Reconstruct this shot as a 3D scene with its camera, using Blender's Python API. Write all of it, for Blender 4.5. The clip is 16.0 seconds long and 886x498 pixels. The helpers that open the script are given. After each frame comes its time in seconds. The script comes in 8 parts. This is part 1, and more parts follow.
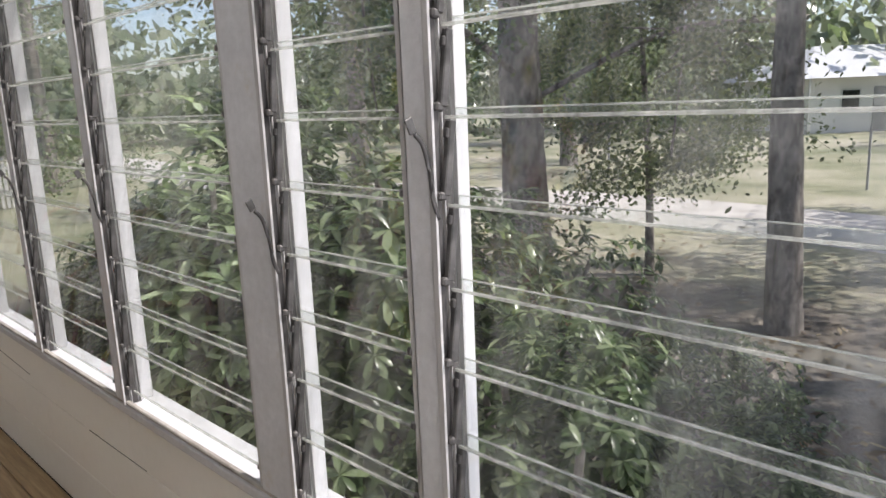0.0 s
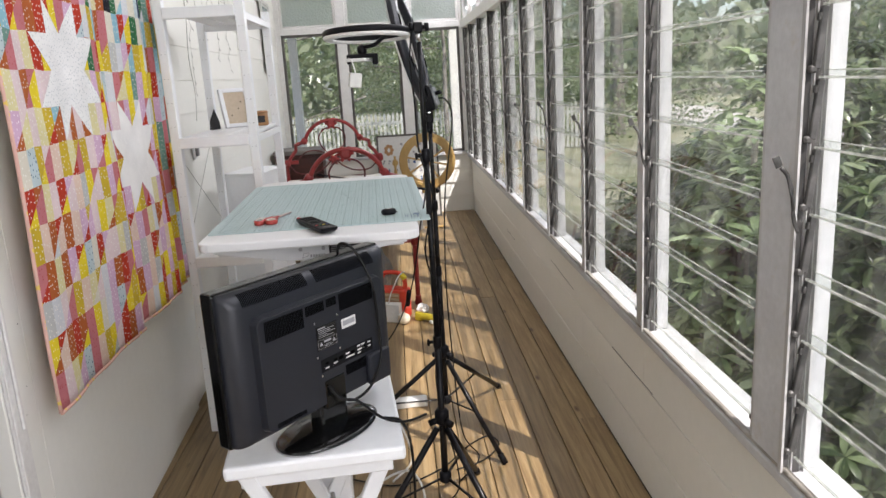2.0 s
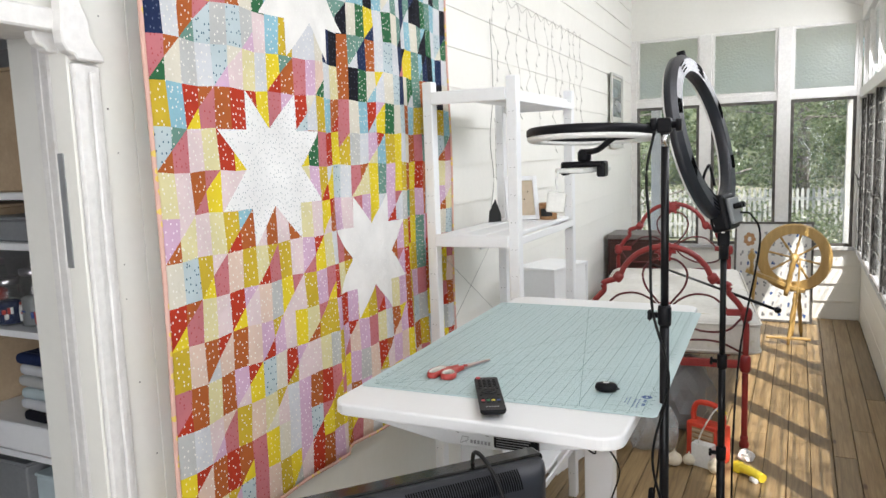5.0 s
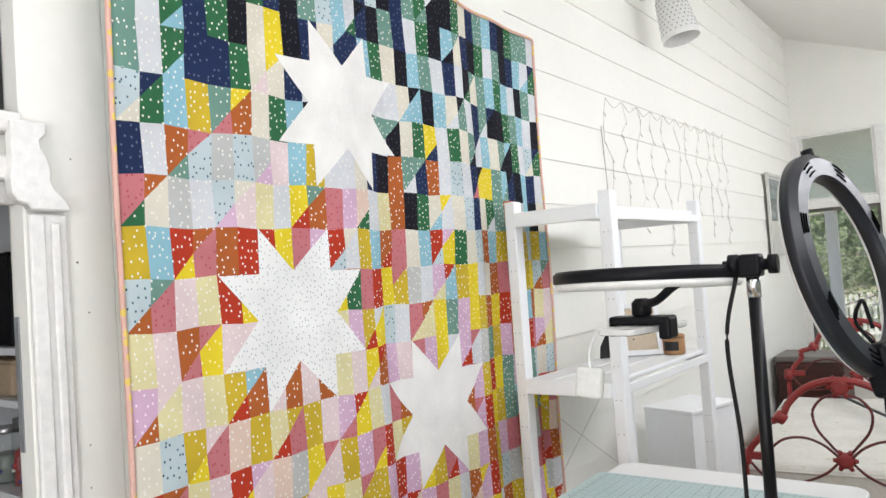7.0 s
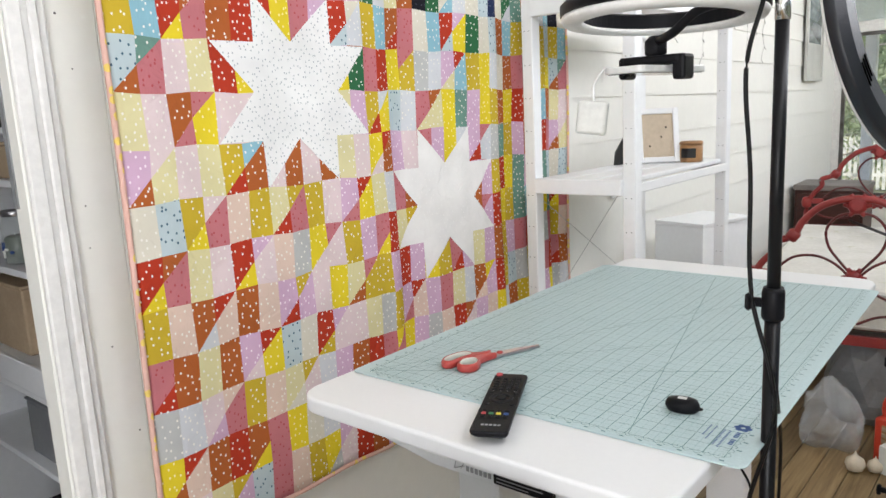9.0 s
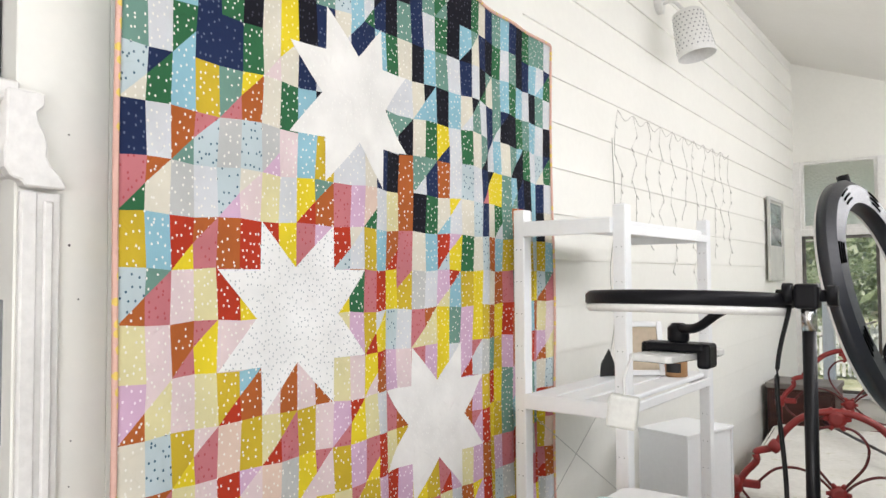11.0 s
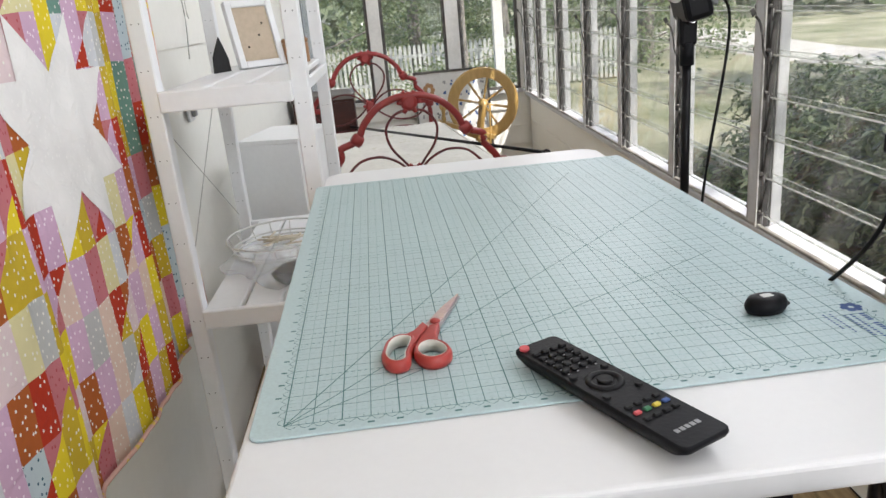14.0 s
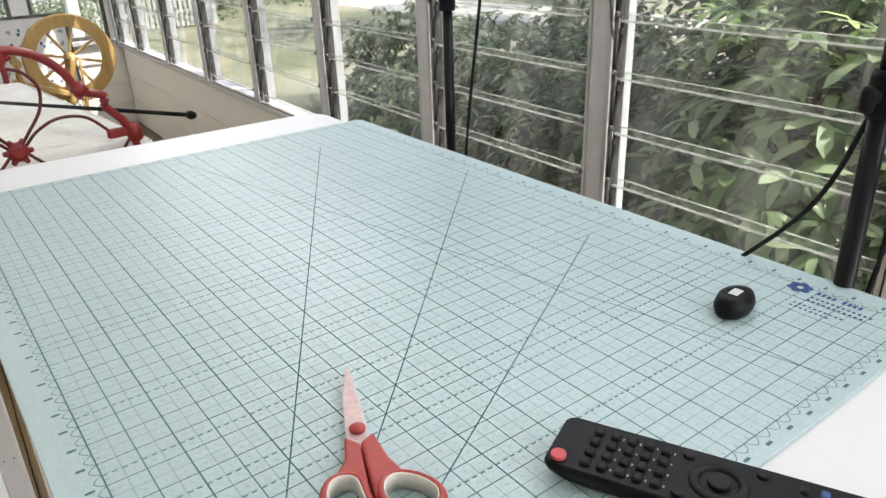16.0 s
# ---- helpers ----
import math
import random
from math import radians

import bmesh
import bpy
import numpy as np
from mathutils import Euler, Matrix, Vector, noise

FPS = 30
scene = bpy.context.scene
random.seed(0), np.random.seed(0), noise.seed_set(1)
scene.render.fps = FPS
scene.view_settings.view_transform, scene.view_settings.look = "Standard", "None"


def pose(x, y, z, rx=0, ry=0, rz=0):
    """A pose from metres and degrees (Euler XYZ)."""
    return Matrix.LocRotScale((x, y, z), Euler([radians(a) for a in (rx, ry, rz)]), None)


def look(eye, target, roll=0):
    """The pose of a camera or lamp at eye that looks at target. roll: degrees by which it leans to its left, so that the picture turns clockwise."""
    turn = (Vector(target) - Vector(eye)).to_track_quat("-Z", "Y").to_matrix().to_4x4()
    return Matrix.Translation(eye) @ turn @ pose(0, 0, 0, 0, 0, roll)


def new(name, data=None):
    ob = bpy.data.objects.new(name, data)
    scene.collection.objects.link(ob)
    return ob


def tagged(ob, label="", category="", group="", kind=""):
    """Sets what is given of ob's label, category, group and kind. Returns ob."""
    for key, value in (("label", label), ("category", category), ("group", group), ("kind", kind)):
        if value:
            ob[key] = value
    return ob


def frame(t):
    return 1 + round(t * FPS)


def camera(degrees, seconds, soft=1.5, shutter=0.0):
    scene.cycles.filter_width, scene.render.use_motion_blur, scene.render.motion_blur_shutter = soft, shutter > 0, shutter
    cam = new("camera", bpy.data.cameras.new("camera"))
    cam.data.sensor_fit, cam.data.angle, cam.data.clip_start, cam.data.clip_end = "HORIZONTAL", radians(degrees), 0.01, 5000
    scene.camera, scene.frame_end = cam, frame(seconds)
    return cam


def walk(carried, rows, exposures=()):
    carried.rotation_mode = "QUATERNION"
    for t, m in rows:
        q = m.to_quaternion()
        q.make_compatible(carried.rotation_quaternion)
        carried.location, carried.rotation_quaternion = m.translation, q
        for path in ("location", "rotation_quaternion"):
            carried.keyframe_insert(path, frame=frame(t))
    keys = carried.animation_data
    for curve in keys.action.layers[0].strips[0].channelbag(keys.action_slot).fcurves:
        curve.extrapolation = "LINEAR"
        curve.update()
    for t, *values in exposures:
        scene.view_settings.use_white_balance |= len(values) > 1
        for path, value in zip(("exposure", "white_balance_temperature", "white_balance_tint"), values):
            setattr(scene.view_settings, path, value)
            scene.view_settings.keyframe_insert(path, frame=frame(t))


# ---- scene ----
cam = camera(62.4, 16.0)
PATH = [
    (0, (0.203, 0.045, 1.558), (1.584, 1.435, 1.158), -2.4),
    (0.5, (0.198, 0.019, 1.563), (1.27, 1.647, 1.114), -3.3),
    (1, (0.24, -0.055, 1.568), (0.981, 1.743, 1.101), -3.6),
    (1.5, (0.213, -0.105, 1.576), (0.617, 1.797, 1.109), -3.4),
    (2, (0.192, -0.091, 1.578), (0.296, 1.852, 1.113), -3.3),
    (2.5, (0.203, -0.017, 1.576), (0.07, 1.923, 1.107), -2.9),
    (3, (0.237, 0.155, 1.581), (-0.068, 2.071, 1.093), -2.6),
    (3.5, (0.29, 0.261, 1.554), (-0.15, 2.145, 1.045), -2.3),
    (4, (0.378, 0.383, 1.559), (-0.197, 2.235, 1.071), -2.2),
    (4.5, (0.483, 0.516, 1.624), (-0.24, 2.338, 1.228), -2.0),
    (5, (0.504, 0.649, 1.668), (-0.367, 2.432, 1.417), -2.0),
    (5.2, (0.495, 0.71, 1.689), (-0.432, 2.473, 1.507), -2.0),
    (7.3, (0.545, 1.161, 1.727), (-0.719, 2.709, 1.794), -3.5),
    (7.5, (0.54, 1.164, 1.703), (-0.736, 2.705, 1.705), -3.5),
    (8, (0.536, 1.177, 1.649), (-0.754, 2.695, 1.472), -3.6),
    (8.5, (0.525, 1.195, 1.6), (-0.76, 2.693, 1.277), -3.4),
    (9, (0.528, 1.199, 1.588), (-0.753, 2.691, 1.224), -2.9),
    (9.5, (0.529, 1.184, 1.66), (-0.773, 2.689, 1.456), -2.4),
    (9.7, (0.529, 1.175, 1.697), (-0.784, 2.679, 1.574), -2.4),
    (11.8, (0.31, 1.169, 1.738), (-0.753, 2.858, 1.86), -2.2),
    (12, (0.259, 1.156, 1.692), (-0.735, 2.889, 1.794), -3.5),
    (12.5, (0.134, 1.153, 1.65), (-0.626, 3.003, 1.61), -4.3),
    (13, (0.034, 1.24, 1.602), (-0.447, 3.172, 1.409), -5.2),
    (13.5, (-0.098, 1.376, 1.555), (-0.301, 3.327, 1.165), -5.3),
    (14, (-0.212, 1.442, 1.503), (-0.129, 3.338, 0.872), -5.2),
    (14.5, (-0.365, 1.484, 1.485), (-0.035, 3.295, 0.704), -4.1),
    (15, (-0.433, 1.546, 1.495), (0.081, 3.284, 0.649), -3.6),
    (15.3, (-0.44, 1.647, 1.496), (0.218, 3.333, 0.644), -2.6),
    (15.5, (-0.42, 1.714, 1.486), (0.316, 3.373, 0.646), -2.6),
    (16, (-0.374, 1.812, 1.488), (0.664, 3.313, 0.669), -2.0),
]
walk(cam, [(t, look(eye, target, roll)) for t, eye, target, roll in PATH], [
    (0.0, 0.27, 6420, 20), (1.2, 0.30, 6420, 19), (2.2, 0.56, 6450, 17), (3.2, 0.80, 6450, 15), (4.5, 0.86, 6420, 14), (5.2, 0.72, 6440, 14), (7.5, 0.70, 6440, 14),
    (9.5, 0.78, 6450, 14), (12.0, 0.60, 6700, 15), (13.2, 0.70, 6600, 15), (14.2, 0.66, 6420, 15), (14.7, 0.74, 6420, 15), (15.3, 0.88, 6420, 14), (16.0, 0.90, 6420, 14)])

# ---- world, sun, exposure ----
SUN_DIR = Vector((1.0, -1.2, 2.17)).normalized()
world = bpy.data.worlds.new("world")
scene.world = world
world.use_nodes = True
wn = world.node_tree
sky = wn.nodes.new("ShaderNodeTexSky")
sky.sky_type = "NISHITA"
sky.sun_disc = False
sky.sun_elevation = math.asin(SUN_DIR.z)
sky.sun_rotation = math.atan2(SUN_DIR.x, SUN_DIR.y)
sky.air_density, sky.dust_density = 1.0, 1.5
wn.nodes["Background"].inputs[1].default_value = 0.15
wn.links.new(sky.outputs[0], wn.nodes["Background"].inputs[0])
sun = new("sun", bpy.data.lights.new("sun", "SUN"))
sun.data.energy, sun.data.angle, sun.data.color = 5.0, radians(0.6), (1.0, 0.96, 0.88)
sun.matrix_world = look(SUN_DIR * 20, (0, 0, 0))


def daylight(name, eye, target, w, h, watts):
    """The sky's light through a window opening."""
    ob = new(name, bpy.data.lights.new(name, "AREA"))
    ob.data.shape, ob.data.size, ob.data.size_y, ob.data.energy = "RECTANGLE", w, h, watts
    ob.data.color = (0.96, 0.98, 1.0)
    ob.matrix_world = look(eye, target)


daylight("daylight_upper_lites", (1.000, 1.42, 2.445), (0.0, 1.42, 2.215), 5.4, 0.42, 28)
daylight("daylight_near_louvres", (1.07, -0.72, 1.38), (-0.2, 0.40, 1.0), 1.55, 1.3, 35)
daylight("daylight_far_lites", (1.000, 6.20, 2.445), (0.0, 6.20, 2.215), 4.1, 0.42, 28)


# ---- materials ----
def shader(name):
    m = bpy.data.materials.new(name)
    m.use_nodes = True
    return m, m.node_tree, m.node_tree.nodes["Principled BSDF"]


def node(nt, kind, **values):
    n = nt.nodes.new("ShaderNode" + kind)
    for key, v in values.items():
        n.inputs[key].default_value = v
    return n


def ramp(nt, fac, stops):
    r = nt.nodes.new("ShaderNodeValToRGB")
    while len(r.color_ramp.elements) < len(stops):
        r.color_ramp.elements.new(0.5)
    for e, (p, c) in zip(r.color_ramp.elements, stops):
        e.position, e.color = p, (*c, 1)
    nt.links.new(fac, r.inputs[0])
    return r.outputs[0]


def surface(name, a, b, rough=0.5, scale=6.0, fine=60.0, bump=0.15, metal=0.0, stretch=(1, 1, 1), spot=None, vary=0.0, spec=0.5, coat=0.0, grain=0.35):
    """Two tones mixed by a broad noise, a fine grain in the tone and the relief, and sparse stains of a third tone."""
    m, nt, p = shader(name)
    co = nt.nodes.new("ShaderNodeTexCoord")
    mp = nt.nodes.new("ShaderNodeMapping")
    mp.inputs["Scale"].default_value = stretch
    nt.links.new(co.outputs["Object"], mp.inputs["Vector"])
    n1 = node(nt, "TexNoise", Scale=scale, Detail=4.0, Roughness=0.6)
    n2 = node(nt, "TexNoise", Scale=fine, Detail=3.0, Roughness=0.6)
    for n in (n1, n2):
        nt.links.new(mp.outputs[0], n.inputs["Vector"])
    base = ramp(nt, n1.outputs[0], [(0.3, a), (0.7, b)])
    mx = nt.nodes.new("ShaderNodeMixRGB")
    mx.blend_type = "MULTIPLY"
    mx.inputs[0].default_value = grain
    nt.links.new(base, mx.inputs[1])
    nt.links.new(ramp(nt, n2.outputs[0], [(0.35, (0.75, 0.75, 0.75)), (0.65, (1, 1, 1))]), mx.inputs[2])
    out = mx.outputs[0]
    if spot:
        n3 = node(nt, "TexNoise", Scale=scale * 2.3, Detail=5.0, Roughness=0.7)
        nt.links.new(mp.outputs[0], n3.inputs["Vector"])
        m2 = nt.nodes.new("ShaderNodeMixRGB")
        nt.links.new(ramp(nt, n3.outputs[0], [(0.6, (0, 0, 0)), (0.74, (0.8, 0.8, 0.8))]), m2.inputs[0])
        nt.links.new(out, m2.inputs[1])
        m2.inputs[2].default_value = (*spot, 1)
        out = m2.outputs[0]
    if vary:
        oi = nt.nodes.new("ShaderNodeObjectInfo")
        hs = node(nt, "HueSaturation")
        mr = nt.nodes.new("ShaderNodeMapRange")
        mr.inputs[3].default_value, mr.inputs[4].default_value = 1 - vary, 1 + vary
        nt.links.new(oi.outputs["Random"], mr.inputs[0])
        nt.links.new(mr.outputs[0], hs.inputs["Value"])
        nt.links.new(out, hs.inputs["Color"])
        out = hs.outputs[0]
    nt.links.new(out, p.inputs["Base Color"])
    p.inputs["Roughness"].default_value, p.inputs["Metallic"].default_value = rough, metal
    p.inputs["Specular IOR Level"].default_value = spec
    p.inputs["Coat Weight"].default_value = coat
    bp = node(nt, "Bump", Strength=bump, Distance=0.004)
    nt.links.new(n2.outputs[0], bp.inputs["Height"])
    nt.links.new(bp.outputs[0], p.inputs["Normal"])
    return m


WHITE = surface("white_paint", (0.80, 0.79, 0.76), (0.84, 0.83, 0.81), 0.45, 3.0, 45.0, 0.12, spot=(0.72, 0.70, 0.66))
WALL_WHITE = surface("wall_paint", (0.83, 0.825, 0.775), (0.865, 0.86, 0.81), 0.55, 1.5, 30.0, 0.10, grain=0.08)
DOOR_WHITE = surface("old_door_paint", (0.74, 0.73, 0.71), (0.82, 0.81, 0.79), 0.5, 5.0, 50.0, 0.3, spot=(0.60, 0.57, 0.52))
# worn paint, greyed and cooled further to hold down sun on the reveals
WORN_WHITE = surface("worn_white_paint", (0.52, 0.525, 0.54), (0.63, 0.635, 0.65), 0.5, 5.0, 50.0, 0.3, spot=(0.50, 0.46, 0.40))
CEIL = surface("ceiling_paint", (0.79, 0.78, 0.74), (0.82, 0.81, 0.78), 0.6, 1.2, 25.0, 0.08, grain=0.08)
SHELF_WHITE = surface("shelf_paint", (0.83, 0.845, 0.86), (0.865, 0.88, 0.89), 0.4, 4.0, 50.0, 0.12, grain=0.10)
DESK_WHITE = surface("desk_laminate", (0.77, 0.77, 0.77), (0.80, 0.80, 0.80), 0.38, 2.0, 120.0, 0.01, grain=0.05)
METAL_WHITE = surface("powder_coated_steel", (0.74, 0.75, 0.76), (0.77, 0.78, 0.79), 0.35, 4.0, 200.0, 0.02, grain=0.08)
CHANNEL = surface("weathered_aluminium", (0.34, 0.335, 0.33), (0.66, 0.655, 0.65), 0.5, 14.0, 90.0, 0.4, metal=0.25, stretch=(1, 1, 0.12), spot=(0.07, 0.06, 0.055))
SLOTDARK = surface("dark_channel_slot", (0.012, 0.011, 0.011), (0.10, 0.095, 0.09), 0.7, 22.0, 90.0, 0.4, stretch=(1, 1, 0.2))
GRIMY = surface("grimy_sill_bead", (0.16, 0.14, 0.12), (0.52, 0.50, 0.46), 0.7, 9.0, 60.0, 0.4, stretch=(1, 0.5, 1))
CLIP = surface("dull_metal_clip", (0.03, 0.03, 0.03), (0.16, 0.155, 0.15), 0.5, 14.0, 70.0, 0.2, metal=0.5)
DARKFRAME = surface("weathered_dark_frame", (0.05, 0.045, 0.04), (0.16, 0.15, 0.135), 0.55, 14.0, 70.0, 0.3)
BLACK = surface("black_plastic", (0.006, 0.006, 0.007), (0.010, 0.010, 0.012), 0.40, 5.0, 250.0, 0.08, spec=0.12)
TVBLACK = surface("television_back_plastic", (0.013, 0.0145, 0.020), (0.019, 0.021, 0.028), 0.36, 3.0, 500.0, 0.12, spec=0.45)
SLOT = surface("dark_slot", (0.001, 0.001, 0.001), (0.002, 0.002, 0.002), 0.9, spec=0.05)
GLOSSBLACK = surface("gloss_black_plastic", (0.004, 0.004, 0.004), (0.006, 0.006, 0.006), 0.12, 4.0, 100.0, 0.02)
POLE = surface("black_painted_tube", (0.005, 0.005, 0.006), (0.009, 0.009, 0.010), 0.32, 6.0, 120.0, 0.05, spec=0.22)
CHROME = surface("bright_steel", (0.6, 0.6, 0.6), (0.7, 0.7, 0.7), 0.22, 10.0, 100.0, 0.05, metal=1.0)
REDIRON = surface("red_painted_iron", (0.22, 0.018, 0.018), (0.30, 0.028, 0.026), 0.36, 8.0, 60.0, 0.25, spot=(0.20, 0.02, 0.02))
DARKIRON = surface("dark_red_iron_rod", (0.07, 0.010, 0.010), (0.15, 0.016, 0.016), 0.42, 8.0, 60.0, 0.2)
REDPLAST = surface("red_plastic", (0.62, 0.05, 0.025), (0.70, 0.07, 0.035), 0.35, 5.0, 90.0, 0.05)
YELLOWPLAST = surface("yellow_plastic", (0.75, 0.58, 0.03), (0.80, 0.64, 0.05), 0.4, 5.0, 90.0, 0.05)
WHITEPLAST = surface("white_plastic", (0.76, 0.76, 0.74), (0.80, 0.80, 0.78), 0.35, 5.0, 90.0, 0.03)
GREYPLAST = surface("grey_plastic", (0.20, 0.21, 0.22), (0.26, 0.27, 0.28), 0.4, 5.0, 90.0, 0.05)
SCREEN = surface("screen_glass", (0.01, 0.01, 0.012), (0.012, 0.012, 0.014), 0.08)
LED = surface("led_diffuser", (0.78, 0.77, 0.75), (0.80, 0.79, 0.77), 0.5, 4.0, 80.0, 0.02)
LABEL = surface("paper_label", (0.66, 0.66, 0.64), (0.72, 0.72, 0.70), 0.7, 30.0, 200.0, 0.02)
MAHOG = surface("dark_red_varnished_wood", (0.030, 0.009, 0.006), (0.075, 0.018, 0.011), 0.4, 3.0, 60.0, 0.2, stretch=(1, 6, 6))
TRUNKTOP = surface("worn_grey_trunk_top", (0.16, 0.14, 0.13), (0.26, 0.24, 0.22), 0.6, 5.0, 60.0, 0.2)
PINEWHEEL = surface("honey_pine", (0.38, 0.24, 0.075), (0.52, 0.34, 0.12), 0.32, 4.0, 50.0, 0.12, stretch=(6, 1, 1), coat=0.3)
MATTRESS = surface("cream_mattress_ticking", (0.66, 0.64, 0.58), (0.76, 0.74, 0.69), 0.85, 4.0, 35.0, 0.4, spot=(0.40, 0.37, 0.17))
CORD = surface("black_cable", (0.006, 0.006, 0.006), (0.010, 0.010, 0.010), 0.45, spec=0.2)
WCORD = surface("white_cable", (0.72, 0.72, 0.70), (0.76, 0.76, 0.74), 0.45)
GREYCORD = surface("grey_string", (0.40, 0.39, 0.36), (0.50, 0.49, 0.46), 0.7)
BLACKPAPER = surface("black_card", (0.008, 0.008, 0.008), (0.012, 0.012, 0.012), 0.6)
BRASSY = surface("gold_foil", (0.62, 0.50, 0.26), (0.70, 0.58, 0.32), 0.25, 8.0, 60.0, 0.1, metal=0.9)
CARDBOARD = surface("brown_cardboard", (0.42, 0.31, 0.20), (0.50, 0.38, 0.25), 0.8, 10.0, 90.0, 0.2)
WOODTIN = surface("burnt_wood", (0.30, 0.15, 0.06), (0.42, 0.23, 0.10), 0.5, 12.0, 60.0, 0.2, spot=(0.06, 0.03, 0.02))
TANINSERT = surface("tan_backing", (0.55, 0.45, 0.33), (0.62, 0.52, 0.40), 0.8)
GREENDARK = surface("green_photo_print", (0.06, 0.09, 0.06), (0.40, 0.43, 0.42), 0.35, 3.0, 20.0, 0.02)
ONION = surface("papery_cream", (0.66, 0.58, 0.44), (0.74, 0.68, 0.56), 0.6, 12.0, 60.0, 0.2)
SCISSRED = surface("scissor_handle_red", (0.38, 0.045, 0.035), (0.44, 0.055, 0.045), 0.4, 6.0, 120.0, 0.05)
SCISSWHITE = surface("scissor_cream_lining", (0.70, 0.67, 0.60), (0.76, 0.73, 0.66), 0.5)
BLADE = surface("floral_coated_blade", (0.52, 0.34, 0.38), (0.66, 0.52, 0.42), 0.35, 60.0, 160.0, 0.03, metal=0.3, spot=(0.50, 0.10, 0.22))
STEEL = surface("brushed_steel", (0.45, 0.44, 0.46), (0.55, 0.54, 0.56), 0.3, 40.0, 200.0, 0.05, metal=0.9)
BTN = surface("rubber_button", (0.010, 0.010, 0.011), (0.015, 0.015, 0.016), 0.55, spec=0.2)
BTNRED = surface("red_button", (0.55, 0.06, 0.07), (0.60, 0.08, 0.09), 0.5)
BTNGREEN = surface("green_button", (0.02, 0.14, 0.06), (0.03, 0.17, 0.07), 0.5)
BTNYELLOW = surface("yellow_button", (0.70, 0.55, 0.05), (0.75, 0.60, 0.07), 0.5)
BTNBLUE = surface("blue_button", (0.03, 0.07, 0.24), (0.04, 0.09, 0.28), 0.5)
PRINT = surface("dark_teal_print", (0.06, 0.17, 0.17), (0.075, 0.19, 0.19), 0.6)
PRINTFAINT = surface("pale_teal_print", (0.27, 0.43, 0.43), (0.30, 0.46, 0.46), 0.6)
PRINTBLUE = surface("blue_print", (0.03, 0.08, 0.24), (0.04, 0.10, 0.28), 0.6)
GREYPRINT = surface("grey_print", (0.30, 0.30, 0.31), (0.34, 0.34, 0.35), 0.6)
MAT = surface("pale_aqua_vinyl", (0.46, 0.585, 0.595), (0.49, 0.615, 0.625), 0.38, 2.0, 260.0, 0.06)
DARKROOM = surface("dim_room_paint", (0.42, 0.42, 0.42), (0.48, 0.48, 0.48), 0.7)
BARK = surface("rough_grey_bark", (0.06, 0.052, 0.045), (0.40, 0.36, 0.32), 0.9, 13.0, 40.0, 1.0, stretch=(1, 1, 0.45), spot=(0.04, 0.034, 0.03), grain=0.9)
FENCEWHITE = surface("white_picket_paint", (0.52, 0.52, 0.49), (0.62, 0.62, 0.59), 0.6)
ROOFIRON = surface("pale_roof_iron", (0.55, 0.56, 0.57), (0.62, 0.63, 0.64), 0.45)
HOUSEWALL = surface("cream_house_wall", (0.72, 0.71, 0.68), (0.78, 0.77, 0.74), 0.8)
GRAVEL = surface("pale_gravel", (0.40, 0.38, 0.34), (0.55, 0.52, 0.48), 0.95, 2.0, 40.0, 0.8)


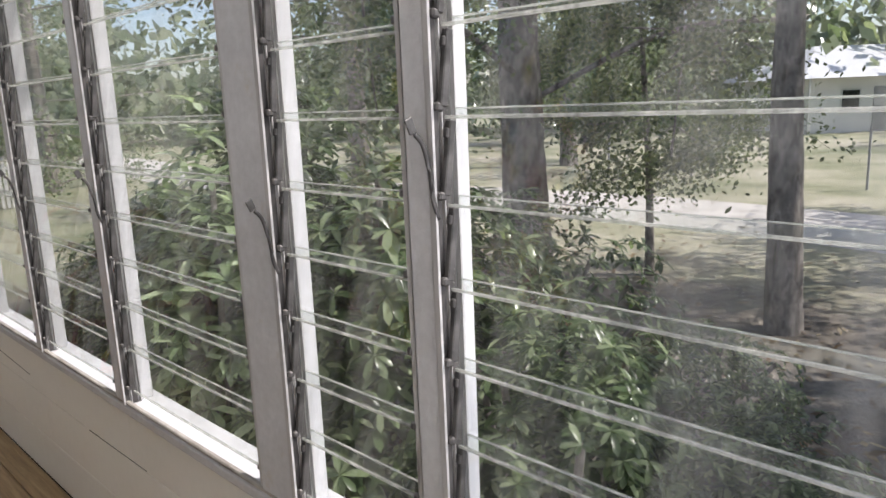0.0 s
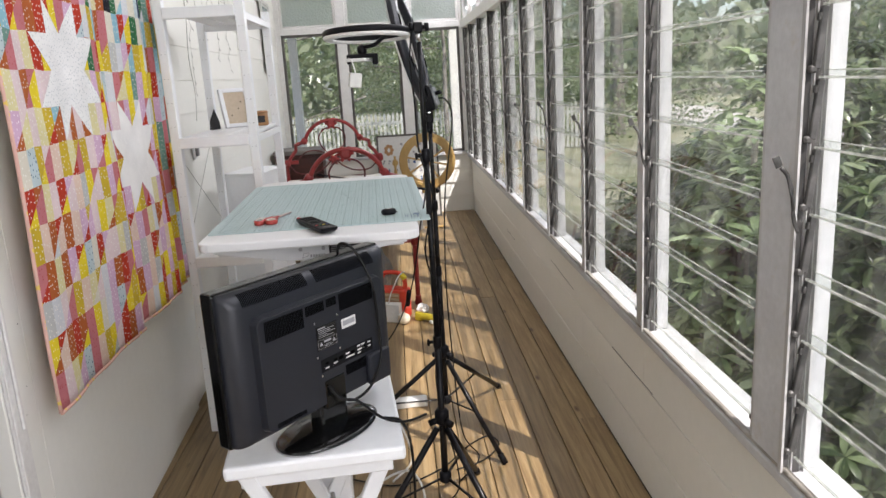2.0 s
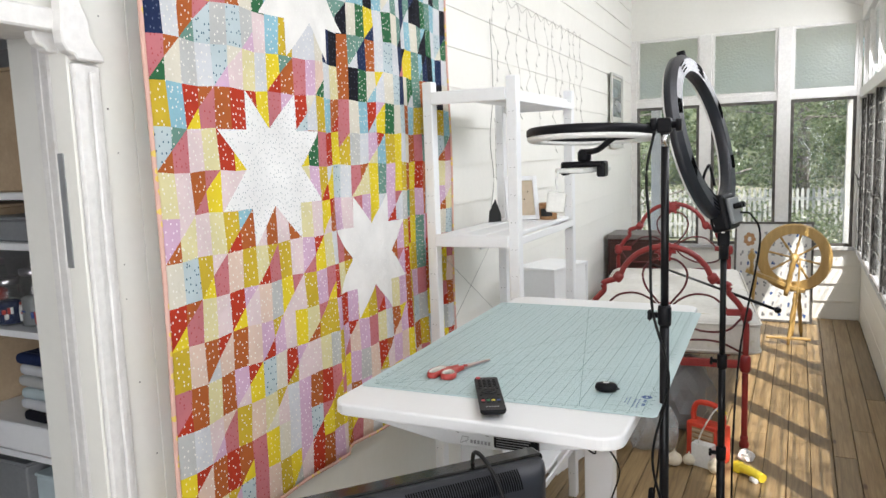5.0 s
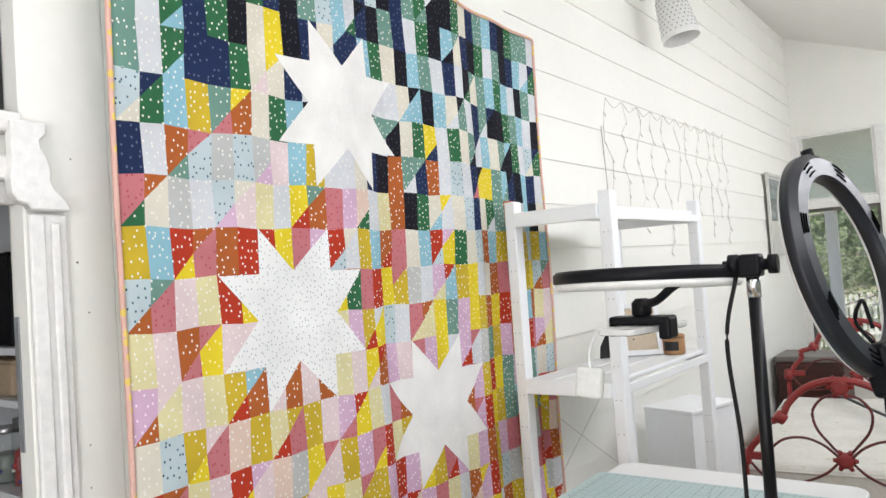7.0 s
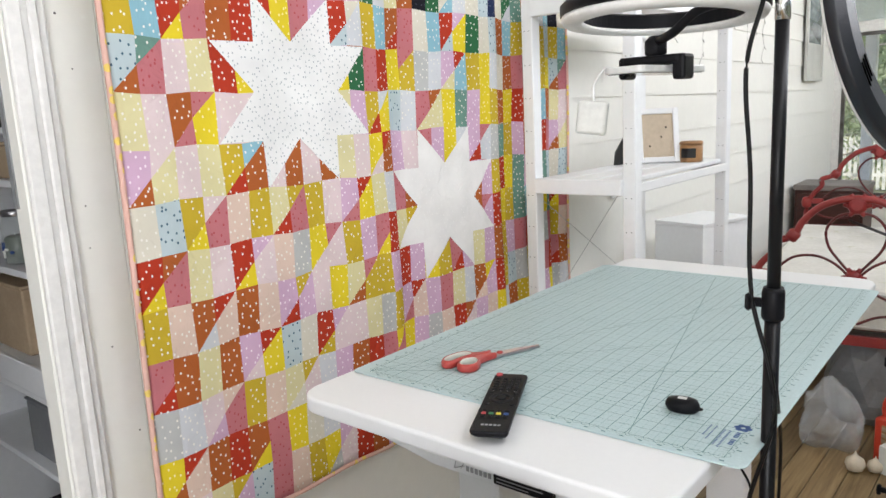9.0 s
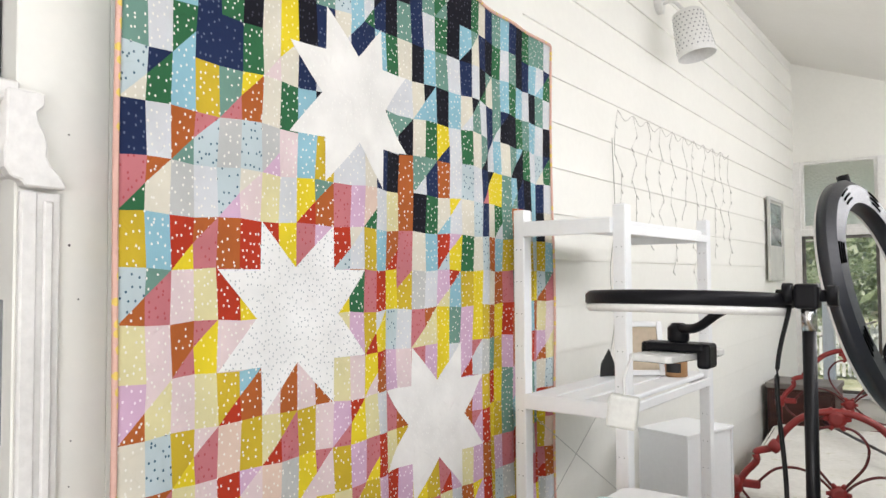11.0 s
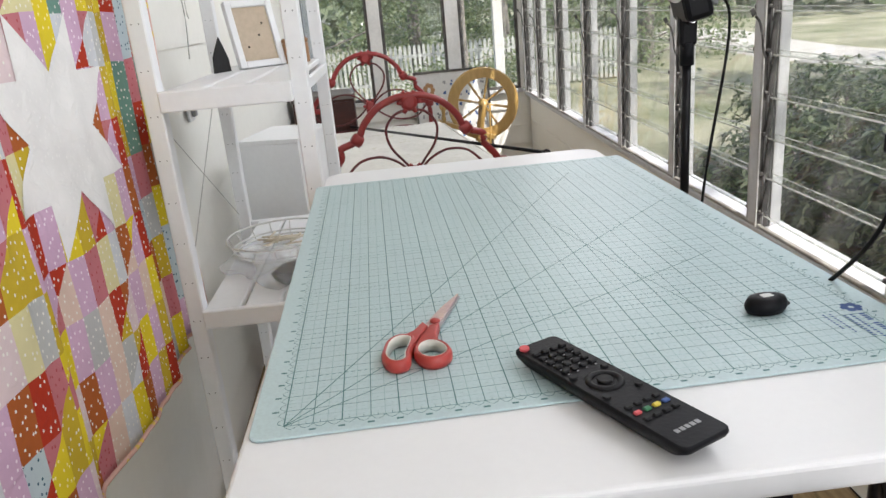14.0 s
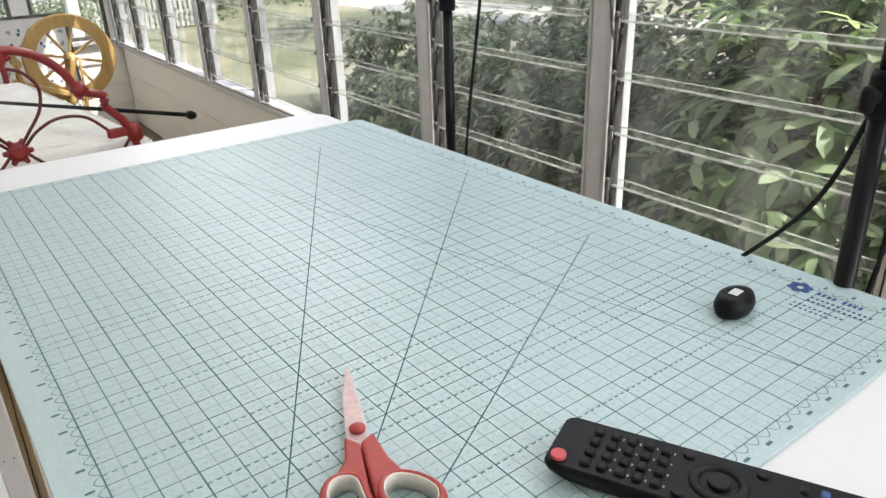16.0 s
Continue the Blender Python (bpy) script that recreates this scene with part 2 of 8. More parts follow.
def pine_floor():
    """Varnished pine: long grain, knots, a tone of its own for each board."""
    m, nt, p = shader("varnished_pine_board")
    co = nt.nodes.new("ShaderNodeTexCoord")
    oi = nt.nodes.new("ShaderNodeObjectInfo")
    ad = nt.nodes.new("ShaderNodeVectorMath")
    ad.operation = "ADD"
    cx = nt.nodes.new("ShaderNodeCombineXYZ")
    mu = nt.nodes.new("ShaderNodeMath")
    mu.operation = "MULTIPLY"
    mu.inputs[1].default_value = 37.0
    nt.links.new(oi.outputs["Random"], mu.inputs[0])
    nt.links.new(mu.outputs[0], cx.inputs[1])
    nt.links.new(co.outputs["Object"], ad.inputs[0])
    nt.links.new(cx.outputs[0], ad.inputs[1])
    mp = nt.nodes.new("ShaderNodeMapping")
    mp.inputs["Scale"].default_value = (22, 1.1, 22)
    nt.links.new(ad.outputs[0], mp.inputs[0])
    g = node(nt, "TexNoise", Scale=2.2, Detail=6.0, Roughness=0.65, Distortion=0.6)
    nt.links.new(mp.outputs[0], g.inputs["Vector"])
    v = node(nt, "TexVoronoi", Scale=1.0)
    mp2 = nt.nodes.new("ShaderNodeMapping")
    mp2.inputs["Scale"].default_value = (7, 2.2, 7)
    nt.links.new(ad.outputs[0], mp2.inputs[0])
    nt.links.new(mp2.outputs[0], v.inputs["Vector"])
    base = ramp(nt, g.outputs[0], [(0.25, (0.13, 0.078, 0.032)), (0.5, (0.25, 0.168, 0.078)), (0.75, (0.37, 0.268, 0.138))])
    mx = nt.nodes.new("ShaderNodeMixRGB")
    nt.links.new(ramp(nt, v.outputs["Distance"], [(0.04, (1, 1, 1)), (0.10, (0, 0, 0))]), mx.inputs[0])
    nt.links.new(base, mx.inputs[1])
    mx.inputs[2].default_value = (0.07, 0.03, 0.012, 1)
    hs = node(nt, "HueSaturation")
    mr = nt.nodes.new("ShaderNodeMapRange")
    mr.inputs[3].default_value, mr.inputs[4].default_value = 0.72, 1.2
    nt.links.new(oi.outputs["Random"], mr.inputs[0])
    nt.links.new(mr.outputs[0], hs.inputs["Value"])
    nt.links.new(mx.outputs[0], hs.inputs["Color"])
    nt.links.new(hs.outputs[0], p.inputs["Base Color"])
    p.inputs["Roughness"].default_value = 0.42
    bp = node(nt, "Bump", Strength=0.12, Distance=0.003)
    nt.links.new(g.outputs[0], bp.inputs["Height"])
    nt.links.new(bp.outputs[0], p.inputs["Normal"])
    return m


PALEFRAME = surface("pale_picture_frame", (0.55, 0.55, 0.52), (0.64, 0.64, 0.60), 0.4, 8.0, 120.0, 0.1)
PHOTO = surface("grey_landscape_print", (0.07, 0.085, 0.085), (0.36, 0.40, 0.41), 0.18, 5.0, 40.0, 0.02, stretch=(1, 0.7, 2.6))
FLOORBOARD = pine_floor()
UNDERFLOOR = surface("dark_under_floor", (0.02, 0.014, 0.01), (0.03, 0.02, 0.014), 0.9)


def dusty_glass(name, dust_low, dust_high, scale, rough=0.0, tint=(1, 1, 1), shine=0.03):
    """Thin clear pane that mirrors at its own gloss, with a film of dust that lies in streaks."""
    m, nt, p = shader(name)
    clear = node(nt, "BsdfTransparent")
    clear.inputs[0].default_value = (0.97 * tint[0], 0.985 * tint[1], 0.975 * tint[2], 1)
    gloss = node(nt, "BsdfGlossy", Roughness=rough + 0.01)
    face = node(nt, "LayerWeight", Blend=0.5)
    power = nt.nodes.new("ShaderNodeMath")
    power.operation = "POWER"
    power.inputs[1].default_value = 4.0
    nt.links.new(face.outputs["Facing"], power.inputs[0])
    fres = nt.nodes.new("ShaderNodeMath")
    fres.operation = "MULTIPLY_ADD"
    fres.inputs[1].default_value, fres.inputs[2].default_value = 0.45, shine
    nt.links.new(power.outputs[0], fres.inputs[0])
    p = nt.nodes.new("ShaderNodeMixShader")
    nt.links.new(fres.outputs[0], p.inputs[0])
    nt.links.new(clear.outputs[0], p.inputs[1])
    nt.links.new(gloss.outputs[0], p.inputs[2])
    co = nt.nodes.new("ShaderNodeTexCoord")
    mp = nt.nodes.new("ShaderNodeMapping")
    mp.inputs["Scale"].default_value = (1, 1, 0.35)
    nt.links.new(co.outputs["Object"], mp.inputs[0])
    n = node(nt, "TexNoise", Scale=scale, Detail=7.0, Roughness=0.7)
    nt.links.new(mp.outputs[0], n.inputs["Vector"])
    mr = nt.nodes.new("ShaderNodeMapRange")
    mr.inputs[1].default_value, mr.inputs[2].default_value = 0.42, 0.80
    mr.inputs[3].default_value, mr.inputs[4].default_value = dust_low, dust_high
    nt.links.new(n.outputs[0], mr.inputs[0])
    d = node(nt, "BsdfDiffuse")
    d.inputs["Color"].default_value = (0.75, 0.74, 0.71, 1)
    tl = node(nt, "BsdfTranslucent")
    tl.inputs["Color"].default_value = (0.75, 0.74, 0.71, 1)
    both = node(nt, "MixShader", Fac=0.55)
    nt.links.new(d.outputs[0], both.inputs[1])
    nt.links.new(tl.outputs[0], both.inputs[2])
    mix = nt.nodes.new("ShaderNodeMixShader")
    nt.links.new(mr.outputs[0], mix.inputs[0])
    nt.links.new(p.outputs[0], mix.inputs[1])
    nt.links.new(both.outputs[0], mix.inputs[2])
    nt.links.new(mix.outputs[0], nt.nodes["Material Output"].inputs["Surface"])
    return m


GLASS = dusty_glass("dusty_louvre_glass", 0.002, 0.18, 7.0)
EDGEGLASS = dusty_glass("ground_glass_edge", 0.30, 0.80, 24.0, 0.15, (0.86, 0.90, 0.88))
PANE = dusty_glass("window_pane_glass", 0.03, 0.16, 5.0, shine=0.006)


def frosted():
    m, nt, p = shader("patterned_obscure_glass")
    p.inputs["Base Color"].default_value = (0.86, 0.90, 0.87, 1)
    p.inputs["Transmission Weight"].default_value = 0.86
    p.inputs["Roughness"].default_value = 0.30
    co = nt.nodes.new("ShaderNodeTexCoord")
    v = node(nt, "TexVoronoi", Scale=52.0)
    nt.links.new(co.outputs["Object"], v.inputs["Vector"])
    bp = node(nt, "Bump", Strength=0.9, Distance=0.006)
    nt.links.new(v.outputs["Distance"], bp.inputs["Height"])
    nt.links.new(bp.outputs[0], p.inputs["Normal"])
    return m


FROST = frosted()


def leafy(name, a, b, c):
    """Leaf: a tone of its own for each leaf, a little light through it."""
    m, nt, p = shader(name)
    ge = nt.nodes.new("ShaderNodeNewGeometry")
    col = ramp(nt, ge.outputs["Random Per Island"], [(0.0, a), (0.6, b), (1.0, c)])
    nt.links.new(col, p.inputs["Base Color"])
    p.inputs["Roughness"].default_value = 0.30
    tl = nt.nodes.new("ShaderNodeBsdfTranslucent")
    thru = nt.nodes.new("ShaderNodeMixRGB")
    thru.blend_type = "MULTIPLY"
    thru.inputs[0].default_value = 1.0
    thru.inputs[2].default_value = (1.4, 1.5, 1.0, 1)
    nt.links.new(col, thru.inputs[1])
    nt.links.new(thru.outputs[0], tl.inputs[0])
    mix = node(nt, "MixShader", Fac=0.45)
    nt.links.new(p.outputs[0], mix.inputs[1])
    nt.links.new(tl.outputs[0], mix.inputs[2])
    nt.links.new(mix.outputs[0], nt.nodes["Material Output"].inputs["Surface"])
    return m


LEAF = leafy("glossy_shrub_leaf", (0.03, 0.05, 0.022), (0.09, 0.135, 0.058), (0.32, 0.38, 0.23))
TREELEAF = leafy("tree_leaf", (0.05, 0.072, 0.036), (0.135, 0.17, 0.085), (0.25, 0.27, 0.15))
# brighter copy of the shrub leaf, with sunlight put into its tones
SUNLEAF = leafy("sunlit_shrub_leaf", (0.06, 0.09, 0.045), (0.25, 0.33, 0.18), (0.52, 0.60, 0.42))
# haze and sun on the distant foliage are put into these paler tones
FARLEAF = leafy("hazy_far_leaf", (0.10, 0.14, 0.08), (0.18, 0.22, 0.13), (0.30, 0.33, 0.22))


def ground_mat():
    """Pale dry lawn, with a ragged bed of dark leaf litter beside the house."""
    m, nt, p = shader("lawn_and_leaf_litter")
    co = nt.nodes.new("ShaderNodeTexCoord")
    n1 = node(nt, "TexNoise", Scale=0.35, Detail=6.0, Roughness=0.65)
    n2 = node(nt, "TexNoise", Scale=14.0, Detail=5.0, Roughness=0.7)
    n3 = node(nt, "TexNoise", Scale=0.9, Detail=6.0, Roughness=0.7)
    for n in (n1, n2, n3):
        nt.links.new(co.outputs["Object"], n.inputs["Vector"])
    lawn = ramp(nt, n1.outputs[0], [(0.35, (0.16, 0.18, 0.09)), (0.5, (0.30, 0.295, 0.19)), (0.65, (0.44, 0.41, 0.31))])
    bed = ramp(nt, n3.outputs[0], [(0.35, (0.085, 0.072, 0.056)), (0.52, (0.19, 0.165, 0.132)), (0.68, (0.34, 0.305, 0.25))])
    xyz = nt.nodes.new("ShaderNodeSeparateXYZ")
    nt.links.new(co.outputs["Object"], xyz.inputs[0])
    edge = nt.nodes.new("ShaderNodeMath")
    edge.operation = "MULTIPLY_ADD"
    edge.inputs[1].default_value = 9.0
    nt.links.new(n3.outputs[0], edge.inputs[0])
    nt.links.new(xyz.outputs[0], edge.inputs[2])
    out = nt.nodes.new("ShaderNodeMapRange")
    out.inputs[1].default_value, out.inputs[2].default_value = 12.0, 14.5
    nt.links.new(edge.outputs[0], out.inputs[0])
    far = nt.nodes.new("ShaderNodeMapRange")
    far.inputs[1].default_value, far.inputs[2].default_value = 9.5, 11.5
    nt.links.new(xyz.outputs[1], far.inputs[0])
    both = nt.nodes.new("ShaderNodeMath")
    both.operation = "MAXIMUM"
    nt.links.new(out.outputs[0], both.inputs[0])
    nt.links.new(far.outputs[0], both.inputs[1])
    zone = nt.nodes.new("ShaderNodeMixRGB")
    nt.links.new(both.outputs[0], zone.inputs[0])
    nt.links.new(bed, zone.inputs[1])
    nt.links.new(lawn, zone.inputs[2])
    b = ramp(nt, n2.outputs[0], [(0.3, (0.45, 0.45, 0.45)), (0.7, (1.2, 1.2, 1.2))])
    mx = nt.nodes.new("ShaderNodeMixRGB")
    mx.blend_type = "MULTIPLY"
    mx.inputs[0].default_value = 0.8
    nt.links.new(zone.outputs[0], mx.inputs[1])
    nt.links.new(b, mx.inputs[2])
    nt.links.new(mx.outputs[0], p.inputs["Base Color"])
    p.inputs["Roughness"].default_value = 0.95
    bp = node(nt, "Bump", Strength=0.8, Distance=0.03)
    nt.links.new(n2.outputs[0], bp.inputs["Height"])
    nt.links.new(bp.outputs[0], p.inputs["Normal"])
    return m


GROUND = ground_mat()


# ---- mesh helpers ----
def bx(bm, x0, x1, y0, y1, z0, z1, bev=0.0, seg=1):
    """A box; bev rounds its edges."""
    r = bmesh.ops.create_cube(bm, size=1.0)
    vs = r["verts"]
    bmesh.ops.scale(bm, vec=(abs(x1 - x0), abs(y1 - y0), abs(z1 - z0)), verts=vs)
    bmesh.ops.translate(bm, vec=((x0 + x1) / 2, (y0 + y1) / 2, (z0 + z1) / 2), verts=vs)
    if bev:
        es = list({e for v in vs for e in v.link_edges})
        r = bmesh.ops.bevel(bm, geom=es, offset=bev, segments=seg, affect="EDGES", profile=0.5)
        vs = list({v for f in r["faces"] for v in f.verts})
    return vs


def rod(bm, p0, p1, r0, r1=None, seg=12, caps=True):
    """A round bar from p0 to p1, tapering from r0 to r1."""
    p0, p1 = Vector(p0), Vector(p1)
    d = p1 - p0
    m = Matrix.Translation((p0 + p1) / 2) @ d.to_track_quat("Z", "Y").to_matrix().to_4x4()
    r = bmesh.ops.create_cone(bm, cap_ends=caps, segments=seg, radius1=r0, radius2=r0 if r1 is None else r1, depth=d.length, matrix=m)
    for v in r["verts"]:
        for f in v.link_faces:
            f.smooth = len(f.verts) == 4
    return r["verts"]


def tube(bm, pts, r, seg=8, closed=False, flat=1.0):
    """A tube swept along points."""
    pts = [Vector(p) for p in pts]
    n = len(pts)
    rings = []
    up = Vector((0, 0, 1))
    for i, p in enumerate(pts):
        a = pts[(i - 1) % n] if closed or i else p
        b = pts[(i + 1) % n] if closed or i < n - 1 else p
        t = (b - a).normalized()
        s = t.cross(up)
        if s.length < 0.15:
            s = t.cross(Vector((0, 1, 0)))
        s.normalize()
        u = s.cross(t).normalized()
        rings.append([bm.verts.new(p + s * (r * math.cos(k * 2 * math.pi / seg)) + u * (r * flat * math.sin(k * 2 * math.pi / seg))) for k in range(seg)])
    for i in range(n if closed else n - 1):
        A, B = rings[i], rings[(i + 1) % n]
        for k in range(seg):
            f = bm.faces.new((A[k], A[(k + 1) % seg], B[(k + 1) % seg], B[k]))
            f.smooth = True
    if not closed:
        bm.faces.new(rings[0][::-1])
        bm.faces.new(rings[-1])


def spline(pts, n=8):
    """Catmull-Rom points through the given ones."""
    P = [Vector(p) for p in pts]
    P = [P[0] * 2 - P[1]] + P + [P[-1] * 2 - P[-2]]
    out = []
    for i in range(1, len(P) - 2):
        for k in range(n):
            t = k / n
            a, b, c, d = P[i - 1], P[i], P[i + 1], P[i + 2]
            out.append(0.5 * ((2 * b) + (c - a) * t + (2 * a - 5 * b + 4 * c - d) * t * t + (3 * b - a - 3 * c + d) * t ** 3))
    return out + [P[-2]]


def lathe(bm, prof, seg=20, m=None):
    """A turned form: (radius, height) rows about z, placed by m."""
    m = m or Matrix()
    rings = [[bm.verts.new(m @ Vector((r * math.cos(2 * math.pi * k / seg), r * math.sin(2 * math.pi * k / seg), z))) for k in range(seg)] for r, z in prof]
    for A, B in zip(rings, rings[1:]):
        for k in range(seg):
            bm.faces.new((A[k], A[(k + 1) % seg], B[(k + 1) % seg], B[k])).smooth = True
    bm.faces.new(rings[0][::-1])
    bm.faces.new(rings[-1])


def torus(bm, c, R, r, m=None, seg=48, sub=10, flat=1.0):
    m = m or Matrix()
    pts = [[bm.verts.new(m @ (Vector(((R + r * math.cos(b)) * math.cos(a), (R + r * math.cos(b)) * math.sin(a), r * flat * math.sin(b)))) + Vector(c))
            for b in [2 * math.pi * j / sub for j in range(sub)]] for a in [2 * math.pi * i / seg for i in range(seg)]]
    for i in range(seg):
        for j in range(sub):
            bm.faces.new((pts[i][j], pts[(i + 1) % seg][j], pts[(i + 1) % seg][(j + 1) % sub], pts[i][(j + 1) % sub])).smooth = True


def prism(bm, outline, z0, z1, m=None):
    """A flat outline given a thickness."""
    m = m or Matrix()
    lo = [bm.verts.new(m @ Vector((x, y, z0))) for x, y in outline]
    hi = [bm.verts.new(m @ Vector((x, y, z1))) for x, y in outline]
    bm.faces.new(lo[::-1])
    bm.faces.new(hi)
    n = len(outline)
    for i in range(n):
        bm.faces.new((lo[i], lo[(i + 1) % n], hi[(i + 1) % n], hi[i]))


def mesh_of(name, bm):
    bmesh.ops.recalc_face_normals(bm, faces=bm.faces)
    me = bpy.data.meshes.new(name)
    bm.to_mesh(me)
    bm.free()
    return me


def part(name, bm, material, parent=None, label=""):
    me = mesh_of(name, bm)
    me.materials.append(material)
    ob = new(name, me)
    if parent:
        ob.parent = parent
    if label:
        tagged(ob, label)
    return ob


def boxpart(name, dims, material, parent=None, label="", bev=0.0, seg=1):
    bm = bmesh.new()
    bx(bm, *dims, bev, seg)
    return part(name, bm, material, parent, label)


def thing(name, m, label, category, group="", kind=""):
    ob = new(name)
    ob.matrix_world = m
    return tagged(ob, label, category, group, kind)


def lw(y):
    """x of the house wall, which runs slightly askew."""
    return -0.80 - 0.031 * y


WALL_TURN = math.degrees(math.atan(0.031))
FAR, NEAR_END = 8.40, -1.70

# ---- structure ----
def structure(name, bm, mat, label, category):
    return tagged(part(name, bm, mat), label, category, kind="structure")


# under-floor sheet; the boards lie on it
bm = bmesh.new()
bx(bm, -1.3, 1.16, NEAR_END - 0.1, FAR + 0.1, -0.12, -0.024)
floor = structure("floor", bm, UNDERFLOOR, "varnished honey pine floorboards with dark gaps", "floor")

# ceiling: one raked sheet with cover battens
bm = bmesh.new()
CL, CR = 3.69, 2.80
vs = [bm.verts.new(p) for p in ((-1.35, NEAR_END - .1, CL + 0.10), (1.25, NEAR_END - .1, CR - 0.03), (1.25, FAR + .1, CR - 0.03), (-1.35, FAR + .1, CL + 0.10))]
hi = [bm.verts.new(v.co + Vector((0, 0, 0.06))) for v in vs]
bm.faces.new(vs)
bm.faces.new(hi[::-1])
for i in range(4):
    bm.faces.new((vs[i], vs[(i + 1) % 4], hi[(i + 1) % 4], hi[i]))
ceiling = structure("ceiling", bm, CEIL, "white painted raked verandah ceiling", "ceiling")


def ceil_z(x):
    return CL + 0.10 + (x + 1.35) / 2.6 * (CR - 0.13 - CL)


# house wall: a plain lined stretch with the doorway, then weatherboards
DOOR0, DOOR1, DOORTOP, FANTOP = 0.78, 1.70, 1.945, 2.52
bm = bmesh.new()


def wall_block(bm, y0, y1, z0, z1, thick=0.12):
    vs = []
    for z in (z0, z1):
        for y, off in ((y0, 0), (y1, 0), (y1, thick), (y0, thick)):
            vs.append(bm.verts.new((lw(y) - off, y, z)))
    for f in ((0, 1, 2, 3), (4, 7, 6, 5), (0, 4, 5, 1), (1, 5, 6, 2), (2, 6, 7, 3), (3, 7, 4, 0)):
        bm.faces.new([vs[i] for i in f])


wall_block(bm, NEAR_END, DOOR0, 0, 3.75)
wall_block(bm, DOOR1 + 0.165, 3.42, 0, 3.75)
wall_block(bm, DOOR0, DOOR1 + 0.165, FANTOP, 3.75)
wall_house = structure("wall_house", bm, WALL_WHITE, "white painted lined house wall with small nail marks", "wall")
bm = bmesh.new()
for (y0, y1) in ((3.42, FAR + 0.1),):
    vs = [bm.verts.new((lw(y) - off - 0.022, y, z)) for z in (0, 3.75) for y, off in ((y0, 0), (y1, 0), (y1, .1), (y0, .1))]
    for f in ((0, 1, 2, 3), (4, 7, 6, 5), (0, 4, 5, 1), (1, 5, 6, 2), (2, 6, 7, 3), (3, 7, 4, 0)):
        bm.faces.new([vs[i] for i in f])
wall_boarded = structure("wall_boarded", bm, WALL_WHITE, "white painted weatherboard wall with overlapping boards", "wall")
E_H = 0.178
for k in range(21):
    z0 = 0.02 + k * E_H
    bm = bmesh.new()
    y0, y1 = 3.42, FAR
    prof = ((-0.024, z0), (0.0, z0), (0.0, z0 + 0.012), (-0.010, z0 + E_H + 0.012), (-0.024, z0 + E_H + 0.012))
    A = [bm.verts.new((lw(y0) + dx, y0, z)) for dx, z in prof]
    B = [bm.verts.new((lw(y1) + dx, y1, z)) for dx, z in prof]
    bm.faces.new(A)
    bm.faces.new(B[::-1])
    for i in range(5):
        bm.faces.new((A[i], A[(i + 1) % 5], B[(i + 1) % 5], B[i]))
    part("weatherboard", bm, WALL_WHITE, wall_boarded)

# plain wall that closes the near end
bm = bmesh.new()
bx(bm, -1.3, 1.16, NEAR_END - 0.1, NEAR_END, 0, 3.75)
structure("wall_near", bm, WALL_WHITE, "plain white painted end wall", "wall")

# window wall: boards below the sill, studs, sill, header, lites above
SILL, HEAD0, HEAD1, PLATE0 = 0.665, 2.06, 2.15, 2.74
bm = bmesh.new()
bx(bm, 1.068, 1.105, NEAR_END, FAR + 0.1, -0.1, SILL - 0.02)
wall_window = structure("wall_window", bm, WALL_WHITE, "low white boarded wall under the louvre windows", "wall")
for z0, z1, cuts in ((0.0, 0.20, (NEAR_END, 2.0, 5.6, FAR)), (0.203, 0.405, (NEAR_END, 3.3, 7.0, FAR)), (0.408, 0.635, (NEAR_END, 2.4, 4.9, FAR))):
    for a, b in zip(cuts, cuts[1:]):
        boxpart("wall_board", (1.045, 1.068, a + 0.001, b - 0.001, z0, z1), WALL_WHITE, wall_window, bev=0.0015)
for y, z, L, a in ((3.75, 0.47, 0.55, 2.0), (2.55, 0.41, 0.5, -1.0), (5.6, 0.30, 0.4, 0.6)):
    bm = bmesh.new()
    vs = bx(bm, 1.0438, 1.0460, -L / 2, L / 2, -0.0012, 0.0012)
    o = part("split", bm, CLIP, wall_window, "dark split in the painted boards")
    o.matrix_local = Matrix.Translation((0, y, z)) @ Matrix.Rotation(radians(a), 4, "X")
bm = bmesh.new()
bx(bm, 0.996, 1.118, NEAR_END, FAR - 0.002, SILL - 0.03, SILL, 0.006, 2)
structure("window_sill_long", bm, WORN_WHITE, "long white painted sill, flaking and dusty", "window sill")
bm = bmesh.new()
bx(bm, 0.999, 1.014, NEAR_END, FAR - 0.004, SILL + 0.001, SILL + 0.014, 0.003)
structure("trim_sill_bead", bm, GRIMY, "narrow worn bead along the sill", "trim")
bm = bmesh.new()
bx(bm, 0.985, 1.075, NEAR_END, FAR - 0.002, HEAD0, HEAD1, 0.004)
structure("trim_header", bm, WHITE, "white painted header rail above the louvres", "trim")
bm = bmesh.new()
bx(bm, 0.985, 1.10, NEAR_END, FAR - 0.002, PLATE0, PLATE0 + 0.20, 0.004)
structure("trim_top_plate", bm, WHITE, "white painted top plate under the ceiling", "trim")

STUDS = [(-1.60, -1.54), (-0.76, -0.69), (0.05, 0.115), (0.868, 0.925), (1.348, 1.485)] + [(2.285 + 0.778 * k, 2.345 + 0.778 * k) for k in range(8)] + [(FAR - 0.09, FAR - 0.004)]
bm = bmesh.new()
stud_wall = thing("trim_studs", Matrix(), "white painted studs between the louvre windows", "trim", kind="structure")
